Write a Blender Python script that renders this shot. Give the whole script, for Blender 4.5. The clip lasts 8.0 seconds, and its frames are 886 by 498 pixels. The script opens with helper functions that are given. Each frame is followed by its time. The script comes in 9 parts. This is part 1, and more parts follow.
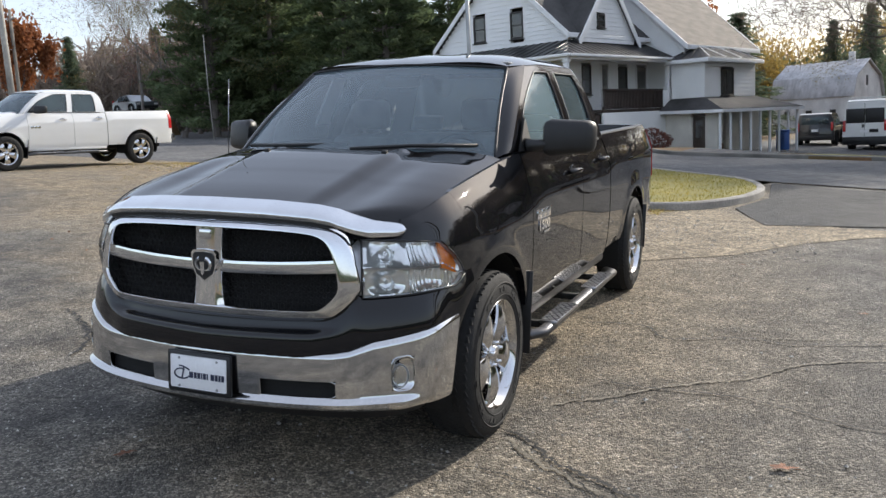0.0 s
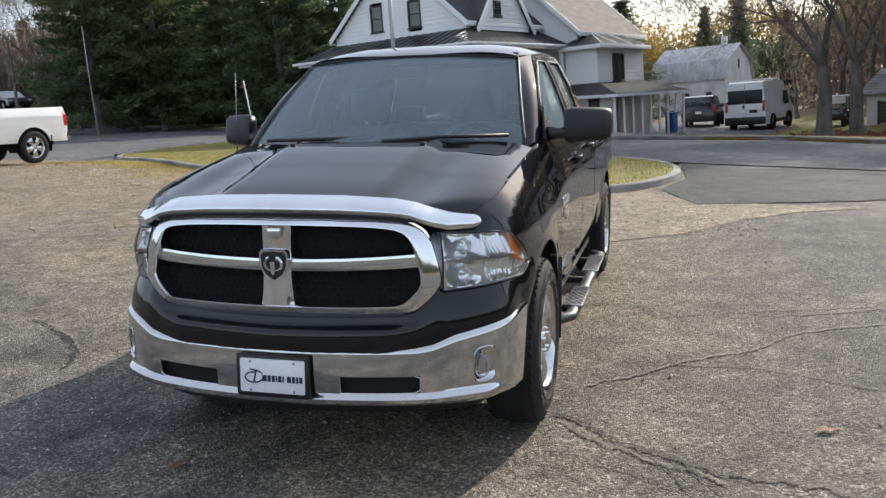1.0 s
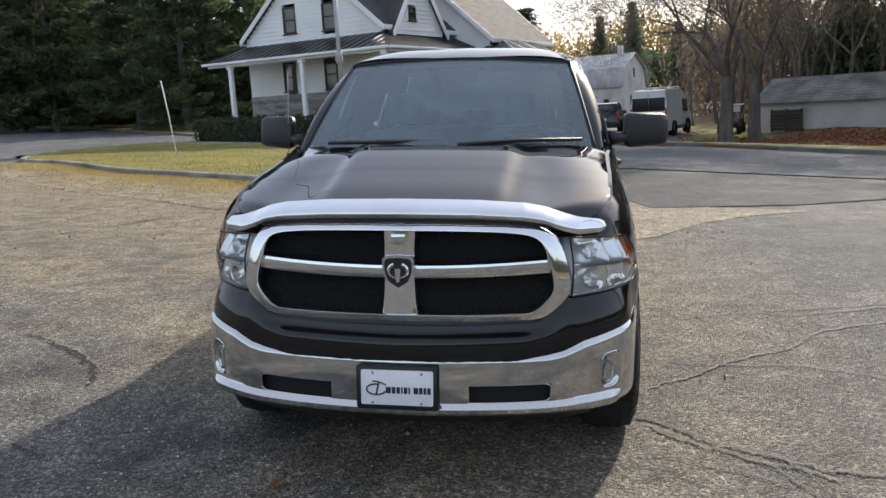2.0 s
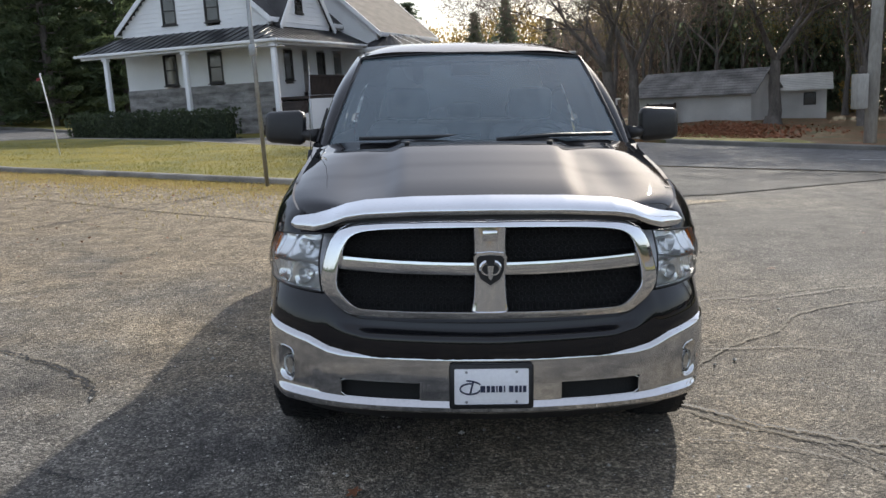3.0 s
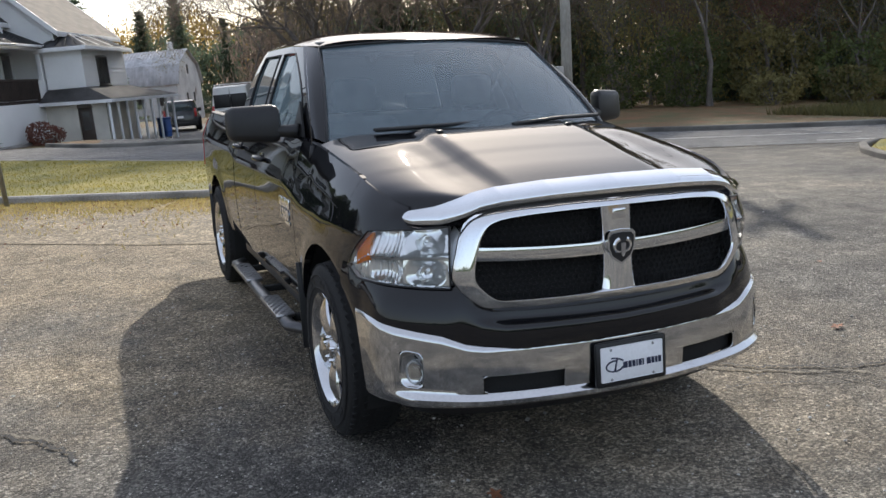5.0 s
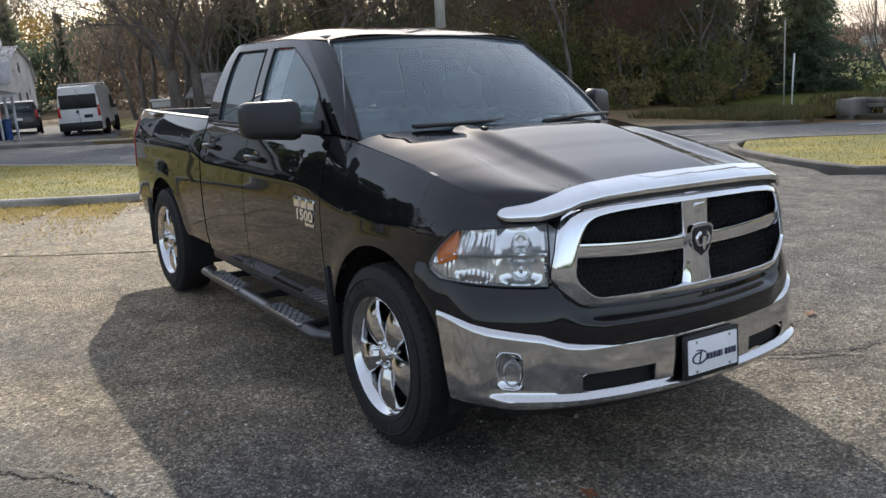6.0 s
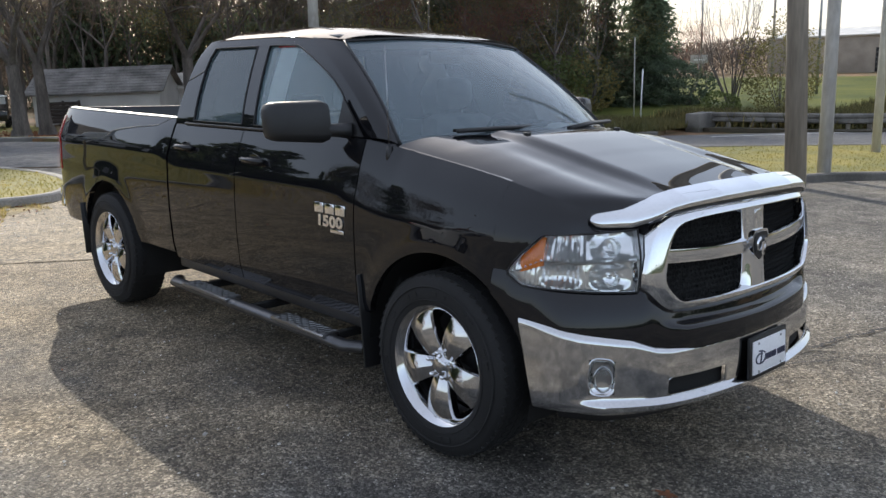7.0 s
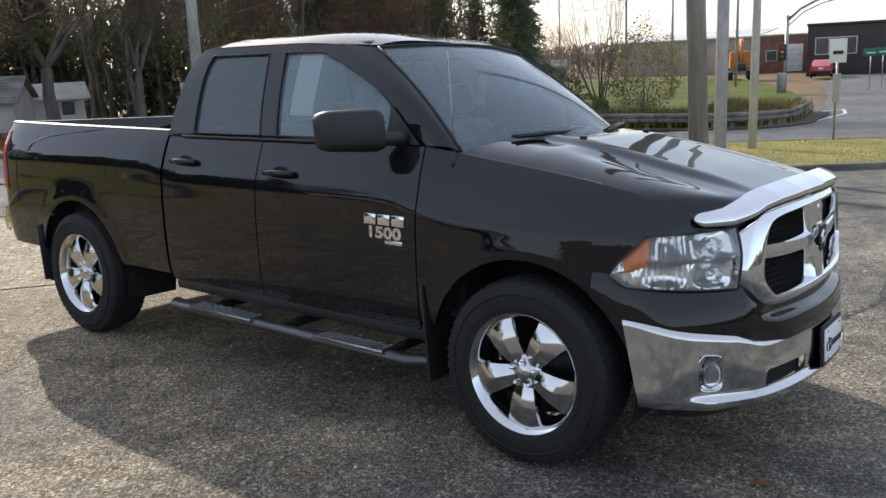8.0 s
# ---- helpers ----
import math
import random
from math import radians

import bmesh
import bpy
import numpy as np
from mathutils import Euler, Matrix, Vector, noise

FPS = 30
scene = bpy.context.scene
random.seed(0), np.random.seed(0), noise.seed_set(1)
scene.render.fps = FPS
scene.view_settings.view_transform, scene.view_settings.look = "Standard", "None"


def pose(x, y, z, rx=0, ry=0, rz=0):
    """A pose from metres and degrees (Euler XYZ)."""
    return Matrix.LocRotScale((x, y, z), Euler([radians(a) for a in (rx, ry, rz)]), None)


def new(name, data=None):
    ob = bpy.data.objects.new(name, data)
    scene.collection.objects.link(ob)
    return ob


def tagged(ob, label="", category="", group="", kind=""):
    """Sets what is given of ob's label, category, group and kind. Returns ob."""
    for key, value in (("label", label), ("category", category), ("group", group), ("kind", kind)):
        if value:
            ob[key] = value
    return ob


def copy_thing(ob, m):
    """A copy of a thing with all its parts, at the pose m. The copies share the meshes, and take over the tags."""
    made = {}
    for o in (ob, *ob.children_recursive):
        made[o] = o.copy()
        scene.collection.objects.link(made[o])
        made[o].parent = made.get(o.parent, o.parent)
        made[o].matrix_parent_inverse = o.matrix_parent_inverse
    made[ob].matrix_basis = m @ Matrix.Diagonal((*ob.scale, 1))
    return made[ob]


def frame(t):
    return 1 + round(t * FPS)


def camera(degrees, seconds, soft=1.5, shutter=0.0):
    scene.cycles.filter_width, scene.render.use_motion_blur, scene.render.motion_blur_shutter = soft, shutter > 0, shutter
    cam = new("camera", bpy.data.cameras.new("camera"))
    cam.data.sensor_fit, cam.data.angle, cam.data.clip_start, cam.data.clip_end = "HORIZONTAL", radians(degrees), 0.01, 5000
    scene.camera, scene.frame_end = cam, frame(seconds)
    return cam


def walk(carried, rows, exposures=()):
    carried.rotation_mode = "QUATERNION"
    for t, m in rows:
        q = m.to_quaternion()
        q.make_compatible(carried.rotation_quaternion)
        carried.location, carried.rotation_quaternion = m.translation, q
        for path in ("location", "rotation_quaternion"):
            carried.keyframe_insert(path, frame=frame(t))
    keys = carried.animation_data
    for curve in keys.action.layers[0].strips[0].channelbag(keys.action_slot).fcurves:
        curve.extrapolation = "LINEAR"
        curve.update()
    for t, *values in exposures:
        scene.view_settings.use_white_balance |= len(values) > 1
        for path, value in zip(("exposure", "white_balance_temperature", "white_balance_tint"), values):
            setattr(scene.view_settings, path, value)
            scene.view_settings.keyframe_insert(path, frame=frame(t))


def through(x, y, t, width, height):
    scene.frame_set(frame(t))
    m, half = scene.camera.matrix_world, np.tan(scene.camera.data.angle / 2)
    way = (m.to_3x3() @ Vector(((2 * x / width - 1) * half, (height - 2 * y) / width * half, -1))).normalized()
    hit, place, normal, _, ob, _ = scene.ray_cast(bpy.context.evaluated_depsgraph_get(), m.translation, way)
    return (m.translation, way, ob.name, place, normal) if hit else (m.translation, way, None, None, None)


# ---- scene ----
cam = camera(55.8, 8.0)
METRES, EYE, TILT, LEAN, TURN, X0, Y0 = 7.235, 1.599, 0.0, 0.0, 22.8, 2.344, -3.861
SLOPE = 2.6  # the lot falls sideways by this many degrees
ROWS = [
    (0.0, 0.0, 0.0, 0.0, -0.08, -9.21, 0.52),
    (0.5, -0.0551, -0.0081, 0.0032, -3.81, -10.0, 0.72),
    (1.0, -0.1075, 0.005, 0.0033, -7.9, -10.09, 1.7),
    (1.5, -0.1732, 0.0166, 0.0038, -11.29, -9.78, 1.42),
    (3.0, -0.3448, 0.0875, 0.0071, -23.69, -10.47, 0.84),
    (3.5, -0.3894, 0.1252, 0.0063, -28.63, -10.66, 1.37),
    (4.0, -0.4472, 0.1603, 0.0059, -34.81, -10.49, 1.82),
    (4.5, -0.4953, 0.1964, 0.0054, -40.57, -10.81, 2.18),
    (6.0, -0.6079, 0.3493, 0.0043, -56.21, -11.25, 1.92),
    (6.5, -0.6384, 0.4133, 0.005, -61.48, -11.18, 0.66),
    (7.0, -0.6607, 0.468, 0.005, -66.66, -11.02, 0.28),
    (7.5, -0.6746, 0.5264, 0.0058, -71.01, -10.64, 0.7),
    (8.0, -0.6934, 0.5927, 0.0062, -76.16, -10.71, 1.18),
]
EXPOSURES = [(0.0, 0.57), (1.5, 0.52), (3.0, 0.42), (4.5, 0.48), (6.5, 0.55), (8.0, 0.62)]
walk(cam, [(t, pose(0, 0, 0, 0, SLOPE, 0) @ pose(X0, Y0, EYE, TILT, LEAN, TURN) @ pose(METRES * x, METRES * y, METRES * z, 90 + pitch, roll, yaw)) for t, x, y, z, yaw, pitch, roll in ROWS], EXPOSURES)

# ---- light ----
SUN_DIR = Vector((0.42 * math.cos(radians(27.5)), 0.9075 * math.cos(radians(27.5)), math.sin(radians(27.5))))
sun = new("sun", bpy.data.lights.new("sun", "SUN"))
sun.data.energy, sun.data.angle, sun.data.color = 3.4, radians(0.6), (1.0, 0.93, 0.82)
sun.matrix_world = SUN_DIR.to_track_quat("Z", "Y").to_matrix().to_4x4()
world = bpy.data.worlds.new("world")
scene.world = world
world.use_nodes = True
sky = world.node_tree.nodes.new("ShaderNodeTexSky")
sky.sky_type, sky.sun_disc = "NISHITA", False
sky.sun_elevation, sky.sun_rotation = radians(27.5), math.atan2(0.42, 0.9075)
sky.dust_density, sky.air_density, sky.ozone_density = 1.6, 1.0, 1.5
haze = world.node_tree.nodes.new("ShaderNodeMix")
haze.data_type = "RGBA"
haze.inputs[0].default_value, haze.inputs[7].default_value = 0.50, (4.7, 5.0, 5.75, 1)  # thin even high cloud
world.node_tree.links.new(sky.outputs[0], haze.inputs[6])
world.node_tree.links.new(haze.outputs[2], world.node_tree.nodes["Background"].inputs[0])
world.node_tree.nodes["Background"].inputs[1].default_value = 0.15


# ---- materials ----
def mat(name, base, rough=0.6, metal=0.0, var=0.2, scale=3.0, fine=60.0, bump=0.15, tint=None, coat=0.0, spec=0.5, stretch=(1, 1, 1), dist=0.01, island=0.0, emit=0.0):
    """A surface with variation at two scales, in metres, and fine relief."""
    m = bpy.data.materials.new(name)
    m.use_nodes = True
    nt = m.node_tree
    b = nt.nodes["Principled BSDF"]
    tc = nt.nodes.new("ShaderNodeTexCoord")
    mp = nt.nodes.new("ShaderNodeMapping")
    mp.inputs["Scale"].default_value = stretch
    nt.links.new(tc.outputs["Object"], mp.inputs[0])
    n1, n2 = nt.nodes.new("ShaderNodeTexNoise"), nt.nodes.new("ShaderNodeTexNoise")
    for n, sc in ((n1, scale), (n2, fine)):
        n.inputs["Scale"].default_value, n.inputs["Detail"].default_value = sc, 4.0
        nt.links.new(mp.outputs[0], n.inputs["Vector"])
    mix = nt.nodes.new("ShaderNodeMix")
    mix.data_type = "RGBA"
    lo = tint or [c * (1 - 1.6 * var) for c in base]
    hi = base if tint else [min(1, c * (1 + 1.2 * var)) for c in base]
    mix.inputs[6].default_value, mix.inputs[7].default_value = (*[max(0, c) for c in lo], 1), (*hi, 1)
    ramp = nt.nodes.new("ShaderNodeMapRange")
    ramp.inputs[1].default_value, ramp.inputs[2].default_value = 0.3, 0.7
    nt.links.new(n1.outputs[0], ramp.inputs[0])
    nt.links.new(ramp.outputs[0], mix.inputs[0])
    col = mix.outputs[2]
    grain = nt.nodes.new("ShaderNodeMapRange")
    grain.inputs[1].default_value, grain.inputs[2].default_value = 0.3, 0.7
    grain.inputs[3].default_value, grain.inputs[4].default_value = 1 - 0.8 * var, 1 + 0.8 * var
    nt.links.new(n2.outputs[0], grain.inputs[0])
    factor = grain.outputs[0]
    if island:
        geo = nt.nodes.new("ShaderNodeNewGeometry")
        obi = nt.nodes.new("ShaderNodeObjectInfo")
        add = nt.nodes.new("ShaderNodeMath")
        add.operation = "ADD"
        nt.links.new(geo.outputs["Random Per Island"], add.inputs[0])
        nt.links.new(obi.outputs["Random"], add.inputs[1])
        isl = nt.nodes.new("ShaderNodeMapRange")
        isl.inputs[1].default_value, isl.inputs[2].default_value = 0.0, 2.0
        isl.inputs[3].default_value, isl.inputs[4].default_value = 1 - island, 1 + island
        nt.links.new(add.outputs[0], isl.inputs[0])
        mul = nt.nodes.new("ShaderNodeMath")
        mul.operation = "MULTIPLY"
        nt.links.new(factor, mul.inputs[0])
        nt.links.new(isl.outputs[0], mul.inputs[1])
        factor = mul.outputs[0]
    vm = nt.nodes.new("ShaderNodeVectorMath")
    vm.operation = "SCALE"
    nt.links.new(col, vm.inputs[0])
    nt.links.new(factor, vm.inputs["Scale"])
    nt.links.new(vm.outputs[0], b.inputs["Base Color"])
    rr = nt.nodes.new("ShaderNodeMapRange")
    rr.inputs[3].default_value, rr.inputs[4].default_value = max(0, rough * (1 - 0.5 * var)), min(1, rough * (1 + 0.5 * var))
    nt.links.new(n1.outputs[0], rr.inputs[0])
    nt.links.new(rr.outputs[0], b.inputs["Roughness"])
    b.inputs["Metallic"].default_value, b.inputs["Specular IOR Level"].default_value = metal, spec
    b.inputs["Coat Weight"].default_value, b.inputs["Coat Roughness"].default_value = coat, 0.03
    if bump:
        bp = nt.nodes.new("ShaderNodeBump")
        bp.inputs["Strength"].default_value, bp.inputs["Distance"].default_value = bump, dist
        nt.links.new(n2.outputs[0], bp.inputs["Height"])
        nt.links.new(bp.outputs[0], b.inputs["Normal"])
    if emit:
        b.inputs["Emission Strength"].default_value = emit
        b.inputs["Emission Color"].default_value = (*base, 1)
    return m


def foliage(name, base, tint, var=0.35, island=0.45, through=0.45, scale=0.6):
    """Leaves and blades, which let some of the light through."""
    m = mat(name, base, 0.75, 0, var, scale, 8, 0.0, tint=tint, island=island)
    nt = m.node_tree
    b, out = nt.nodes["Principled BSDF"], nt.nodes["Material Output"]
    tl, mx = nt.nodes.new("ShaderNodeBsdfTranslucent"), nt.nodes.new("ShaderNodeMixShader")
    nt.links.new(b.inputs["Base Color"].links[0].from_socket, tl.inputs[0])
    mx.inputs[0].default_value = through
    nt.links.new(b.outputs[0], mx.inputs[1])
    nt.links.new(tl.outputs[0], mx.inputs[2])
    nt.links.new(mx.outputs[0], out.inputs[0])
    return m


def glass_mat(name, tint, gloss=1.5, rough=0.0, veil=0.0, film=(0.40, 0.56, 0.62)):
    """Thin glass: it lets through what its tint leaves, and mirrors by its angle."""
    m = bpy.data.materials.new(name)
    m.use_nodes = True
    nt = m.node_tree
    nt.nodes.remove(nt.nodes["Principled BSDF"])
    tr, gl, mx, fr = (nt.nodes.new("ShaderNode" + k) for k in ("BsdfTransparent", "BsdfGlossy", "MixShader", "Fresnel"))
    tr.inputs[0].default_value = (*tint, 1)
    gl.inputs["Roughness"].default_value = rough
    fr.inputs[0].default_value = gloss
    nt.links.new(fr.outputs[0], mx.inputs[0])
    nt.links.new(tr.outputs[0], mx.inputs[1])
    nt.links.new(gl.outputs[0], mx.inputs[2])
    last = mx.outputs[0]
    if veil:
        # a thin pale film painted in as the sky's veil, uneven over the pane
        df, m2, tc, n1, mr = (nt.nodes.new("ShaderNode" + k) for k in ("BsdfDiffuse", "MixShader", "TexCoord", "TexNoise", "MapRange"))
        df.inputs[0].default_value = (*film, 1)
        n1.inputs["Scale"].default_value = 2.0
        nt.links.new(tc.outputs["Object"], n1.inputs["Vector"])
        nt.links.new(n1.outputs[0], mr.inputs[0])
        mr.inputs[3].default_value, mr.inputs[4].default_value = veil * 0.6, veil * 1.4
        nt.links.new(mr.outputs[0], m2.inputs[0])
        nt.links.new(last, m2.inputs[1])
        nt.links.new(df.outputs[0], m2.inputs[2])
        last = m2.outputs[0]
    nt.links.new(last, nt.nodes["Material Output"].inputs[0])
    return m


PAINT = mat("black_paint", (0.0075, 0.0075, 0.009), 0.6, 0.0, 0.06, 1.5, 900, 0.0, coat=1.0, spec=0.0)
PAINT.node_tree.nodes["Principled BSDF"].inputs["Coat IOR"].default_value = 1.5
PAINT.node_tree.nodes["Principled BSDF"].inputs["Coat Roughness"].default_value = 0.02
PAINT_WHITE = mat("white_paint_car", (0.78, 0.78, 0.77), 0.3, 0.0, 0.02, 1.5, 60, 0.0, coat=0.8)
PAINT_DARK = mat("dark_car_paint", (0.016, 0.017, 0.02), 0.3, 0.2, 0.05, 1.5, 60, 0.0, coat=0.8)
PAINT_GREY = mat("grey_car_paint", (0.12, 0.14, 0.16), 0.3, 0.5, 0.05, 1.5, 60, 0.0, coat=0.8)
PAINT_RED = mat("red_car_paint", (0.45, 0.03, 0.03), 0.3, 0.0, 0.05, 1.5, 60, 0.0, coat=0.8)
CHROME = mat("chrome", (0.82, 0.83, 0.85), 0.05, 1.0, 0.04, 4, 200, 0.0)
CHROME_DULL = mat("bumper_chrome", (0.66, 0.66, 0.665), 0.07, 1.0, 0.05, 3, 90, 0.0)
STEP_METAL = mat("dark_step_metal", (0.11, 0.11, 0.115), 0.34, 0.8, 0.15, 6, 200, 0.05)
SATIN = mat("satin_metal", (0.34, 0.34, 0.35), 0.28, 1.0, 0.1, 6, 200, 0.05)
RIM = mat("polished_alloy", (0.66, 0.66, 0.67), 0.09, 1.0, 0.05, 8, 200, 0.0)
DARK_ALLOY = mat("dark_wheel_well", (0.05, 0.05, 0.052), 0.5, 0.6, 0.2, 8, 100, 0.1)
RUBBER = mat("tyre_rubber", (0.011, 0.011, 0.0115), 0.8, 0, 0.3, 5, 150, 0.3)
BLACK_PLASTIC = mat("black_plastic", (0.013, 0.013, 0.014), 0.45, 0, 0.15, 10, 400, 0.25, dist=0.002)
BLACK_MATTE = mat("black_matte", (0.006, 0.006, 0.006), 0.8, 0, 0.3, 8, 90, 0.2)
INTERIOR = mat("grey_upholstery", (0.22, 0.22, 0.225), 0.85, 0, 0.2, 6, 300, 0.3)
DASH = mat("dashboard_plastic", (0.035, 0.035, 0.038), 0.6, 0, 0.15, 6, 300, 0.3)
AMBER = mat("amber_lens", (0.75, 0.20, 0.02), 0.15, 0, 0.1, 20, 120, 0.3, coat=0.6)
RED_LENS = mat("red_lens", (0.45, 0.02, 0.02), 0.15, 0, 0.1, 20, 120, 0.3, coat=0.6)
REFLECTOR = mat("lamp_reflector", (0.97, 0.98, 0.98), 0.07, 0.72, 0.05, 18, 60, 0.0)
REFLECTOR_WHITE = mat("lamp_housing_grey", (0.85, 0.86, 0.87), 0.25, 0.3, 0.1, 18, 60, 0.0)
PLATE_WHITE = mat("plate_white", (0.86, 0.86, 0.88), 0.4, 0, 0.04, 10, 80, 0.05)
PLATE_INK = mat("plate_ink", (0.02, 0.025, 0.06), 0.5, 0, 0.05, 10, 80, 0.0)
PAPER = mat("paper", (0.78, 0.79, 0.77), 0.7, 0, 0.05, 10, 80, 0.0)
# pale film colours paint the mirrored sky's sheen into these panes
GLASS = glass_mat("windscreen_glass", (0.72, 0.80, 0.82), 1.8, veil=0.19, film=(0.40, 0.54, 0.62))
GLASS_SIDE = glass_mat("side_glass", (0.80, 0.84, 0.84), 1.8, veil=0.26)
GLASS_DARK = glass_mat("privacy_glass", (0.16, 0.17, 0.175), 1.65, veil=0.12)
GLASS_CLEAR = glass_mat("lamp_glass", (0.96, 0.97, 0.97), 1.38)
GLASS_PANE = glass_mat("house_glass", (0.55, 0.58, 0.58), 1.8, veil=0.10, film=(0.6, 0.6, 0.58))
GLASS_MIRROR = mat("mirror_glass", (0.75, 0.77, 0.78), 0.02, 1.0, 0.0, 4, 50, 0.0)


# ---- tools ----
def part(name, bm, material, parent=None, label="", smooth=35.0, mats=()):
    """One mesh object from a bmesh, under a thing or a part."""
    me = bpy.data.meshes.new(name)
    for e in bm.edges:
        if len(e.link_faces) == 2 and e.calc_face_angle(0) > radians(smooth):
            e.smooth = False
    for f in bm.faces:
        f.smooth = smooth > 0
    bm.to_mesh(me)
    bm.free()
    for m in (material, *mats):
        me.materials.append(m)
    ob = new(name, me)
    if parent:
        ob.parent = parent
    return tagged(ob, label)


def mesh(name, verts, faces, material, parent=None, label="", smooth=True):
    """One mesh object from arrays."""
    me = bpy.data.meshes.new(name)
    me.from_pydata([tuple(v) for v in verts], [], [tuple(f) for f in faces])
    if smooth:
        me.polygons.foreach_set("use_smooth", [True] * len(me.polygons))
    me.materials.append(material)
    ob = new(name, me)
    if parent:
        ob.parent = parent
    return tagged(ob, label)


def thing(name, m, label, category, group="", kind=""):
    ob = new(name)
    ob.matrix_world = m
    ob.empty_display_size = 0.2
    return tagged(ob, label, category, group, kind)


def box(bm, x0, x1, y0, y1, z0, z1, bevel=0.0, m=None):
    r = bmesh.ops.create_cube(bm, size=1)
    vs = r["verts"]
    for v in vs:
        v.co = Vector(((x0 + x1) / 2 + v.co.x * (x1 - x0), (y0 + y1) / 2 + v.co.y * (y1 - y0), (z0 + z1) / 2 + v.co.z * (z1 - z0)))
    if bevel:
        es = list({e for v in vs for e in v.link_edges})
        r = bmesh.ops.bevel(bm, geom=es, offset=bevel, segments=2, affect="EDGES", profile=0.5)
        vs = list({v for f in r["faces"] for v in f.verts} | {v for v in vs if v.is_valid})
    if m is not None:
        bmesh.ops.transform(bm, matrix=m, verts=vs)
    return bm


def boxed(name, dims, material, parent=None, bevel=0.01, label="", m=None):
    bm = bmesh.new()
    box(bm, *dims, bevel=bevel, m=m)
    return part(name, bm, material, parent, label)


def tube(bm, pts, r, sides=8, cap=True):
    """A round bar along points; r is one radius or one for each point."""
    pts = [Vector(p) for p in pts]
    rs = r if isinstance(r, (list, tuple)) else [r] * len(pts)
    rings = []
    for i, p in enumerate(pts):
        d = (pts[min(i + 1, len(pts) - 1)] - pts[max(i - 1, 0)]).normalized()
        a = d.orthogonal().normalized() if i == 0 else (rings_a - d * rings_a.dot(d)).normalized()
        rings_a = a
        b = d.cross(a)
        rings.append([bm.verts.new(p + (a * math.cos(t) + b * math.sin(t)) * rs[i]) for t in [2 * math.pi * k / sides for k in range(sides)]])
    for q, w in zip(rings, rings[1:]):
        for k in range(sides):
            bm.faces.new((q[k], q[(k + 1) % sides], w[(k + 1) % sides], w[k]))
    if cap:
        bm.faces.new(rings[0][::-1])
        bm.faces.new(rings[-1])
    return bm


def tubed(name, pts, r, material, parent=None, label="", sides=8):
    bm = bmesh.new()
    tube(bm, pts, r, sides)
    return part(name, bm, material, parent, label)


def revolve(bm, profile, n=48, axis="x", centre=(0, 0, 0), closed=False):
    """Turns (along, radius) pairs round an axis."""
    rings = []
    c = Vector(centre)
    for k in range(n):
        t = 2 * math.pi * k / n
        ring = []
        for a, r in profile:
            p = Vector((a, r * math.cos(t), r * math.sin(t)))
            if axis == "z":
                p = Vector((r * math.cos(t), r * math.sin(t), a))
            ring.append(bm.verts.new(c + p))
        rings.append(ring)
    m = len(profile)
    for k in range(n):
        q, w = rings[k], rings[(k + 1) % n]
        for i in range(m if closed else m - 1):
            bm.faces.new((q[i], q[(i + 1) % m], w[(i + 1) % m], w[i]))
    return bm


def surf(bm, f, us, vs, keep=None):
    """A sheet of quads through f(u, v)."""
    g = [[bm.verts.new(f(u, v)) for v in vs] for u in us]
    fs = []
    for i in range(len(us) - 1):
        for j in range(len(vs) - 1):
            if keep is None or keep((us[i] + us[i + 1]) / 2, (vs[j] + vs[j + 1]) / 2):
                fs.append(bm.faces.new((g[i][j], g[i + 1][j], g[i + 1][j + 1], g[i][j + 1])))
    for row in g:
        for v in row:
            if not v.link_faces:
                bm.verts.remove(v)
    return fs


def thicken(bm, d):
    bmesh.ops.recalc_face_normals(bm, faces=bm.faces)
    bmesh.ops.solidify(bm, geom=list(bm.faces), thickness=d)
    bmesh.ops.recalc_face_normals(bm, faces=bm.faces)


def prism(bm, poly, a0, a1, axis="y"):
    """A flat outline (two coordinates) drawn out along the third axis."""
    def at(p, a):
        return {"y": (p[0], a, p[1]), "x": (a, p[0], p[1]), "z": (p[0], p[1], a)}[axis]
    v0, v1 = [bm.verts.new(at(p, a0)) for p in poly], [bm.verts.new(at(p, a1)) for p in poly]
    n = len(poly)
    for i in range(n):
        bm.faces.new((v0[i], v0[(i + 1) % n], v1[(i + 1) % n], v1[i]))
    bm.faces.new(v0[::-1])
    bm.faces.new(v1)
    bmesh.ops.recalc_face_normals(bm, faces=bm.faces)
    return bm


def spline(pts, n, closed=False):
    """A smooth curve through points, n samples of even length."""
    P = np.array(pts, float)
    if closed:
        P = np.vstack([P[-1], P, P[0], P[1]])
    else:
        P = np.vstack([2 * P[0] - P[1], P, 2 * P[-1] - P[-2]])
    out = []
    for i in range(1, len(P) - 2):
        for t in np.linspace(0, 1, 24, endpoint=False):
            a, b, c, d = P[i - 1:i + 3]
            out.append(0.5 * (2 * b + (c - a) * t + (2 * a - 5 * b + 4 * c - d) * t * t + (3 * b - a - 3 * c + d) * t ** 3))
    if not closed:
        out.append(P[-2])
    else:
        out.append(P[1])
    out = np.array(out)
    s = np.r_[0, np.cumsum(np.linalg.norm(np.diff(out, axis=0), axis=1))]
    q = np.linspace(0, s[-1], n, endpoint=not closed)
    return np.stack([np.interp(q, s, out[:, k]) for k in range(out.shape[1])], 1)


def lin(a, b, n):
    return [a + (b - a) * i / (n - 1) for i in range(n)]


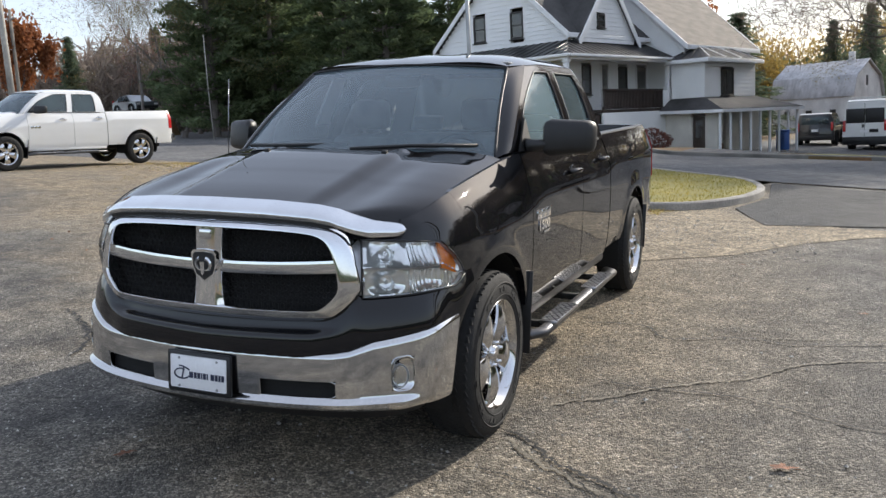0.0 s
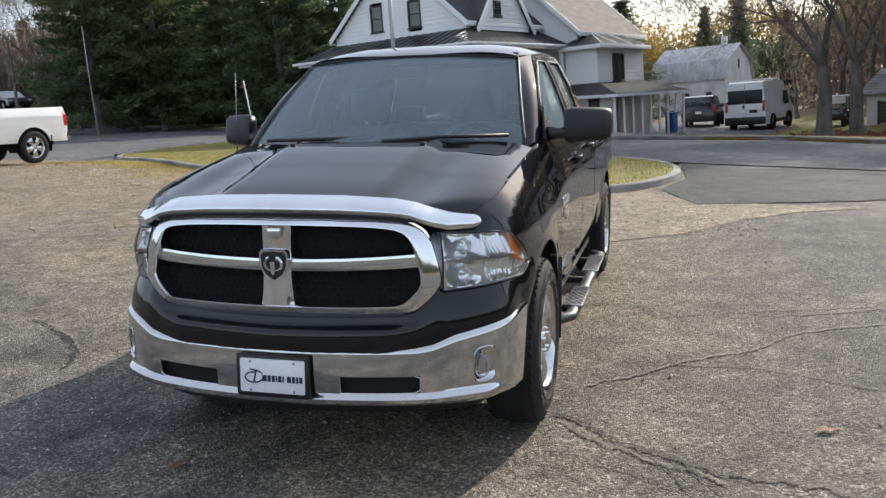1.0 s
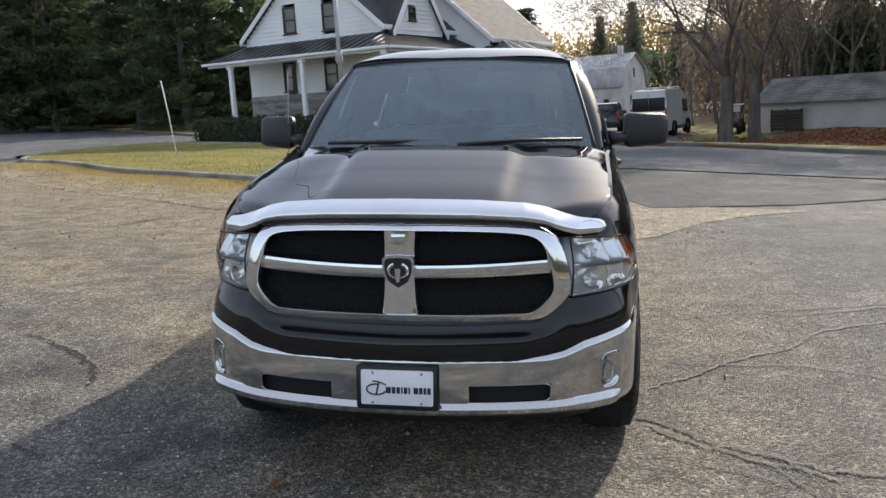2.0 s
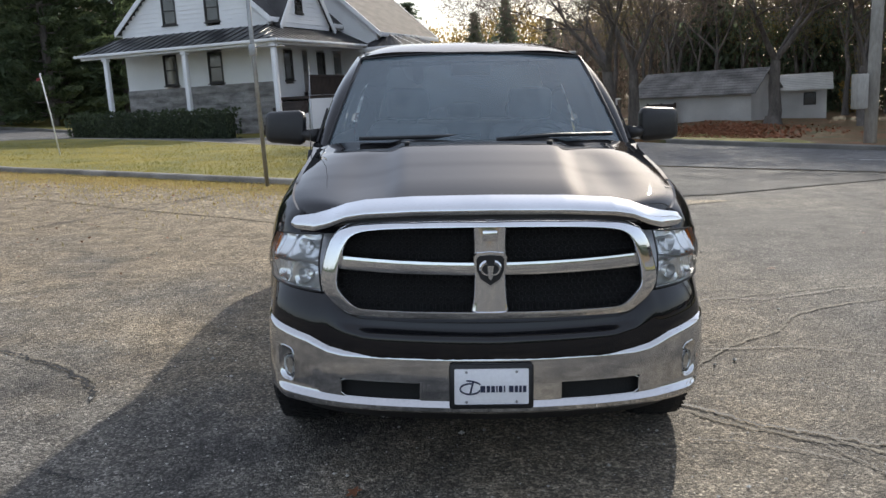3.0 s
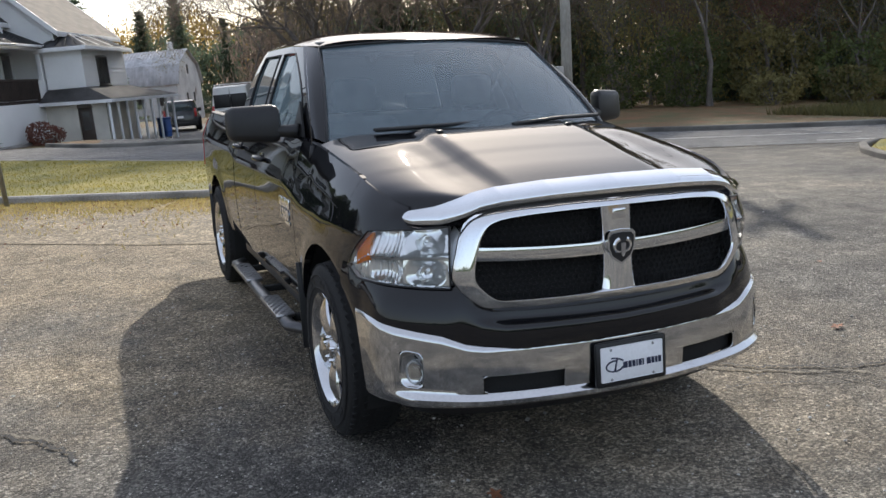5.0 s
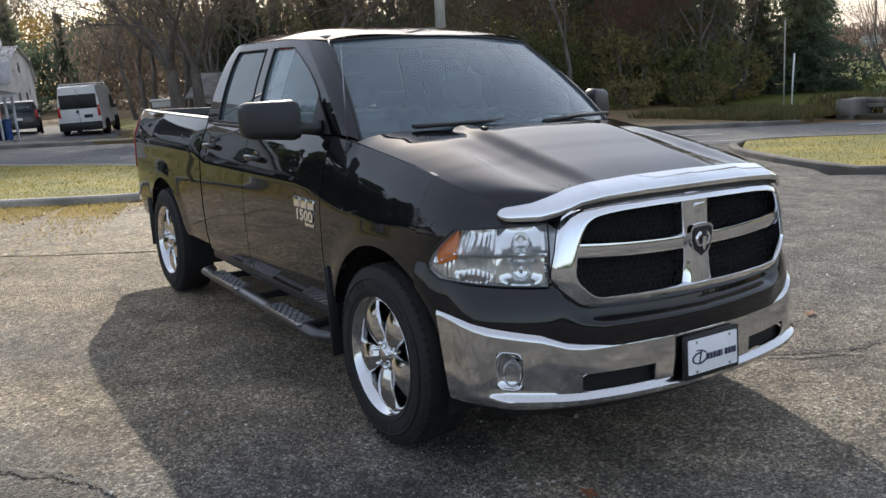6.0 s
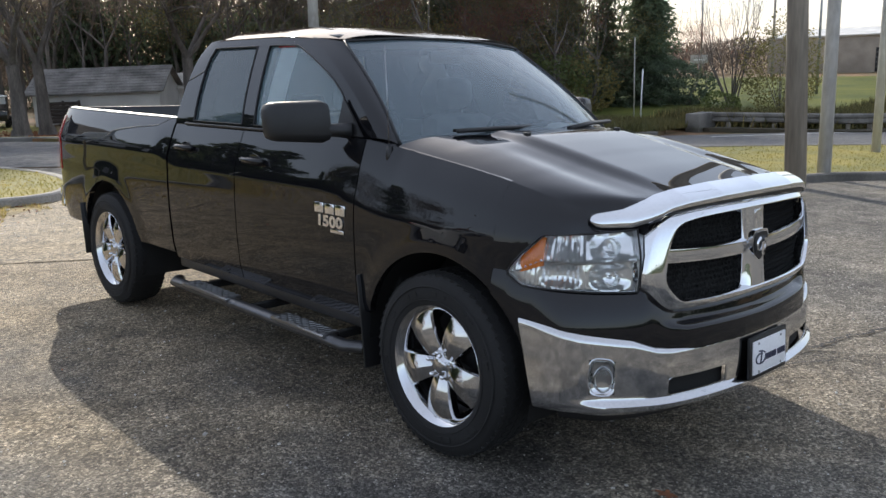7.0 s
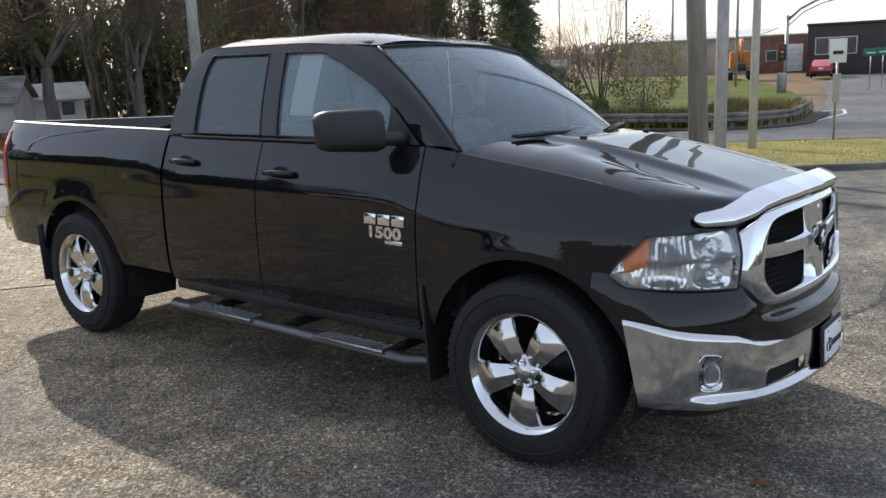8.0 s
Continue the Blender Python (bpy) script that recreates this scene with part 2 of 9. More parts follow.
def sm(a, b, x):
    t = min(1, max(0, (x - a) / (b - a)))
    return t * t * (3 - 2 * t)


FALL = math.tan(radians(SLOPE))


def level(x, y):
    """The ground's height: the lot falls to one side and flattens out beyond it."""
    z = -FALL * max(-50.0, min(32.0, x)) + 0.01 * max(-5.0, min(5.0, y))
    d = (x + 1) * 0.602 + (y - 26.7) * 0.798
    z -= 0.52 * sm(2, 10, d) * sm(-4, 1, x) * (1 - sm(10, 14, x))  # the drive lies lower
    return z + 0.22 * sm(-9, -14, x) * (1 - sm(14, 19, y)) * sm(-30, -20, y)  # the lot's far corner rises


def sheet(name, poly, lift, material, label="", kind="structure", category="", skirt=0.0):
    """A flat area that lies on the ground, lifted by some millimetres; skirt closes its edge downwards."""
    bm = bmesh.new()
    f = bm.faces.new([bm.verts.new((x, y, 0)) for x, y in poly])
    for co, no in (((-50, 0, 0), (1, 0, 0)), ((32, 0, 0), (1, 0, 0)), ((0, -5, 0), (0, 1, 0)), ((0, 5, 0), (0, 1, 0)), *(((x, 0, 0), (1, 0, 0)) for x in (-14, -12.7, -11.5, -10.3, -9, -4, -2.3, -0.7, 1, 10, 12, 14)), *(((-1 + 0.602 * k, 26.7 + 0.798 * k, 0), (0.602, 0.798, 0)) for k in (2, 4, 6, 8, 10)), *(((0, y, 0), (0, 1, 0)) for y in (-30, -20, 14, 16, 17.5, 19))):
        bmesh.ops.bisect_plane(bm, geom=bm.verts[:] + bm.edges[:] + bm.faces[:], plane_co=co, plane_no=no)
    bmesh.ops.triangulate(bm, faces=bm.faces)
    for v in bm.verts:
        v.co.z = level(v.co.x, v.co.y) + lift
    bmesh.ops.recalc_face_normals(bm, faces=bm.faces)
    if sum(f.normal.z for f in bm.faces) < 0:
        bmesh.ops.reverse_faces(bm, faces=bm.faces)
    if skirt:
        r = bmesh.ops.extrude_face_region(bm, geom=[e for e in bm.edges if e.is_boundary] )
        for v in r["geom"]:
            if isinstance(v, bmesh.types.BMVert):
                v.co.z -= skirt
    ob = part(name, bm, material)
    return tagged(ob, label, category, "", kind)


def kerb(name, pts, width, height, material, label, closed=False, round_=0.025):
    """A kerb along points of the plan, with its stones cut at about three metres."""
    P = spline([(x, y) for x, y in pts], max(8, int(len(pts) * 8)), closed)
    prof = [(-width / 2, -0.15), (-width / 2, height - round_), (-width / 2 + round_, height), (width / 2 - round_, height), (width / 2, height - round_), (width / 2, -0.15)]
    bm = bmesh.new()
    rings = []
    n = len(P)
    for i in range(n):
        a, b = (P[(i - 1) % n], P[(i + 1) % n]) if closed else (P[max(i - 1, 0)], P[min(i + 1, n - 1)])
        d = (b - a) / max(1e-9, np.linalg.norm(b - a))
        nx, ny = -d[1], d[0]
        rings.append([bm.verts.new((P[i][0] + nx * o, P[i][1] + ny * o, level(*P[i]) + h)) for o, h in prof])
    for i in range(n if closed else n - 1):
        q, w = rings[i], rings[(i + 1) % n]
        for k in range(len(prof) - 1):
            bm.faces.new((q[k], q[k + 1], w[k + 1], w[k]))
    bmesh.ops.recalc_face_normals(bm, faces=bm.faces)
    return tagged(part(name, bm, material), label, "kerb", "", "structure")

# ---- the pickup truck ----
HUB_Z, WB = 0.412, 3.56
# half of the body's outline seen from above, from the tail to the middle of the nose
OUTLINE = spline([(0.925, 4.66), (0.962, 4.57), (0.985, 4.3), (0.995, 3.7), (0.995, 2.6), (0.995, 1.6), (0.997, 0.7), (0.997, 0.15), (0.993, -0.14), (0.976, -0.36),
                  (0.942, -0.51), (0.874, -0.645), (0.775, -0.75), (0.65, -0.825), (0.45, -0.885), (0.2, -0.92), (0.0, -0.928)], 700)
_len = np.r_[0, np.cumsum(np.linalg.norm(np.diff(OUTLINE, axis=0), axis=1))]


def out_at(s):
    """Point and outward normal of the outline at length s."""
    x, y = np.interp(s, _len, OUTLINE[:, 0]), np.interp(s, _len, OUTLINE[:, 1])
    dx = np.interp(s + 0.01, _len, OUTLINE[:, 0]) - np.interp(s - 0.01, _len, OUTLINE[:, 0])
    dy = np.interp(s + 0.01, _len, OUTLINE[:, 1]) - np.interp(s - 0.01, _len, OUTLINE[:, 1])
    d = math.hypot(dx, dy)
    return x, y, -dy / d, dx / d


def s_y(y):
    return float(np.interp(-y, -OUTLINE[:, 1], _len))


def s_x(x):
    k = 420
    return float(np.interp(-x, -OUTLINE[k:, 0], _len[k:]))


S_END = float(_len[-1])
TOP_Y, TOP_Z = [-0.93, -0.7, -0.6, -0.45, -0.27, -0.1, 0.1, 0.34, 0.47, 0.59, 2.55, 2.575, 4.66], [1.11, 1.156, 1.182, 1.219, 1.254, 1.280, 1.306, 1.338, 1.356, 1.370, 1.374, 1.395, 1.415]
TOP_IN = [0.05, 0.06, 0.08, 0.10, 0.115, 0.118, 0.119, 0.115, 0.10, 0.086, 0.085, 0.095, 0.098]


def top_z(y):
    return float(np.interp(y, TOP_Y, TOP_Z))


def top_in(y):
    return float(np.interp(y, TOP_Y, TOP_IN))


def inset(y, z):
    """How far the body's skin stands in from its outline at a height."""
    low = float(np.interp(z, [0.38, 0.48, 0.6, 0.8, 0.98, 1.08], [0.075, 0.045, 0.018, 0.004, 0.0, 0.004]))
    zt = top_z(y)
    zc = 1.06 + 0.09 * sm(0.3, 0.9, y) + 0.06 * sm(2.4, 2.8, y)
    t = max(0.0, (z - zc) / max(0.05, zt - zc))
    crease = 0.008 * sm(zc - 0.03, zc + 0.03, z)
    k = sm(0.2, 0.7, y)
    d = low + crease + (top_in(y) - 0.012) * ((0.35 + 0.40 * k) * t + (0.65 - 0.40 * k) * t ** 2.6)
    for yc in (0.0, WB):
        r = math.hypot(y - yc, z - HUB_Z)
        d -= 0.012 * math.exp(-((r - 0.51) / 0.07) ** 2)
    return d


def skin(s, z, side, out=0.0):
    x, y, nx, ny = out_at(s)
    d = inset(y, z) - out
    return Vector((side * (x - nx * d), y - ny * d, z))


def stretch(y):
    """Where a longer cab takes up its length: none ahead of the front seat, all of it behind the rear doors."""
    return min(1.0, max(0.0, (y - 1.0) / 1.5))


def panel(name, y0, y1, z0, side, paint, parent, ext, nu=None, nv=26, label=""):
    """A stretch of the body's side from y0 to y1, with the wheel's arch cut out of it."""
    bm = bmesh.new()
    nu = nu or max(4, int(abs(y1 - y0) / 0.028))
    R = 0.505
    us, vs = lin(s_y(y1), s_y(y0), nu), lin(0, 1, nv)
    grid, flat = [], {}
    for s in us:
        row = []
        _, y, _, _ = out_at(s)
        for v in vs:
            z = z0 + (top_z(y) - z0) * v
            yy, zz = y, z
            for yc in (0.0, WB):
                r = math.hypot(yy - yc, zz - HUB_Z)
                if r < R:
                    k = R / max(r, 1e-4)
                    yy, zz = yc + (yy - yc) * k, HUB_Z + (zz - HUB_Z) * k
            w = bm.verts.new(skin(s_y(yy), zz, side))
            w.co.y += ext * stretch(y)
            flat[w] = (y, z)
            row.append(w)
        grid.append(row)
    for i in range(nu - 1):
        for j in range(nv - 1):
            q = (grid[i][j], grid[i + 1][j], grid[i + 1][j + 1], grid[i][j + 1])
            c = np.mean([flat[w] for w in q], axis=0)
            inside = [any(math.hypot(flat[w][0] - yc, flat[w][1] - HUB_Z) < R for yc in (0.0, WB)) for w in q]
            if all(inside) or min(w.co.z for w in q) < z0 - 0.01:
                continue
            bm.faces.new(q)
    for v in [v for v in bm.verts if not v.link_faces]:
        bm.verts.remove(v)
    bmesh.ops.remove_doubles(bm, verts=bm.verts, dist=0.0015)
    bmesh.ops.recalc_face_normals(bm, faces=bm.faces)
    # turned edge: the sheet's rim is folded inwards
    r = bmesh.ops.extrude_edge_only(bm, edges=[e for e in bm.edges if e.is_boundary])
    for v in r["geom"]:
        if isinstance(v, bmesh.types.BMVert):
            v.co.x -= side * 0.035
    bmesh.ops.recalc_face_normals(bm, faces=bm.faces)
    return part(name, bm, paint, parent, label, smooth=40)


def hood_z(x, y):
    u = min(1, abs(x) / 0.88)
    side_rise = float(np.interp(y, [-0.9, -0.7, -0.45, -0.3, 0.1, 0.4], [0.018, 0.020, 0.012, 0.018, 0.052, 0.058]))
    z = top_z(min(y, 0.38)) + side_rise * (1 - u ** 7) + (0.030 - 0.018 * sm(0.0, 0.2, y)) * (1 - u ** 2)
    dome = 1 - sm(0.36, 0.455, abs(x) - 0.03 * (y + 0.3))
    z += 0.024 * dome * sm(-0.93, -0.45, y)
    z -= 0.012 * math.exp(-((abs(x) - 0.56) / 0.09) ** 2) * sm(-0.9, -0.3, y) * (1 - sm(-0.15, 0.15, y))
    return z


def rim_at(s):
    """The line where the fender's top meets the hood."""
    x, y, nx, ny = out_at(s)
    t = top_in(y)
    return x - nx * t, y - ny * t, top_z(y)


S_CORNER = s_x(0.835)
RIM_LINE = np.array([rim_at(s) for s in lin(S_CORNER, s_y(0.40), 80)])
CORNER_X, CORNER_Y = float(RIM_LINE[0, 0]), float(RIM_LINE[0, 1])


def hood_front(x):
    return -0.897 + (CORNER_Y + 0.897) * (abs(x) / CORNER_X) ** 3.2


def build_hood(paint, parent):
    bm = bmesh.new()

    def f(u, v):
        ye = CORNER_Y + v * (0.38 - CORNER_Y)
        xe = float(np.interp(ye, RIM_LINE[:, 1], RIM_LINE[:, 0])) - 0.009
        x = u * xe
        y = hood_front(u * CORNER_X) * (1 - v) + (0.16 + 0.245 * u * u) * v
        z = hood_z(x, ye * abs(u) ** 3 + y * (1 - abs(u) ** 3))
        z += abs(u) ** 9 * (float(np.interp(ye, RIM_LINE[:, 1], RIM_LINE[:, 2])) - 0.002 - hood_z(xe, ye))
        z -= 0.040 * (1 - min(1, v / 0.09)) ** 2 * (1 - 0.25 * u ** 4)
        z -= 0.034 * sm(0.74, 0.93, abs(u)) * (1 - min(1, v / 0.13)) ** 2
        return (x, y, z)
    vs = [0, 0.02, 0.045, 0.07, 0.09] + lin(0.12, 1, 34)
    surf(bm, f, lin(-1, 1, 73), vs)
    thicken(bm, 0.018)
    return part("hood", bm, paint, parent, "", 45)


def glass_x(h):
    return 0.917 - 0.210 * h ** 1.25


def shell_x(h, y):
    """Half the cab's width: it draws in towards the windscreen."""
    return glass_x(h) - 0.05 * (1 - h) * (1 - sm(0.5, 1.3, y))


def roof_drop(y):
    """How far the roof's side edge falls towards the windscreen and round the rear corner."""
    return 0.011 + 0.042 * max(0.0, 1 - (y - 1.08) / 0.58) ** 2 + 0.030 * max(0.0, (y - 2.27) / 0.26) ** 2


def build_cab(paint, parent, ext, side_tints):
    """Greenhouse: pillars, roof, glass, with the door frames in the side."""
    def ymap(y):
        return y + ext * stretch(y)
    zb, zr = 1.372, 1.898
    roof_w = 0.708

    def edge(k, h):
        """Lines that part pillars from windows in the side, front to rear."""
        ya = 0.555 + 0.47 * h + 0.27 * h * h
        lines = [ya, 0.769 - 0.087 * h + 0.88 * h * h, 1.597 + 0.105 * h, 1.729 + 0.105 * h, 2.31 + 0.06 * h - 0.12 * h ** 8, 2.555 - 0.045 * h]
        if k == 1:
            return max(lines[1], 0.815)
        return lines[k]
    H0, H1 = 0.045, 0.895

    def shell(side, k0, k1, u, h, out=0.0):
        """A point of the cab's side between two parting lines."""
        y = edge(k0, h) * (1 - u) + edge(k1, h) * u
        y -= 0.085 * h ** 9 * sm(2.30, 2.52, y)
        return (side * (shell_x(h, y) + out), ymap(y), zb + (zr - zb) * h - roof_drop(y) * h ** 4)
    for side in (-1, 1):
        frames = {"pillar_front": (0, 1, 0, 1), "pillar_middle": (2, 3, H0, H1), "pillar_rear": (4, 5, 0, 1)}
        bm = bmesh.new()
        for a, b, h0, h1 in frames.values():
            surf(bm, lambda u, h: shell(side, a, b, u, h), lin(0, 1, 8), lin(h0, h1, 24))
        for h0, h1 in ((0, H0), (H1, 1)):
            surf(bm, lambda u, h: shell(side, 1, 4, u, h, 0.001), lin(0, 1, 24), lin(h0, h1, 4))
        thicken(bm, 0.03)
        part("side_frame", bm, paint, parent, "", 40)
        for a, b, mt, nm in ((1, 2, side_tints[0], "front_side_window"), (3, 4, side_tints[1], "rear_side_window")):
            bm = bmesh.new()
            surf(bm, lambda u, h: shell(side, a, b, u, h, -0.012), lin(-0.01, 1.01, 12), lin(H0 - 0.01, H1 + 0.01, 10))
            bmesh.ops.recalc_face_normals(bm, faces=bm.faces)
            part(nm, bm, mt, parent, "tinted glass")
            bm = bmesh.new()
            loop = [(u, H0) for u in lin(0, 1, 10)] + [(1, h) for h in lin(H0, H1, 8)[1:]] + [(u, H1) for u in lin(1, 0, 10)[1:]] + [(0, h) for h in lin(H1, H0, 8)[1:-1]]
            pts = [shell(side, a, b, u, h, 0.0015) for u, h in loop]
            tube(bm, pts + pts[:1], 0.005, 5, False)
            part("window_seal", bm, BLACK_PLASTIC, parent, "black rubber seal")
        # belt moulding under the glass
        bm = bmesh.new()
        tube(bm, [(side * (shell_x(0, y) + 0.002), ymap(y), 1.374) for y in lin(0.70, 2.42, 14)], 0.009, 6)
        part("belt_moulding", bm, BLACK_PLASTIC, parent, "black moulding")

    def front_y(x):
        return 0.985 + 0.095 * (x / 0.69) ** 2

    def roof(u, v):
        w = roof_w + 0.006
        x = u * w
        yf = front_y(x) + 0.225 * min(1, max(0, (abs(x) - 0.668) / (w - 0.668))) ** 1.2
        y = yf + (2.525 - 0.095 * abs(u) ** 5 - yf) * v
        fall = 1 - min(1, (y - front_y(x)) / 0.60)
        z = zr + 0.063 * (1 - abs(u) ** 4.2) - 0.080 * fall ** 2 * (1 - 0.44 * u * u) - 0.034 * max(0, (v - 0.80) / 0.20) ** 2
        z += 0.003 * math.cos(u * 9) * (1 - abs(u)) * (1 - fall) - 0.012 * abs(u) ** 8
        return (x, ymap(y), z)
    bm = bmesh.new()
    side_us = [0.945, 0.955, 0.965, 0.975, 0.985, 1.0]
    surf(bm, roof, [-u for u in side_us[::-1]] + lin(-0.93, 0.93, 39) + side_us, [0, 0.012, 0.03, 0.05, 0.075] + lin(0.1, 1, 28))
    thicken(bm, 0.025)
    part("roof", bm, paint, parent, "", 40)
    # windscreen between its base and the roof's edge, bowed

    def screen(u, v):
        xb, xt = 0.822 * u, 0.672 * u
        b = Vector((xb, 0.175 + 0.275 * u * u, 1.385 - 0.040 * u * u))
        t = Vector((xt, front_y(xt) + 0.004, 1.843 + 0.030 * (1 - u * u)))
        p = b.lerp(t, v)
        p.y -= 0.03 * math.sin(math.pi * v)
        p.z += 0.008 * math.sin(math.pi * v)
        return p
    bm = bmesh.new()
    surf(bm, screen, lin(-1, 1, 25), lin(0, 1, 14))
    bmesh.ops.recalc_face_normals(bm, faces=bm.faces)
    part("windscreen", bm, GLASS, parent, "tinted windscreen glass")
    for side in (-1, 1):
        bm = bmesh.new()
        surf(bm, lambda u, v: Vector(screen(side, v)) * (1 - u) + Vector(shell(side, 0, 0, 0, v)) * u + Vector((side * 0.4, -0.8, 0.4)) * (0.004 + 0.016 * math.sin(math.pi * min(1, max(0, u))) * (1 - v ** 6)), [-0.1, 0, 0.15, 0.3, 0.45, 0.6, 0.75, 0.9, 1.02], lin(0, 1.0, 17))
        thicken(bm, 0.02)
        part("windscreen_pillar", bm, paint, parent, "", 40)
    bm = bmesh.new()
    edge_pts = [screen(-1, v) for v in lin(0, 1, 10)] + [screen(u, 1) for u in lin(-1, 1, 14)[1:]] + [screen(1, v) for v in lin(1, 0, 10)[1:]]
    tube(bm, [p + Vector((0, -0.006, 0.003)) for p in edge_pts], 0.008, 5)
    part("windscreen_seal", bm, BLACK_PLASTIC, parent, "black rubber seal")
    # cowl below the glass
    bm = bmesh.new()
    surf(bm, lambda u, v: (0.86 * u, (0.10 + 0.24 * u * u) + 0.13 * v, 1.345 + 0.025 * (1 - u * u) - 0.030 * u ** 4 + 0.012 * v), lin(-1, 1, 21), lin(0, 1, 4))
    thicken(bm, 0.015)
    part("cowl", bm, BLACK_PLASTIC, parent, "black plastic cowl")
    # rear wall of the cab with its window
    yb = 2.555 + ext
    bm = bmesh.new()

    def back(u, h):
        hh = min(1, max(0, (h - 0.3) / 0.7))
        return (u * (glass_x(hh)), yb - 0.03 * hh - 0.09 * hh ** 9 * u ** 6, 0.75 + (1.89 - 0.02 * u ** 6 - 0.75) * h)
    surf(bm, back, lin(-1, 1, 21), lin(0, 1, 21), lambda u, h: not (abs(u) < 0.78 and 0.6 < h < 0.94))
    thicken(bm, 0.03)
    part("cab_rear_wall", bm, paint, parent)
    bm = bmesh.new()
    surf(bm, lambda u, h: Vector(back(u, h)) + Vector((0, 0.01, 0)), lin(-0.8, 0.8, 9), lin(0.58, 0.95, 5))
    part("rear_window", bm, side_tints[1], parent, "tinted rear glass")


def wheel_parts(parent):
    """A wheel that faces +x, round its hub at the origin."""
    bm = bmesh.new()
    prof = [(-0.125, 0.262), (-0.135, 0.285), (-0.137, 0.33), (-0.128, 0.378), (-0.112, 0.402), (-0.09, 0.412), (-0.045, 0.415), (0, 0.416), (0.045, 0.415), (0.09, 0.412), (0.112, 0.402), (0.128, 0.378),
            (0.1375, 0.33), (0.137, 0.31), (0.135, 0.285), (0.125, 0.266)]
    revolve(bm, prof, 72)
    tread = bmesh.new()
    # tread blocks and shoulder lugs
    for k in range(60):
        t = 2 * math.pi * k / 60
        for x, w, off in ((-0.098, 0.030, 0), (-0.05, 0.034, 0.5), (0.0, 0.036, 0), (0.05, 0.034, 0.5), (0.098, 0.030, 0)):
            a = t + off * 2 * math.pi / 60
            m = Matrix.Rotation(a, 4, "X") @ Matrix.Translation((x, 0, 0.4115 if abs(x) < 0.09 else 0.403)) @ Matrix.Rotation(0.35 * (1 if x > 0 else -1), 4, "Z")
            box(tread, -w / 2, w / 2, -0.014, 0.014, -0.004, 0.0065, m=m)
    tyre = part("tyre", bm, RUBBER, parent, "black all-season tyre", 30)
    tagged(part("tread_block", tread, RUBBER, tyre, "rubber tread blocks", 30), kind="stuff")
    bm = bmesh.new()
    for r0, r1 in ((0.352, 0.362), (0.296, 0.300)):
        revolve(bm, [(0.136, r0), (0.1395, (r0 + r1) / 2), (0.136, r1)], 60)
    for k in range(22):
        a = 2 * math.pi * k / 22 + (0.12 if k % 2 else 0)
        if k % 11 in (4, 5):
            continue
        m = Matrix.Rotation(a, 4, "X") @ Matrix.Translation((0.137, 0, 0.328))
        box(bm, -0.003, 0.0028, -0.016, 0.016, -0.011, 0.011, m=m)
    part("sidewall_relief", bm, RUBBER, tyre, "raised sidewall marks")
    # rim barrel and lip
    bm = bmesh.new()
    revolve(bm, [(-0.10, 0.262), (-0.10, 0.245), (0.02, 0.232), (0.09, 0.240), (0.108, 0.252), (0.122, 0.262), (0.130, 0.272), (0.126, 0.276), (0.118, 0.270)], 72)
    bmesh.ops.recalc_face_normals(bm, faces=bm.faces)
    rim = part("rim", bm, RIM, parent, "polished alloy rim", 40)
    bm = bmesh.new()
    revolve(bm, [(-0.02, 0.0), (-0.02, 0.06), (-0.05, 0.075), (-0.05, 0.168), (-0.075, 0.17), (-0.075, 0.235)], 48)
    part("brake_disc", bm, DARK_ALLOY, parent, "dark brake disc")
    # five broad spokes, each with a fold down its middle
    for k in range(5):
        bm = bmesh.new()
        rows = []
        for i, r in enumerate(lin(0.045, 0.268, 12)):
            t = i / 11
            w = 0.038 + 0.052 * t ** 0.75 + 0.018 * max(0, t - 0.78) * 4
            x = 0.088 + 0.024 * math.sin(t * math.pi * 0.9) - 0.012 * t
            ridge = 0.010 + 0.010 * math.sin(t * math.pi)
            row = [(x - 0.045, -w), (x - 0.010, -w), (x + 0.002, -w * 0.93), (x + ridge * 0.62, -w * 0.52), (x + ridge, 0), (x + ridge * 0.62, w * 0.52), (x + 0.002, w * 0.93), (x - 0.010, w), (x - 0.045, w)]
            rows.append([bm.verts.new((a, b, r)) for a, b in row])
        for q, w in zip(rows, rows[1:]):
            for j in range(len(q) - 1):
                bm.faces.new((q[j], q[j + 1], w[j + 1], w[j]))
            bm.faces.new((q[-1], q[0], w[0], w[-1]))
        bm.faces.new(rows[-1])
        bmesh.ops.transform(bm, matrix=Matrix.Rotation(2 * math.pi * k / 5 + math.pi, 4, "X"), verts=bm.verts)
        bmesh.ops.recalc_face_normals(bm, faces=bm.faces)
        part("spoke", bm, RIM, rim, "", 20)
    bm = bmesh.new()
    revolve(bm, [(0.05, 0.088), (0.085, 0.085), (0.098, 0.076), (0.10, 0.040), (0.112, 0.037), (0.116, 0.030), (0.118, 0.0)], 40)
    part("centre_cap", bm, RIM, rim, "polished centre cap")
    for k in range(5):
        bm = bmesh.new()
        a = 2 * math.pi * (k + 0.5) / 5 + math.pi
        revolve(bm, [(0.09, 0.0105), (0.122, 0.0105), (0.128, 0.006), (0.129, 0.0)], 6, "x", (0, -0.058 * math.sin(a), 0.058 * math.cos(a)))
        part("lug_nut", bm, CHROME, rim, "chrome lug nut")


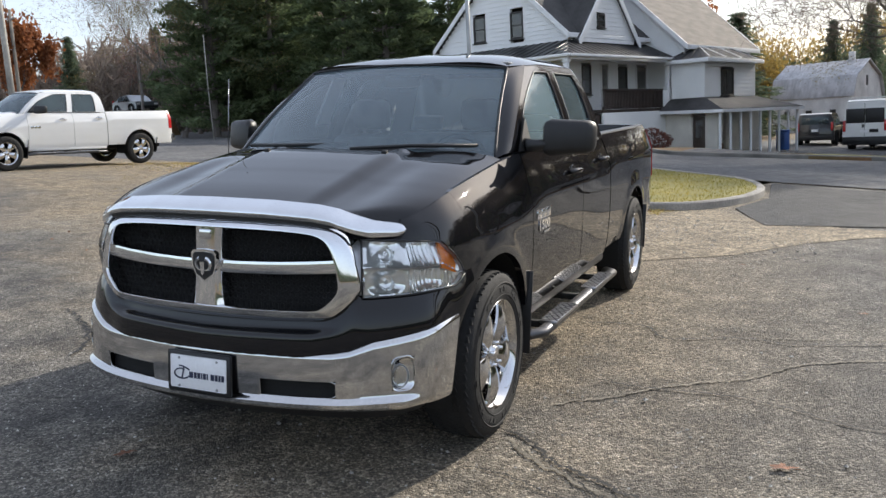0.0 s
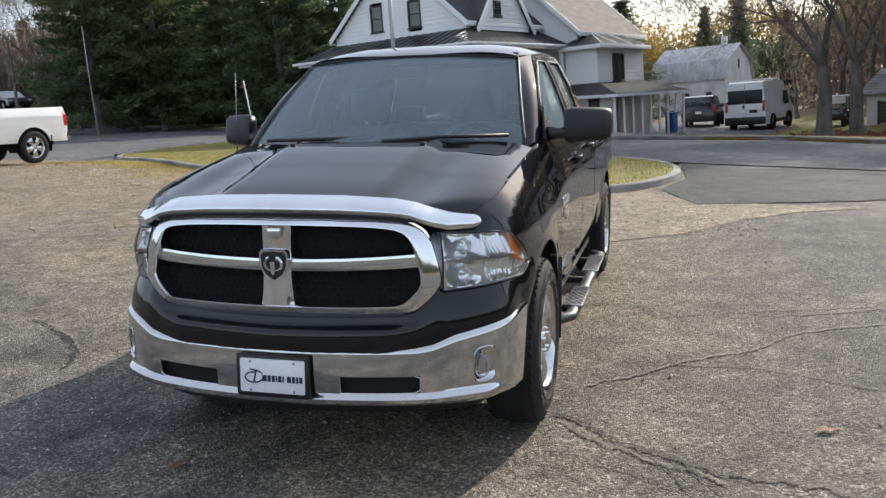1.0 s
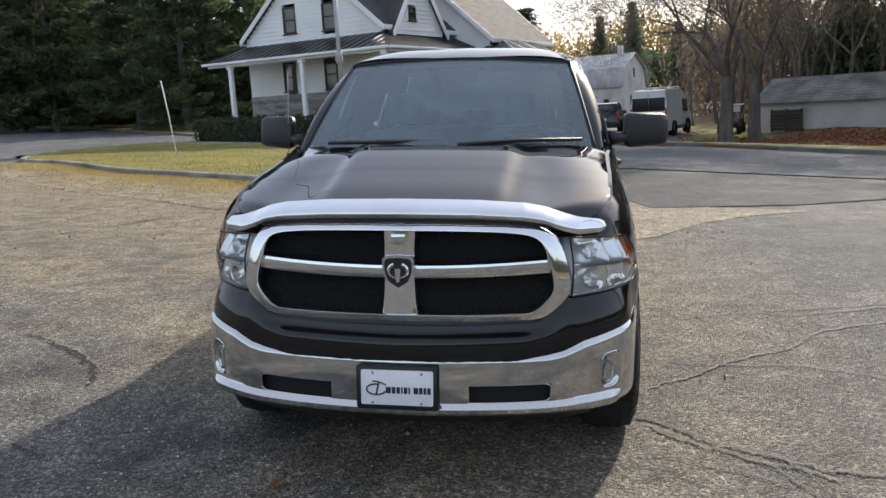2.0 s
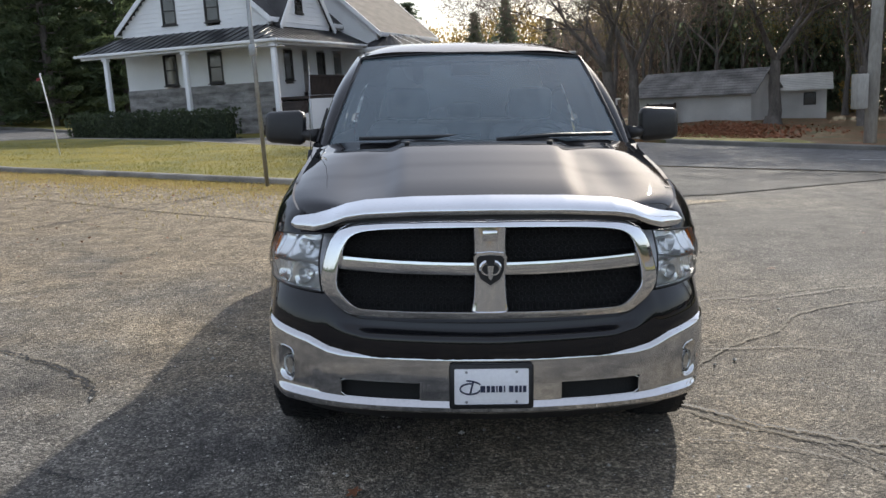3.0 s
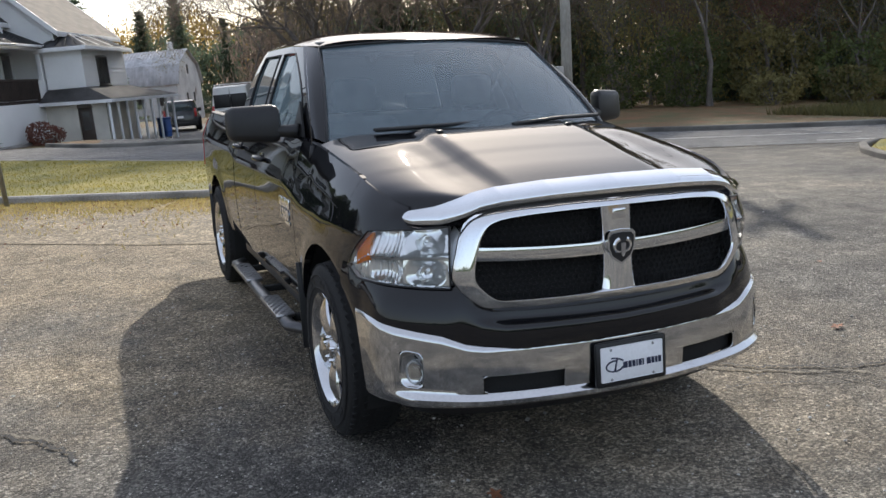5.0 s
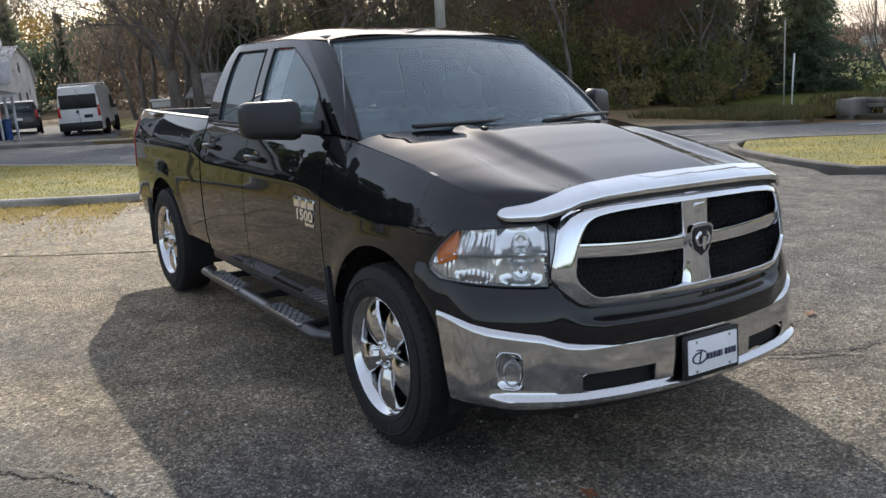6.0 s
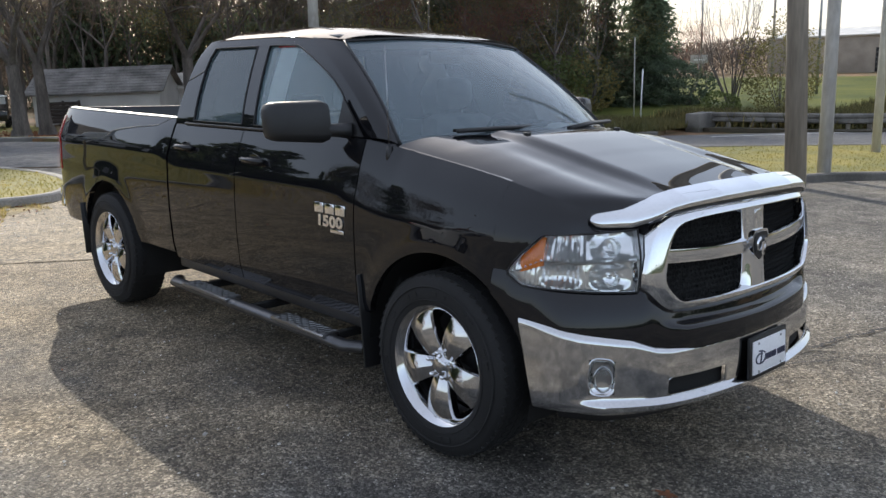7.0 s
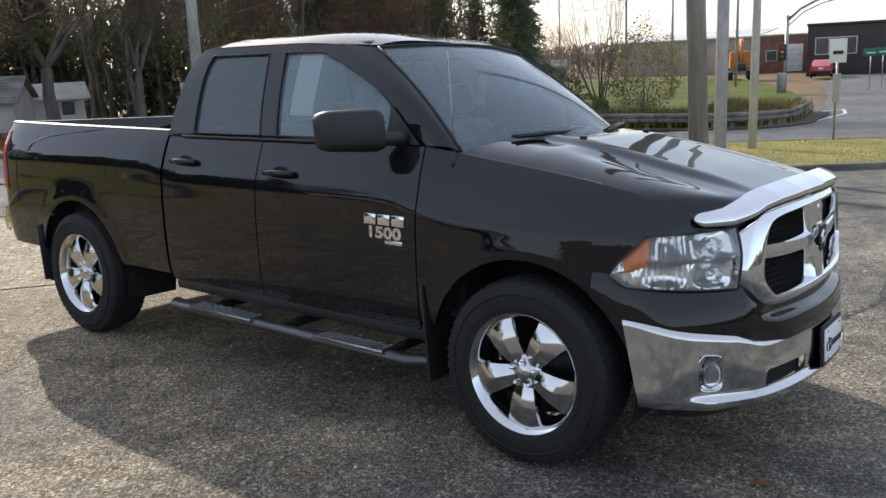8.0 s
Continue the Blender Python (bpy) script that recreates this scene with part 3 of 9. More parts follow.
def ring_band(bm, outer, inner, depth, y_of, bulge=0.02):
    """A frame between two closed outlines (x, z), rounded towards the front."""
    n = len(outer)
    rows = []
    for t, b in ((0, -0.10), (0.0, 0.0), (0.08, 0.22), (0.35, 0.55), (0.65, 0.86), (0.80, 1.0), (0.90, 1.0), (0.97, 0.78), (1.0, 0.3), (1.0, -depth)):
        row = []
        for (x0, z0), (x1, z1) in zip(outer, inner):
            x, z = x0 + (x1 - x0) * t, z0 + (z1 - z0) * t
            row.append(bm.verts.new((x, y_of(x, z) - (b * bulge if b >= 0 else b), z)))
        rows.append(row)
    for q, w in zip(rows, rows[1:]):
        for k in range(n):
            bm.faces.new((q[k], q[(k + 1) % n], w[(k + 1) % n], w[k]))
    bmesh.ops.recalc_face_normals(bm, faces=bm.faces)


def full(half, n=128):
    """A closed outline from its right half, top to bottom."""
    pts = [(x, z) for x, z in half] + [(-x, z) for x, z in half[::-1] if x > 0]
    return [tuple(p) for p in spline(pts, n, True)]


def nose_y(x, z):
    """The grille's face, leaning back a little towards its top."""
    return -0.935 + 0.085 * (abs(x) / 0.69) ** 2.4 + 0.09 * (z - 0.80)


def build_front(paint, parent):
    # chrome grille: surround, cross bars, mesh
    outer = full([(0.0, 1.170), (0.3, 1.166), (0.50, 1.152), (0.595, 1.122), (0.645, 1.07), (0.675, 0.99), (0.690, 0.915), (0.684, 0.868), (0.655, 0.826), (0.600, 0.778), (0.56, 0.760), (0.5, 0.752), (0.3, 0.744), (0.0, 0.740)], 160)
    inner = full([(0.0, 1.128), (0.3, 1.125), (0.47, 1.115), (0.540, 1.098), (0.574, 1.062), (0.594, 1.01), (0.608, 0.95), (0.614, 0.90), (0.602, 0.866), (0.560, 0.824), (0.535, 0.809), (0.5, 0.804), (0.3, 0.799), (0.0, 0.797)], 160)
    bm = bmesh.new()
    ring_band(bm, outer, inner, 0.045, nose_y, 0.030)
    grille = part("grille", bm, CHROME, parent, "chrome grille surround with dark mesh", 40)
    for side in (-1, 1):
        bm = bmesh.new()
        rows = []
        for x in lin(0.06, 0.606, 12):
            h = 0.033 + 0.004 * x
            zc = 0.962 + 0.020 * (x / 0.6) ** 2
            rows.append([bm.verts.new((side * x, nose_y(x, zc) + d, zc + o)) for o, d in ((h, 0.03), (h, 0.008), (h * 0.75, -0.006), (0, -0.012), (-h * 0.75, -0.006), (-h, 0.008), (-h, 0.03))])
        for q, w in zip(rows, rows[1:]):
            for j in range(6):
                bm.faces.new((q[j], q[j + 1], w[j + 1], w[j]))
        bmesh.ops.recalc_face_normals(bm, faces=bm.faces)
        part("cross_bar", bm, CHROME, grille, "", 40)
    bm = bmesh.new()
    rows = []
    for z in lin(0.785, 1.14, 20):
        w = float(np.interp(z, [0.78, 0.83, 0.90, 0.97, 1.06, 1.14], [0.086, 0.076, 0.071, 0.070, 0.071, 0.074]))
        y = nose_y(0, z)
        rows.append([bm.verts.new((x, y + d, z)) for x, d in ((-w, 0.04), (-w, 0.006), (-w * 0.8, -0.018), (-w * 0.62, -0.024), (0, -0.026), (w * 0.62, -0.024), (w * 0.8, -0.018), (w, 0.006), (w, 0.04))])
    for q, w in zip(rows, rows[1:]):
        for j in range(8):
            bm.faces.new((q[j], q[j + 1], w[j + 1], w[j]))
    bmesh.ops.recalc_face_normals(bm, faces=bm.faces)
    part("centre_bar", bm, CHROME, grille, "", 40)
    shield = [(0, 0.074), (0.052, 0.070), (0.066, 0.054), (0.064, 0.0), (0.046, -0.042), (0.0, -0.072)]
    shield = [(x, z) for x, z in shield] + [(-x, z) for x, z in shield[-2:0:-1]]
    zc = 0.962
    bm = bmesh.new()
    prism(bm, [(x, z + zc) for x, z in shield], nose_y(0, zc) - 0.032, nose_y(0, zc) - 0.01)
    badge = part("badge", bm, CHROME, grille, "chrome shield badge")
    bm = bmesh.new()
    prism(bm, [(x * 0.84, z * 0.84 + zc) for x, z in shield], nose_y(0, zc) - 0.036, nose_y(0, zc) - 0.03)
    part("badge_field", bm, BLACK_PLASTIC, badge, "black badge field")
    bm = bmesh.new()
    for sx in (-1, 1):
        tube(bm, [(sx * (0.010 + 0.028 * math.sin(t)), nose_y(0, zc) - 0.037, zc + 0.008 + 0.026 * math.cos(t)) for t in lin(0.2, 3.6, 12)], lin(0.010, 0.004, 12), 6)
    prism(bm, [(-0.012, zc + 0.02), (0.012, zc + 0.02), (0.008, zc - 0.03), (0, zc - 0.038), (-0.008, zc - 0.03)], nose_y(0, zc) - 0.046, nose_y(0, zc) - 0.034)
    part("badge_emblem", bm, CHROME, badge, "plain chrome emblem")
    bm = bmesh.new()
    box(bm, -0.03, 0.03, nose_y(0, 1.1) - 0.030, nose_y(0, 1.1) - 0.02, 1.075, 1.118, 0.004)
    part("bar_panel", bm, CHROME, grille)
    for side in (-1, 1):
        for z0, z1 in ((0.805, 0.93), (0.985, 1.125)):
            bm = bmesh.new()
            surf(bm, lambda u, v: (side * u, nose_y(u, v) + 0.058, v), lin(0.05, 0.635, 30), lin(z0 - 0.01, z1 + 0.01, 6))
            hw = 0.0135
            row = 0
            z = z0
            while z < z1:
                x = 0.075 + (row % 2) * hw
                while x < 0.615:
                    pts = [(side * (x + 0.0125 * math.cos(a)), z + 0.0125 * math.sin(a)) for a in [math.pi / 6 + math.pi / 3 * k for k in range(6)]]
                    inn = [(side * (x + 0.0095 * math.cos(a)), z + 0.0095 * math.sin(a)) for a in [math.pi / 6 + math.pi / 3 * k for k in range(6)]]
                    y = nose_y(x, z) + 0.030
                    a = [bm.verts.new((p, y, q)) for p, q in pts]
                    b = [bm.verts.new((p, y + 0.006, q)) for p, q in inn]
                    for k in range(6):
                        bm.faces.new((a[k], a[(k + 1) % 6], b[(k + 1) % 6], b[k]))
                    x += 2 * hw
                z += 0.0234
                row += 1
            part("mesh_insert", bm, BLACK_MATTE, grille, "black honeycomb mesh", 0)
    # chrome bug shield on the hood's front edge
    bm = bmesh.new()

    def guard(u, v):
        x = u * 0.83
        a = abs(x)
        hi = float(np.interp(a, [0, 0.3, 0.5, 0.58, 0.66, 0.72, 0.80, 0.83], [1.252, 1.247, 1.232, 1.214, 1.184, 1.166, 1.150, 1.143]))
        lo = float(np.interp(a, [0, 0.3, 0.5, 0.58, 0.66, 0.72, 0.80, 0.83], [1.184, 1.180, 1.168, 1.154, 1.118, 1.100, 1.098, 1.098]))
        e = math.sqrt(max(0.02, 1 - (max(0.0, a - 0.795) / 0.0352) ** 2))  # rounded ends
        mid, half = (hi + lo) / 2, (hi - lo) / 2 * e
        hi, lo = mid + half, mid - half
        yf = float(np.interp(a, [0, 0.3, 0.5, 0.62, 0.72, 0.83], [-0.925, -0.910, -0.878, -0.838, -0.775, -0.672])) - 0.014
        z = lo + (hi - lo) * v
        return (x, yf + (0.078 - 0.048 * sm(0.58, 0.80, a)) * (0.5 - (0.5 - v) * e) ** 1.6 - (0.022 - 0.014 * sm(0.6, 0.8, a)) * math.sin(math.pi * v), z)
    surf(bm, guard, lin(-1, 1, 201), lin(0, 1, 10))
    thicken(bm, 0.006)
    part("bug_shield", bm, CHROME, parent, "chrome bug deflector on the hood edge", 50)
    bm = bmesh.new()
    tube(bm, [(x, nose_y(x, 1.17) + 0.0, 1.176 - 0.03 * (abs(x) / 0.6) ** 3) for x in lin(-0.6, 0.6, 31)], 0.014, 6)
    part("hood_edge_seal", bm, BLACK_PLASTIC, parent)

    # painted fascia between the lamps and the bumper
    sA, sB = s_y(-0.388), s_x(0.690)

    def lamp_bounds(a):
        a = max(0.0, a)
        lo = 0.893 - 0.040 * min(1, a / 0.14) ** 0.8 - 0.006 * a
        hi = 0.903 + 0.145 * min(1, a / 0.27) ** 0.85 + 0.040 * a
        return lo, hi

    def lip(s):
        x, y, _, _ = out_at(s)
        if sA <= s <= sB:
            return lamp_bounds((s - sA) / (sB - sA))[0] - 0.002
        if s < sA:
            return 0.904
        return float(np.interp(abs(x), [0, 0.5, 0.585, 0.66, 0.69, 0.9, 1.0], [0.775, 0.79, 0.81, 0.858, 0.846, 0.875, 0.893]))

    def fascia(sig, v):
        side, s = (1, sig) if sig <= S_END else (-1, 2 * S_END - sig)
        x, y, nx, ny = out_at(s)
        z1, z0 = lip(s), 0.56
        if abs(y) < 0.505:
            z0 = max(z0, HUB_Z + math.sqrt(0.505 ** 2 - y * y))
        z = z0 + (z1 - z0) * v
        ledge = 1 - sm(0.46, 0.62, x)  # below the grille the skin steps back to a narrow shelf
        o = (0.046 * sm(0.985, 0.88, x) + 0.012) * (1 - v ** 3.5)
        o += ledge * (0.016 * (1 - sm(0.58, 0.66, v)) - 0.028 * sm(0.60, 0.70, v) * (1 - v ** 6))
        k = sm(-0.62, -0.42, y)
        o -= inset(y, z) * k + 0.002 * (1 - k)
        return (side * (x + nx * o), y + ny * o, z)
    bm = bmesh.new()
    s0 = s_y(-0.32)
    surf(bm, fascia, lin(s0, 2 * S_END - s0, 161), lin(0, 0.5, 7) + lin(0.54, 0.74, 9) + lin(0.8, 1, 5))
    thicken(bm, 0.012)
    part("front_fascia", bm, paint, parent, "", 45)
    # chrome bumper with cut openings
    xs = [0, 0.10, 0.20, 0.275, 0.30, 0.40, 0.50, 0.56, 0.59, 0.61, 0.64, 0.68, 0.735, 0.772, 0.80, 0.836, 0.86, 0.89]
    ss = sorted({s_x(x) for x in xs} | set(lin(s_y(-0.45), s_x(0.89), 14)) | {s_x(x) for x in (0.05, 0.15, 0.35, 0.45, 0.53, 0.575, 0.625, 0.66, 0.70, 0.72, 0.755, 0.82, 0.85)})
    sig = ss + [2 * S_END - s for s in ss[-2::-1]]

    def b_top(s):
        x, y, _, _ = out_at(s)
        return float(np.interp(x, [0, 0.58, 0.64, 0.72, 0.86, 0.97], [0.622, 0.624, 0.634, 0.668, 0.694, 0.728]))

    def b_low(s):
        x, y, _, _ = out_at(s)
        return float(np.interp(x, [0, 0.5, 0.7, 0.86, 0.97], [0.385, 0.386, 0.386, 0.380, 0.372]))
    VS = [0, 0.02, 0.05, 0.12, 0.14, 0.165, 0.2, 0.27, 0.33, 0.42, 0.52, 0.62, 0.72, 0.82, 0.9, 0.945, 0.97, 1.0]

    def bumper(sg, v, more=0.0):
        side, s = (1, sg) if sg <= S_END else (-1, 2 * S_END - sg)
        s += 0.075 * (1 - v) * max(0.0, 1 - (s - s_y(-0.45)) / 0.25)  # the ends slant forwards to clear the tyres
        x, y, nx, ny = out_at(s)
        z0, z1 = b_low(s), b_top(s)
        z = z0 + (z1 - z0) * v
        lip_out = 1 - sm(0.80, 0.87, x)
        o = 0.070 + 0.008 * (1 - ((v - 0.45) / 0.55) ** 2) + 0.026 * (1 - sm(0.12, 0.19, v)) * lip_out
        o -= 0.016 * sm(0.955, 1.0, v) + 0.012 * (1 - sm(0, 0.05, v))
        o *= 0.35 + 0.65 * sm(-0.45, -0.68, y)
        o += more
        return Vector((side * (x + nx * o), y + ny * o, z))

    def solid(sg, v):
        s = sg if sg <= S_END else 2 * S_END - sg
        x = out_at(s)[0]
        return not ((0.275 < x < 0.59 and 0.20 < v < 0.52) or (0.772 < x < 0.836 and 0.27 < v < 0.72))
    bm = bmesh.new()
    surf(bm, bumper, sig, VS, solid)
    thicken(bm, 0.008)
    bump = part("front_bumper", bm, CHROME_DULL, parent, "chrome front bumper", 40)
    for side in (1, -1):
        bm = bmesh.new()
        surf(bm, lambda x, v: Vector((side, 1, 1)) * bumper(s_x(x), v, -0.035), lin(0.26, 0.605, 9), lin(0.17, 0.55, 5))
        thicken(bm, 0.01)
        part("air_intake", bm, BLACK_MATTE, bump, "black air intake")
        bm = bmesh.new()
        loop = [(x, 0.20) for x in lin(0.275, 0.57, 8)] + [(0.59, v) for v in lin(0.25, 0.47, 5)] + [(x, 0.52) for x in lin(0.57, 0.275, 8)] + [(0.275, v) for v in lin(0.52, 0.20, 5)[1:-1]]
        pts = [Vector((side, 1, 1)) * bumper(s_x(x), v, -0.004) for x, v in loop]
        tube(bm, pts + pts[:1], 0.004, 6, False)
        part("intake_edge", bm, CHROME_DULL, bump)
        # fog lamp in its recess
        c = Vector((side, 1, 1)) * bumper(s_x(0.80), 0.46, -0.004)
        _, _, nx, ny = out_at(s_x(0.80))
        turn = Matrix.Translation(c) @ Matrix.Rotation(math.atan2(side * nx, -ny), 4, "Z") @ Matrix.Rotation(-math.pi / 2, 4, "Z")
        bm = bmesh.new()
        steps = [(1.10, 0.0005), (1.05, 0.002), (1.0, 0.0), (0.95, -0.004), (0.88, -0.010), (0.5, -0.014), (0.02, -0.014)]

        def rim_of_fog(i, t):
            k, d = steps[int(i)]
            c2, s2 = math.cos(t), math.sin(t)
            c2, s2 = math.copysign(abs(c2) ** 0.55, c2), math.copysign(abs(s2) ** 0.75, s2)
            return Vector((side, 1, 1)) * bumper(s_x(0.804 + 0.033 * k * c2), 0.495 + 0.235 * k * s2, d)
        surf(bm, rim_of_fog, range(7), lin(0, 2 * math.pi, 33))
        bmesh.ops.remove_doubles(bm, verts=bm.verts, dist=0.0003)
        bmesh.ops.recalc_face_normals(bm, faces=bm.faces)
        part("fog_bezel", bm, CHROME_DULL, bump, "chrome fog lamp recess", 45)
        for nm, prof, mt, lb in (("fog_lamp", [(-0.020, 0.044), (0.000, 0.042), (0.008, 0.026), (0.010, 0.0)], GLASS_CLEAR, "clear fog lamp glass"), ("fog_reflector", [(-0.004, 0.043), (-0.012, 0.034), (-0.024, 0.014), (-0.012, 0.009), (-0.010, 0.0)], REFLECTOR, "")):
            bm = bmesh.new()
            revolve(bm, prof, 24)
            bmesh.ops.scale(bm, vec=(1, 0.85, 1.15), verts=bm.verts)
            bmesh.ops.transform(bm, matrix=turn, verts=bm.verts)
            bmesh.ops.recalc_face_normals(bm, faces=bm.faces)
            part(nm, bm, mt, bump, lb)
    bm = bmesh.new()
    surf(bm, lambda sg, v: bumper(sg, 0.02, -0.04 - 0.10 * (1 - v)) - Vector((0, 0, 0.085 * (1 - v))), lin(s_y(-0.56), 2 * S_END - s_y(-0.56), 41), lin(0, 1, 4))
    thicken(bm, 0.01)
    part("air_dam", bm, BLACK_PLASTIC, parent, "black plastic air dam")

    # head lamps
    def lamp(a, v, side, o):
        s = sA + (sB - sA) * a
        x, y, nx, ny = out_at(s)
        lo, hi = lamp_bounds(a)
        z = lo + (hi - lo) * v
        o = o + 0.006 + 0.012 * math.sin(math.pi * v) - 0.03 * max(0, z - 0.98) / 0.12
        return Vector((side * (x + nx * o), y + ny * o, z))
    for side in (1, -1):
        bm = bmesh.new()
        surf(bm, lambda a, v: lamp(a, v, side, 0.0), lin(0, 1, 24), lin(0, 1, 10))
        bmesh.ops.recalc_face_normals(bm, faces=bm.faces)
        def bowl(a, v):
            """Depth of the two hollows, upper outer and lower inner, with fluted walls."""
            d = 0.0
            split = 0.47 + 0.06 * a
            for ac, vc, w, h in ((0.47, 0.75, 0.15, 0.24), (0.80, 0.75, 0.17, 0.24), (0.80, 0.24, 0.17, 0.22), (0.42, 0.24, 0.17, 0.22)):
                r = (abs((a - ac) / w) ** 3 + abs((v - vc) / h) ** 3) ** (1 / 3)
                if r < 1:
                    d += 0.022 * (1 - r * r)
            if a < 0.62:
                d += 0.0030 * math.cos(a * 150) * (1 if v > split else 0.6)
            d -= 0.010 * math.exp(-((v - split) / 0.03) ** 2)
            return d * sm(0.0, 0.10, a)
        hl = part("headlight", bm, GLASS_CLEAR, parent, "clear headlight with amber indicator")
        bm = bmesh.new()
        surf(bm, lambda a, v: lamp(a, v, side, -0.022 - bowl(a, v) - 0.024 * sm(0.05, 0.2, a) * ((v * 2) % 1.0 if v < 0.999 else 1.0)), lin(0.0, 1, 90), lin(0, 1, 34))
        loop = [(a, 0) for a in lin(0, 1, 16)] + [(1, v) for v in lin(0, 1, 6)[1:]] + [(a, 1) for a in lin(1, 0, 16)[1:]]
        bmesh.ops.recalc_face_normals(bm, faces=bm.faces)
        part("headlight_reflector", bm, REFLECTOR, hl, "silver reflector", 25)
        bm = bmesh.new()
        a0 = [bm.verts.new(lamp(a, v, side, -0.001)) for a, v in loop]
        a1 = [bm.verts.new(lamp(a, v, side, -0.11)) for a, v in loop]
        for i in range(len(loop) - 1):
            bm.faces.new((a0[i], a0[i + 1], a1[i + 1], a1[i]))
        bmesh.ops.recalc_face_normals(bm, faces=bm.faces)
        part("headlight_housing", bm, REFLECTOR_WHITE, hl, "grey lamp housing")
        bm = bmesh.new()
        surf(bm, lambda a, v: lamp(a, v, side, -0.022), lin(0.10, 0.29, 8), lin(0.42, 0.95, 6))
        thicken(bm, 0.012)
        part("indicator", bm, AMBER, hl, "amber indicator lens")
        for a, v, r in ((0.80, 0.76, 0.036), (0.80, 0.24, 0.034)):
            p = lamp(a, v, side, -0.030)
            _, _, nx, ny = out_at(sA + (sB - sA) * a)
            turn = Matrix.Translation(p) @ Matrix.Rotation(math.atan2(side * nx, -ny), 4, "Z") @ Matrix.Rotation(-math.pi / 2, 4, "Z")
            bm = bmesh.new()
            revolve(bm, [(0.010, r), (0.0, r * 0.94), (-0.03, r * 0.7), (-0.045, r * 0.3), (-0.03, r * 0.28), (-0.012, r * 0.26), (-0.006, 0.0)], 24)
            bmesh.ops.transform(bm, matrix=turn, verts=bm.verts)
            bmesh.ops.recalc_face_normals(bm, faces=bm.faces)
            part("lamp_bowl", bm, REFLECTOR, hl, "bright round reflector bowl")
        bm = bmesh.new()
        surf(bm, lambda a, v: lamp(a, v + 0.06 * a, side, -0.014), lin(0.31, 0.97, 14), [0.445, 0.455, 0.465, 0.475])
        thicken(bm, 0.008)
        part("lamp_divider", bm, SATIN, hl, "satin parting line")
        bm = bmesh.new()
        tube(bm, [lamp(a, v, side, 0.0) for a, v in loop], 0.0045, 5)
        part("lamp_gasket", bm, BLACK_PLASTIC, hl, "black gasket")
        # painted strip over the lamp
        bm = bmesh.new()

        def strip(a, v):
            p = lamp(a, 1.0, side, -0.002)
            s = sA + (sB - sA) * a
            x, y, nx, ny = out_at(s)
            if s <= S_CORNER:
                qx, qy, qz = rim_at(s)
            else:
                qx = CORNER_X - (s - S_CORNER) * 0.75
                qy, qz = hood_front(qx), hood_z(qx, hood_front(qx)) - 0.055
            q = Vector((side * qx, qy, qz))
            r = p.lerp(q, v)
            r += Vector((side * nx, ny, 0.6)) * 0.016 * math.sin(math.pi * v) * (1 - sm(0.45, 0.7, a))
            k = sm(0.75, 0.25, a)
            if k > 0:
                hi = lamp_bounds(a)[1]
                r = r.lerp(skin(s, hi + (top_z(y) - hi) * v, side, 0.0), k)
            return r
        surf(bm, strip, lin((s_y(-0.315) - sA) / (sB - sA), 1.25, 48), lin(0.0, 1, 9))
        bmesh.ops.recalc_face_normals(bm, faces=bm.faces)
        r = bmesh.ops.extrude_edge_only(bm, edges=[e for e in bm.edges if e.is_boundary])
        for v in r["geom"]:
            if isinstance(v, bmesh.types.BMVert):
                v.co += Vector((-side * 0.02, 0.02, -0.004))
        bmesh.ops.recalc_face_normals(bm, faces=bm.faces)
        part("lamp_brow", bm, paint, parent, "", 40)


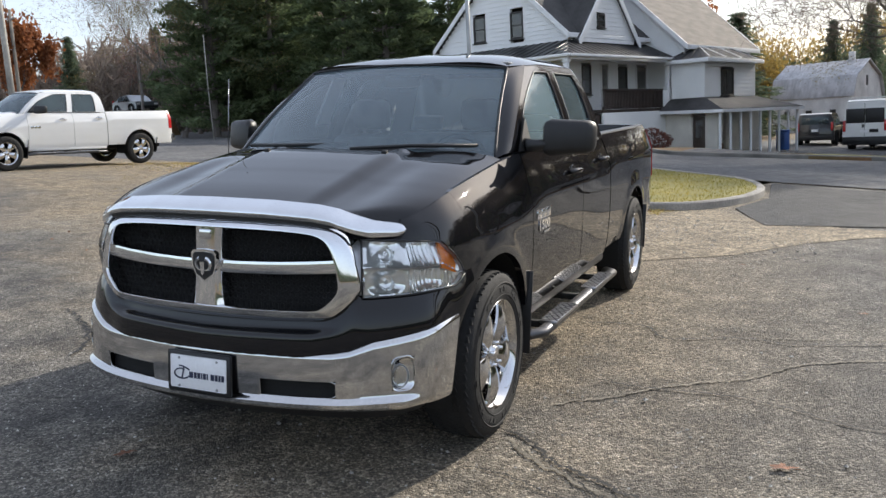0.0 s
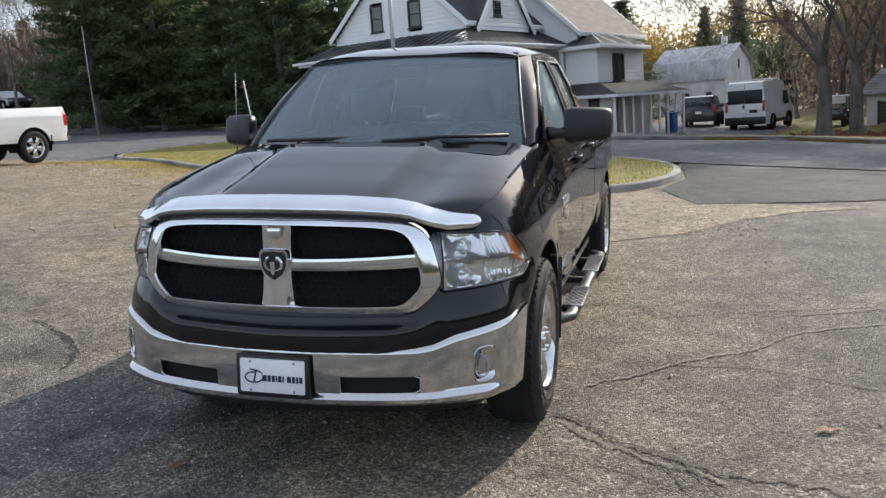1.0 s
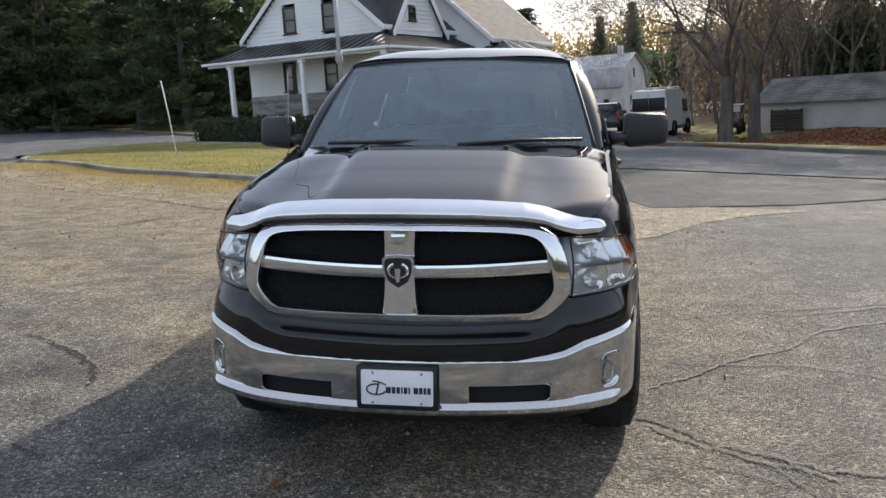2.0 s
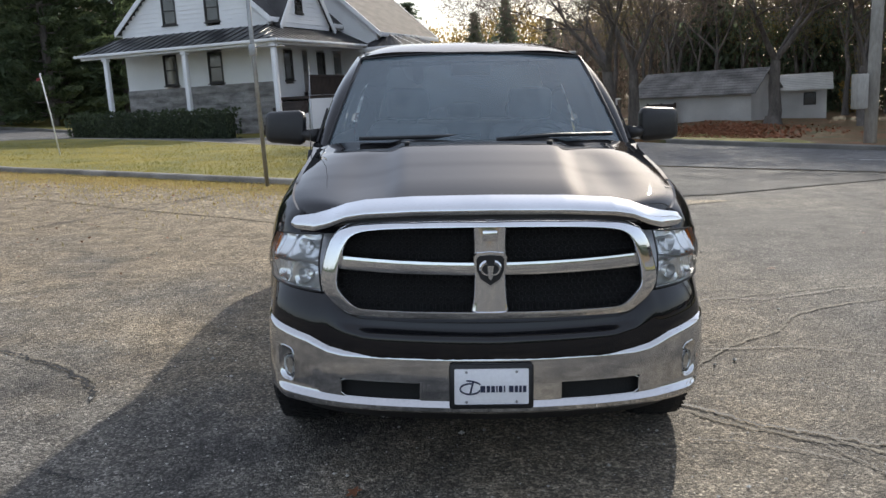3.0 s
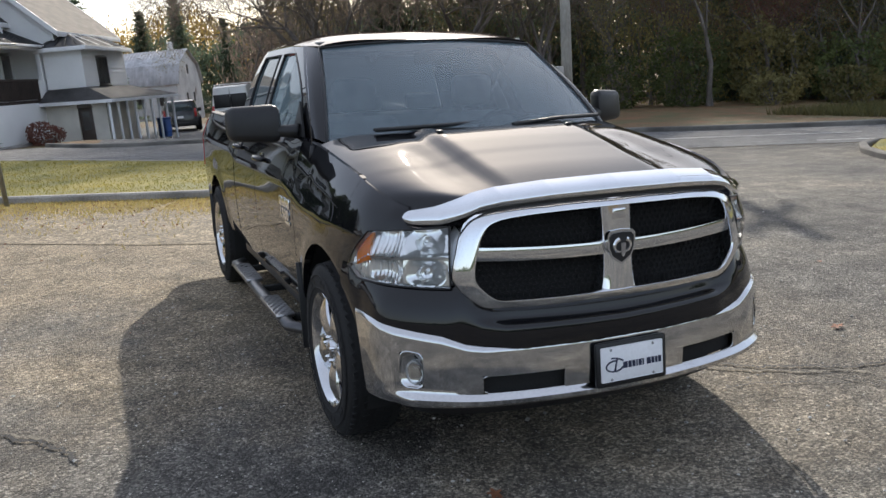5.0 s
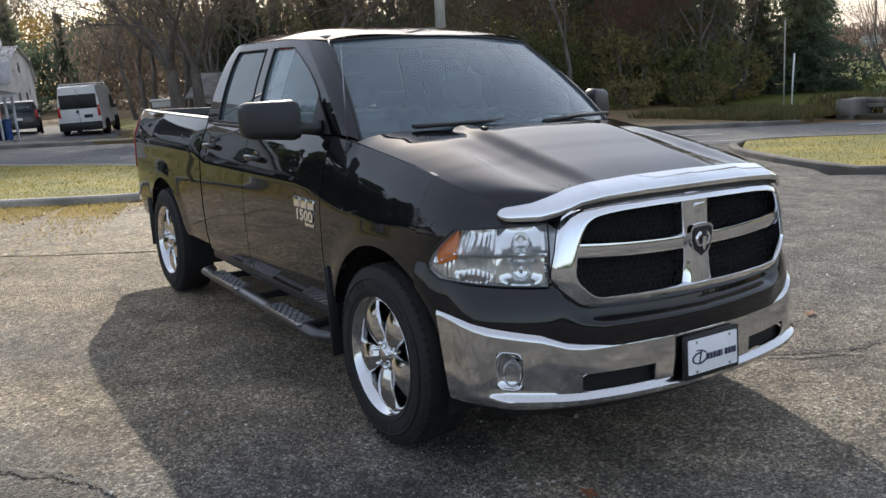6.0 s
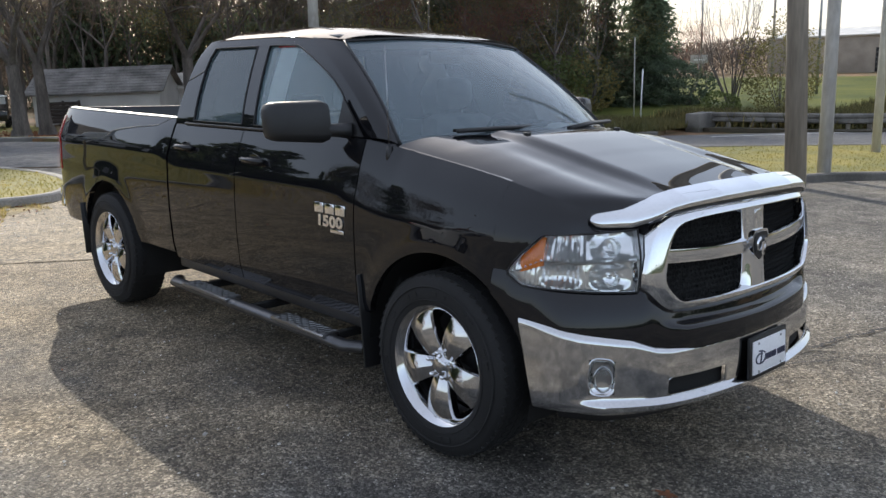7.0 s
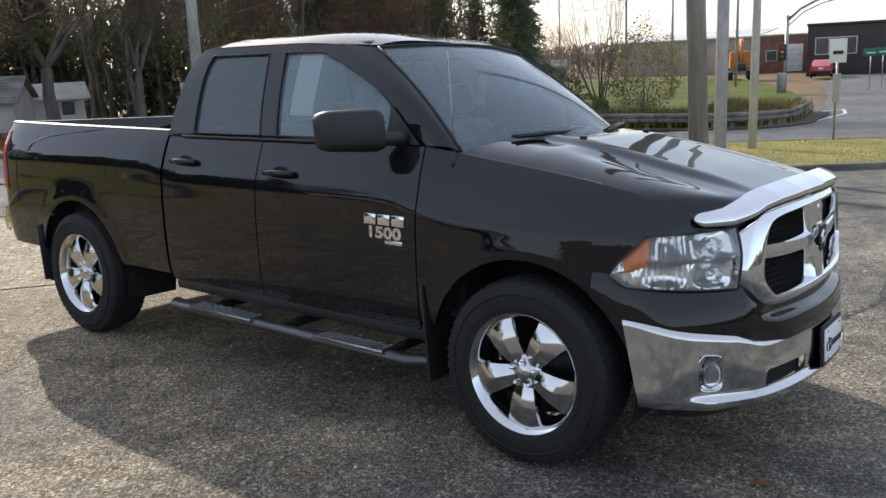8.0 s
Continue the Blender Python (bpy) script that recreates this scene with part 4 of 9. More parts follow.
def build_plate(parent):
    """Dealer plate in a dark frame, with dark bars."""
    m = Matrix.Translation((0, -1.030, 0.505)) @ Matrix.Rotation(radians(-4), 4, "X")
    fr = boxed("plate_frame", (-0.168, 0.168, 0.0, 0.016, -0.092, 0.092), BLACK_PLASTIC, parent, 0.012, "black plate frame", m)
    boxed("plate_bracket", (-0.110, 0.110, 0.014, 0.050, -0.050, 0.060), BLACK_PLASTIC, fr, 0.006, "black plate bracket", m)
    boxed("plate", (-0.148, 0.148, -0.004, 0.002, -0.071, 0.073), PLATE_WHITE, fr, 0.006, "white dealer plate", m)
    bm = bmesh.new()
    x = -0.045
    for w in (0.020, 0.014, 0.014, 0.006, 0.014, 0.006):
        box(bm, x, x + w, -0.0065, -0.0035, -0.022, 0.004, 0, m)
        x += w + 0.005
    x += 0.010
    for w in (0.018, 0.013, 0.010, 0.013):
        box(bm, x, x + w, -0.0065, -0.0035, -0.022, 0.004, 0, m)
        x += w + 0.005
    part("plate_bars", bm, PLATE_INK, fr, "dark bars across the plate")
    bm = bmesh.new()
    tube(bm, [m @ Vector((-0.085 + 0.040 * math.cos(t), -0.005, -0.008 + 0.022 * math.sin(t))) for t in lin(1.3, 6.0, 16)], 0.0035, 5)
    tube(bm, [m @ Vector((-0.100 + 0.062 * u, -0.005, 0.026 + 0.006 * math.sin(u * 3) - 0.02 * u)) for u in lin(0, 0.9, 8)], 0.0035, 5)
    tube(bm, [m @ Vector((-0.085 + 0.012 * u, -0.005, -0.028 + 0.05 * u)) for u in lin(0, 1, 4)], 0.004, 5)
    part("plate_emblem", bm, PLATE_INK, fr, "plain swoosh emblem")
    for x in (-0.10, 0.10):
        for z in (0.060, -0.062):
            bm = bmesh.new()
            revolve(bm, [(0, 0.006), (0.003, 0.005), (0.004, 0)], 8)
            bmesh.ops.transform(bm, matrix=m @ Matrix.Translation((x, -0.004, z)) @ Matrix.Rotation(-math.pi / 2, 4, "Z"), verts=bm.verts)
            part("plate_screw", bm, SATIN, fr)


def build_side_details(parent, ext, plain):
    for side in (-1, 1):
        # mirrors
        bm = bmesh.new()
        box(bm, -0.132, 0.132, -0.060, 0.060, -0.092, 0.092, 0.040)
        for v in bm.verts:
            v.co.y += 0.55 * v.co.x * side + (0.015 if v.co.z > 0 else 0)
            v.co.z *= 1 + 0.10 * (v.co.x * side < 0)
        bmesh.ops.transform(bm, matrix=Matrix.Translation((side * 1.116, 0.862, 1.447)), verts=bm.verts)
        mir = part("door_mirror", bm, BLACK_PLASTIC, parent, "black plastic door mirror", 60)
        bm = bmesh.new()
        box(bm, -0.10, 0.10, 0.052, 0.058, -0.072, 0.072, 0.01)
        for v in bm.verts:
            v.co.y += 0.55 * v.co.x * side
        bmesh.ops.transform(bm, matrix=Matrix.Translation((side * 1.116, 0.872, 1.447)), verts=bm.verts)
        part("mirror_glass", bm, GLASS_MIRROR, mir, "silvered glass")
        bm = bmesh.new()
        tube(bm, [(side * x, y, z) for x, y, z in ((0.90, 0.72, 1.405), (0.95, 0.75, 1.405), (1.04, 0.81, 1.41))], [0.042, 0.034, 0.030], 10)
        part("mirror_arm", bm, BLACK_PLASTIC, mir)
        bm = bmesh.new()
        v = [bm.verts.new((side * x, y, z)) for x, y, z in ((0.902, 0.63, 1.378), (0.915, 0.83, 1.378), (0.862, 0.83, 1.56))]
        bm.faces.new(v)
        thicken(bm, 0.012)
        part("mirror_sail", bm, BLACK_PLASTIC, mir)
        # handles
        for yh, z in ((1.52, 1.205), (2.348 + ext, 1.230)):
            x0 = 0.995 - inset(1.4, z)
            bm = bmesh.new()
            tube(bm, [(side * (x0 + o), yh + d, z + k) for d, o, k in ((-0.11, 0.0, 0), (-0.095, 0.026, 0.002), (-0.04, 0.040, 0.004), (0.04, 0.040, 0.004), (0.095, 0.026, 0.002), (0.11, 0.0, 0))], [0.012, 0.016, 0.017, 0.017, 0.016, 0.012], 10)
            part("door_handle", bm, CHROME if plain else PAINT, parent, "pull handle")
            bm = bmesh.new()
            revolve(bm, [(0, 0.05), (0.004, 0.048), (0.005, 0.0)], 20)
            bmesh.ops.scale(bm, vec=(1, 1.3, 0.75), verts=bm.verts)
            bmesh.ops.transform(bm, matrix=Matrix.Translation((side * (x0 - 0.004), yh, z)) @ Matrix.Rotation(0 if side > 0 else math.pi, 4, "Z"), verts=bm.verts)
            part("handle_cup", bm, CHROME if plain else PAINT, parent)
        # running board: tube with two step pads
        bm = bmesh.new()
        tube(bm, [(side * x, y + (ext if y > 1.4 else 0), z) for x, y, z in ((0.98, 0.55, 0.345), (1.045, 0.61, 0.355), (1.05, 0.8, 0.36), (1.05, 2.0, 0.36), (1.05, 2.40, 0.36), (0.99, 2.48, 0.35))], 0.040, 12)
        bmesh.ops.scale(bm, vec=(1, 1, 0.75), verts=bm.verts)
        for v in bm.verts:
            v.co.z += 0.105
        step = part("side_step", bm, STEP_METAL, parent, "oval tube side step", 50)
        for y0, y1 in ((0.72, 1.20), (1.68 + ext, 2.22 + ext)):
            bm = bmesh.new()
            box(bm, side * 1.045 - 0.055, side * 1.045 + 0.055, y0, y1, 0.387, 0.410, 0.01)
            for i in range(5):
                for j in range(int((y1 - y0) / 0.035)):
                    m = Matrix.Translation((side * 1.045 + (i - 2) * 0.02, y0 + 0.03 + j * 0.034, 0.410)) @ Matrix.Rotation(radians(45 if (i + j) % 2 else -45), 4, "Z")
                    box(bm, -0.013, 0.013, -0.004, 0.004, 0, 0.003, 0, m)
            part("step_pad", bm, SATIN, step, "ribbed step pad")
        for y in (0.75, 1.5, 2.15):
            bm = bmesh.new()
            box(bm, min(side * 0.6, side * 1.03), max(side * 0.6, side * 1.03), y + ext * (y > 1) - 0.02, y + ext * (y > 1) + 0.02, 0.36, 0.40, 0.005)
            part("step_bracket", bm, BLACK_MATTE, step)
        # mud flaps
        for y, h in ((0.515, 0.46), (WB + 0.50 + ext, 0.40)):
            bm = bmesh.new()
            box(bm, -0.10, 0.10, -0.006, 0.006, -h / 2, h / 2, 0.004)
            bmesh.ops.transform(bm, matrix=Matrix.Translation((side * 0.905, y + 0.015, 0.50)) @ Matrix.Rotation(radians(-7), 4, "X"), verts=bm.verts)
            part("mud_flap", bm, BLACK_PLASTIC, parent, "black moulded mud flap")
        # name badge on the front door: bars for the maker's name, then the model number
        z0 = 1.022
        x0 = 0.997 - inset(0.7, z0) + 0.002
        bm = bmesh.new()
        for k in range(3):
            y = 0.778 + (k - 1) * 0.088
            box(bm, side * x0 - 0.004, side * x0 + 0.004, y - 0.038, y + 0.038, z0 - 0.026, z0 + 0.026, 0.003)
        part("name_badge", bm, CHROME, parent, "chrome name badge as plain bars")
        if not plain:
            cu = bpy.data.curves.new("model_number", "FONT")
            cu.body, cu.size, cu.extrude, cu.align_x, cu.space_character = "1500", 0.100, 0.004, "CENTER", 1.04
            cu.offset = 0.0045
            cu.materials.append(CHROME)
            ob = new("model_number", cu)
            ob.parent = parent
            ob.matrix_local = Matrix.Translation((side * (x0 + 0.001), 0.778, z0 - 0.087)) @ Matrix.Rotation(side * math.pi / 2, 4, "Z") @ Matrix.Rotation(math.pi / 2, 4, "X") @ Matrix.Diagonal((1.05, 0.75, 1, 1))
            bm = bmesh.new()
            y = 0.778 + 0.06 * side
            box(bm, side * x0 - 0.003, side * x0 + 0.003, y - 0.055, y + 0.055, z0 - 0.116, z0 - 0.097, 0.002)
            part("trim_badge", bm, CHROME, parent)
        # wheel arch liners
        for yc in (0.0, WB + ext):
            bm = bmesh.new()
            surf(bm, lambda a, x: (side * x, yc + 0.515 * math.cos(a), HUB_Z + 0.515 * math.sin(a)), lin(-0.25, math.pi + 0.25, 24), lin(0.60, 0.962, 4))
            surf(bm, lambda a, r: (side * 0.60, yc + r * math.cos(a), HUB_Z + r * math.sin(a)), lin(-0.25, math.pi + 0.25, 24), lin(0.05, 0.515, 3))
            bmesh.ops.recalc_face_normals(bm, faces=bm.faces)
            part("wheel_arch_liner", bm, BLACK_MATTE, parent, "black arch liner")
        # tail lamp
        bm = bmesh.new()
        surf(bm, lambda s, z: skin(s, z, side, 0.006), lin(0.0, 0.14, 6), lin(0.93, 1.36, 10))
        thicken(bm, 0.02)
        ob = part("tail_light", bm, RED_LENS, parent, "red tail light lens")
        ob.location.y += ext


def build_bed(paint, parent, ext):
    y0, y1 = 2.58 + ext, 4.66 + ext
    bm = bmesh.new()
    box(bm, -0.80, 0.80, y0, y1, 0.78, 0.82, 0)
    for side in (-1, 1):
        box(bm, min(side * 0.80, side * 0.825), max(side * 0.80, side * 0.825), y0, y1, 0.80, 1.385, 0)
        for yc in lin(y0 + 0.3, y1 - 0.3, 3):
            box(bm, min(side * 0.785, side * 0.80), max(side * 0.785, side * 0.80), yc - 0.03, yc + 0.03, 0.82, 1.36, 0)
    box(bm, -0.82, 0.82, y0, y0 + 0.03, 0.80, 1.385, 0)
    part("bed_liner", bm, BLACK_PLASTIC, parent, "black ribbed bed liner")
    for side in (-1, 1):
        bm = bmesh.new()
        rows = []
        for y in lin(y0, y1 - 0.02, 14):
            yy = y - ext
            x1 = float(np.interp(-yy, -OUTLINE[:300, 1], OUTLINE[:300, 0])) - top_in(yy)
            z = top_z(yy)
            rows.append([bm.verts.new((side * x, y, zz)) for x, zz in ((x1 + 0.006, z - 0.02), (x1 - 0.004, z + 0.008), (x1 - 0.06, z + 0.012), (0.82, z + 0.010), (0.80, z - 0.01), (0.80, z - 0.05))])
        for q, w in zip(rows, rows[1:]):
            for j in range(5):
                bm.faces.new((q[j], q[j + 1], w[j + 1], w[j]))
        bmesh.ops.recalc_face_normals(bm, faces=bm.faces)
        part("bed_rail", bm, BLACK_PLASTIC, parent, "black rail cap")
    bm = bmesh.new()
    box(bm, -0.80, 0.80, y1 - 0.065, y1 + 0.012, 0.84, 1.42, 0.015)
    box(bm, -0.60, 0.60, y1 + 0.01, y1 + 0.02, 0.95, 1.28, 0.01)
    box(bm, -0.10, 0.10, y1 + 0.015, y1 + 0.035, 1.31, 1.36, 0.01)
    part("tailgate", bm, paint, parent)
    bm = bmesh.new()
    for q in (((-0.93, 0.0), (-0.90, 0.10), (-0.6, 0.17), (0.6, 0.17), (0.90, 0.10), (0.93, 0.0)),):
        P = spline(q, 40)
        surf(bm, lambda u, v: (float(np.interp(u, range(40), P[:, 0])), y1 + float(np.interp(u, range(40), P[:, 1])) + 0.01 * math.sin(v * 3.1), 0.60 + 0.17 * v), lin(0, 39, 40), lin(0, 1, 7))
    surf(bm, lambda u, v: (u, y1 + 0.02 + 0.15 * v, 0.77), lin(-0.85, 0.85, 10), lin(0, 1, 3))
    thicken(bm, 0.008)
    part("rear_bumper", bm, CHROME, parent, "chrome rear bumper")
    for side in (-1, 1):
        bm = bmesh.new()
        surf(bm, lambda v, z: (side * (0.955 - 0.03 * v), y1 - 0.17 + 0.19 * v, z), lin(0, 1, 5), lin(0.62, 0.78, 5))
        thicken(bm, 0.01)
        part("bumper_end", bm, CHROME, parent)


def build_inside(parent, ext):
    bm = bmesh.new()
    surf(bm, lambda u, v: (0.80 * u, 0.22 + 0.26 * u * u + 0.50 * v, 1.365 - 0.02 * v + 0.02 * math.sin(v * 3) - 0.25 * sm(0.8, 1, v)), lin(-1, 1, 15), lin(0, 1, 9))
    thicken(bm, 0.03)
    part("dashboard", bm, DASH, parent, "dark grey dashboard")
    bm = bmesh.new()
    revolve(bm, [(0.018 * math.cos(a), 0.19 + 0.018 * math.sin(a)) for a in lin(0, 2 * math.pi, 9)[:-1]], 32, "x", (0, 0, 0), True)
    box(bm, -0.01, 0.02, -0.18, 0.18, -0.025, 0.02, 0.008)
    box(bm, -0.01, 0.03, -0.06, 0.06, -0.07, 0.05, 0.015)
    bmesh.ops.transform(bm, matrix=Matrix.Translation((0.42, 0.86, 1.27)) @ Matrix.Rotation(radians(-25), 4, "X") @ Matrix.Rotation(math.pi / 2, 4, "Z"), verts=bm.verts)
    part("steering_wheel", bm, DASH, parent, "steering wheel")
    bm = bmesh.new()
    surf(bm, lambda u, v: (0.42 + 0.17 * u, 0.47 + 0.2 * v, 1.375 + 0.05 * math.cos(u * 1.5) * math.sin(v * 2.8)), lin(-1, 1, 10), lin(0, 1, 6))
    part("instrument_hood", bm, DASH, parent)
    bm = bmesh.new()
    surf(bm, lambda u, v: (0.36 + 0.16 * u + 0.03 * v, 0.40 + 0.14 * v, 1.402 + 0.012 * math.sin(u * 3 + v)), lin(-0.6, 1, 6), lin(0, 1, 4))
    thicken(bm, 0.002)
    part("dash_paper", bm, PAPER, parent, "white papers on the dashboard")
    for x in (-0.40, 0.40):
        seat = boxed("front_seat", (x - 0.27, x + 0.27, 1.22, 1.40, 0.85, 1.44), INTERIOR, parent, 0.07, "grey cloth seat")
        boxed("seat_cushion", (x - 0.27, x + 0.27, 0.85, 1.35, 0.80, 0.95), INTERIOR, seat, 0.06)
        boxed("headrest", (x - 0.14, x + 0.14, 1.30, 1.40, 1.47, 1.67), INTERIOR, seat, 0.05)
        for d in (-0.06, 0.06):
            tubed("headrest_post", [(x + d, 1.35, 1.42), (x + d, 1.35, 1.5)], 0.007, CHROME, seat, "", 6)
    boxed("rear_bench", (-0.72, 0.72, 2.24 + ext, 2.46 + ext, 0.85, 1.42), INTERIOR, parent, 0.06, "grey cloth bench")
    for x in (-0.45, 0.0, 0.45):
        boxed("rear_headrest", (x - 0.13, x + 0.13, 2.36 + ext, 2.45 + ext, 1.43, 1.55), INTERIOR, parent, 0.04)
    boxed("cab_floor", (-0.86, 0.86, 0.40, 2.42 + ext, 0.56, 0.60), BLACK_MATTE, parent, 0.01)
    boxed("firewall", (-0.86, 0.86, 0.40, 0.46, 0.58, 1.30), BLACK_MATTE, parent, 0.01)
    boxed("rear_view_mirror", (-0.12, 0.12, 1.00, 1.025, 1.74, 1.81), BLACK_PLASTIC, parent, 0.012, "rear-view mirror")
    for side in (-1, 1):
        bm = bmesh.new()
        box(bm, min(side * 0.86, side * 0.90), max(side * 0.86, side * 0.90), 0.50, 2.40 + ext, 0.60, 1.36, 0.01)
        part("door_trim", bm, DASH, parent)
    bm = bmesh.new()
    box(bm, -0.66, 0.66, 1.14, 2.38 + ext, 1.868, 1.886, 0.01)
    part("headliner", bm, mat("headliner_cloth", (0.35, 0.35, 0.34), 0.9, 0, 0.05, 5, 300, 0.2), parent, "grey cloth headliner")


def build_under(parent, ext):
    for side in (-1, 1):
        boxed("frame_rail", (side * 0.46 - 0.05, side * 0.46 + 0.05, -0.75, 4.5 + ext, 0.42, 0.55), BLACK_MATTE, parent, 0.01)
    for y in (-0.5, 0.9, 2.3, 4.1):
        boxed("cross_member", (-0.46, 0.46, y - 0.05, y + 0.05, 0.44, 0.52), BLACK_MATTE, parent, 0.01)
    for y in (0.0, WB + ext):
        tubed("axle", [(-0.82, y, HUB_Z), (0.82, y, HUB_Z)], 0.05, BLACK_MATTE, parent, "", 10)
    tubed("drive_shaft", [(0, 0.6, 0.42), (0, WB + ext - 0.1, 0.42)], 0.045, BLACK_MATTE, parent, "", 10)
    boxed("engine_block", (-0.42, 0.42, -0.6, 0.38, 0.45, 1.10), BLACK_MATTE, parent, 0.05)
    boxed("engine_bay_pan", (-0.62, 0.62, -0.74, 0.42, 0.50, 0.54), BLACK_MATTE, parent, 0.01)
    boxed("radiator", (-0.60, 0.60, -0.74, -0.68, 0.42, 1.12), BLACK_MATTE, parent, 0.01)


def pickup(name, m, paint, label, ext=0.0, plain=False, tints=None):
    """A full-size pickup that faces -y, with its front axle over the origin."""
    top = thing(name, m, label, "pickup truck")
    for side in (-1, 1):
        panel("front_fender", -0.315, 0.582, 0.55, side, paint, top, 0, 48, 32)
        panel("front_door", 0.590, 1.706, 0.50, side, paint, top, ext, 34, 26)
        panel("rear_door", 1.714, 2.548, 0.50, side, paint, top, ext, 28, 26)
        panel("bed_side", 2.572, 4.66, 0.53, side, paint, top, ext, 78, 30)
        boxed("rocker_panel", (min(side * 0.86, side * 0.955), max(side * 0.86, side * 0.955), 0.56, 2.53 + ext, 0.44, 0.53), paint if plain else BLACK_PLASTIC, top, 0.02)
    build_hood(paint, top)
    build_cab(paint, top, ext, tints or (GLASS_SIDE, GLASS_DARK))
    build_front(paint, top)
    build_side_details(top, ext, plain)
    build_bed(paint, top, ext)
    build_inside(top, ext)
    build_under(top, ext)
    first = new("wheel")
    first.parent = top
    tagged(first, "polished five-spoke alloy wheel with black tyre")
    wheel_parts(first)
    first.matrix_local = Matrix.Translation((0.876, 0, HUB_Z))
    for sx, y in ((-1, 0), (1, WB + ext), (-1, WB + ext)):
        w = copy_thing(first, Matrix.Translation((sx * 0.876, y, HUB_Z)) @ Matrix.Rotation(0 if sx > 0 else math.pi, 4, "Z"))
    return top


TRUCK = pose(0.034, -0.037, 0.008, 0.56, 2.85, -0.616)
truck = pickup("pickup_truck", TRUCK, PAINT, "black full-size pickup truck with chrome grille, parked on worn asphalt")
# small things on the black truck alone
build_plate(truck)
for sx, pts in ((-1, ((-0.62, 0.28, 1.405), (-0.25, 0.25, 1.412), (0.02, 0.27, 1.418))), (1, ((0.10, 0.17, 1.400), (0.42, 0.27, 1.415), (0.74, 0.39, 1.412)))):
    arm = tubed("wiper_arm", [(p[0], p[1] - 0.012, p[2] + 0.006) for p in pts], 0.010, BLACK_PLASTIC, truck, "black wiper")
    tubed("wiper_blade", [(p[0], p[1] + 0.012, p[2] + 0.008) for p in pts], 0.008, BLACK_MATTE, arm)
for x in (-0.36, 0.36):
    boxed("washer_nozzle", (x - 0.014, x + 0.014, 0.045, 0.075, hood_z(x, 0.06) - 0.004, hood_z(x, 0.06) + 0.012), BLACK_PLASTIC, truck, 0.004)
mast = tubed("antenna", [(-0.905, 0.42, 1.27), (-0.905, 0.425, 1.345)], [0.024, 0.011], BLACK_PLASTIC, truck, "black whip antenna", 10)
tubed("antenna_whip", [(-0.905, 0.425, 1.325), (-0.903, 0.44, 1.55), (-0.90, 0.46, 1.80)], 0.0024, SATIN, mast, "thin steel whip", 6)
bm = bmesh.new()
surf(bm, lambda u, h: (-(glass_x(h) - 0.02), 1.37 + 0.17 * u + 0.05 * h, 1.372 + 0.526 * h), lin(0, 1, 4), lin(0.25, 0.86, 5))
thicken(bm, 0.002)
part("window_sheet", bm, PAPER, truck, "white paper sheet behind the glass")
boxed("window_decal", (-0.735, -0.73, 1.43, 1.60, 1.824, 1.830), RED_LENS, truck, 0.001, "small red and white decal")

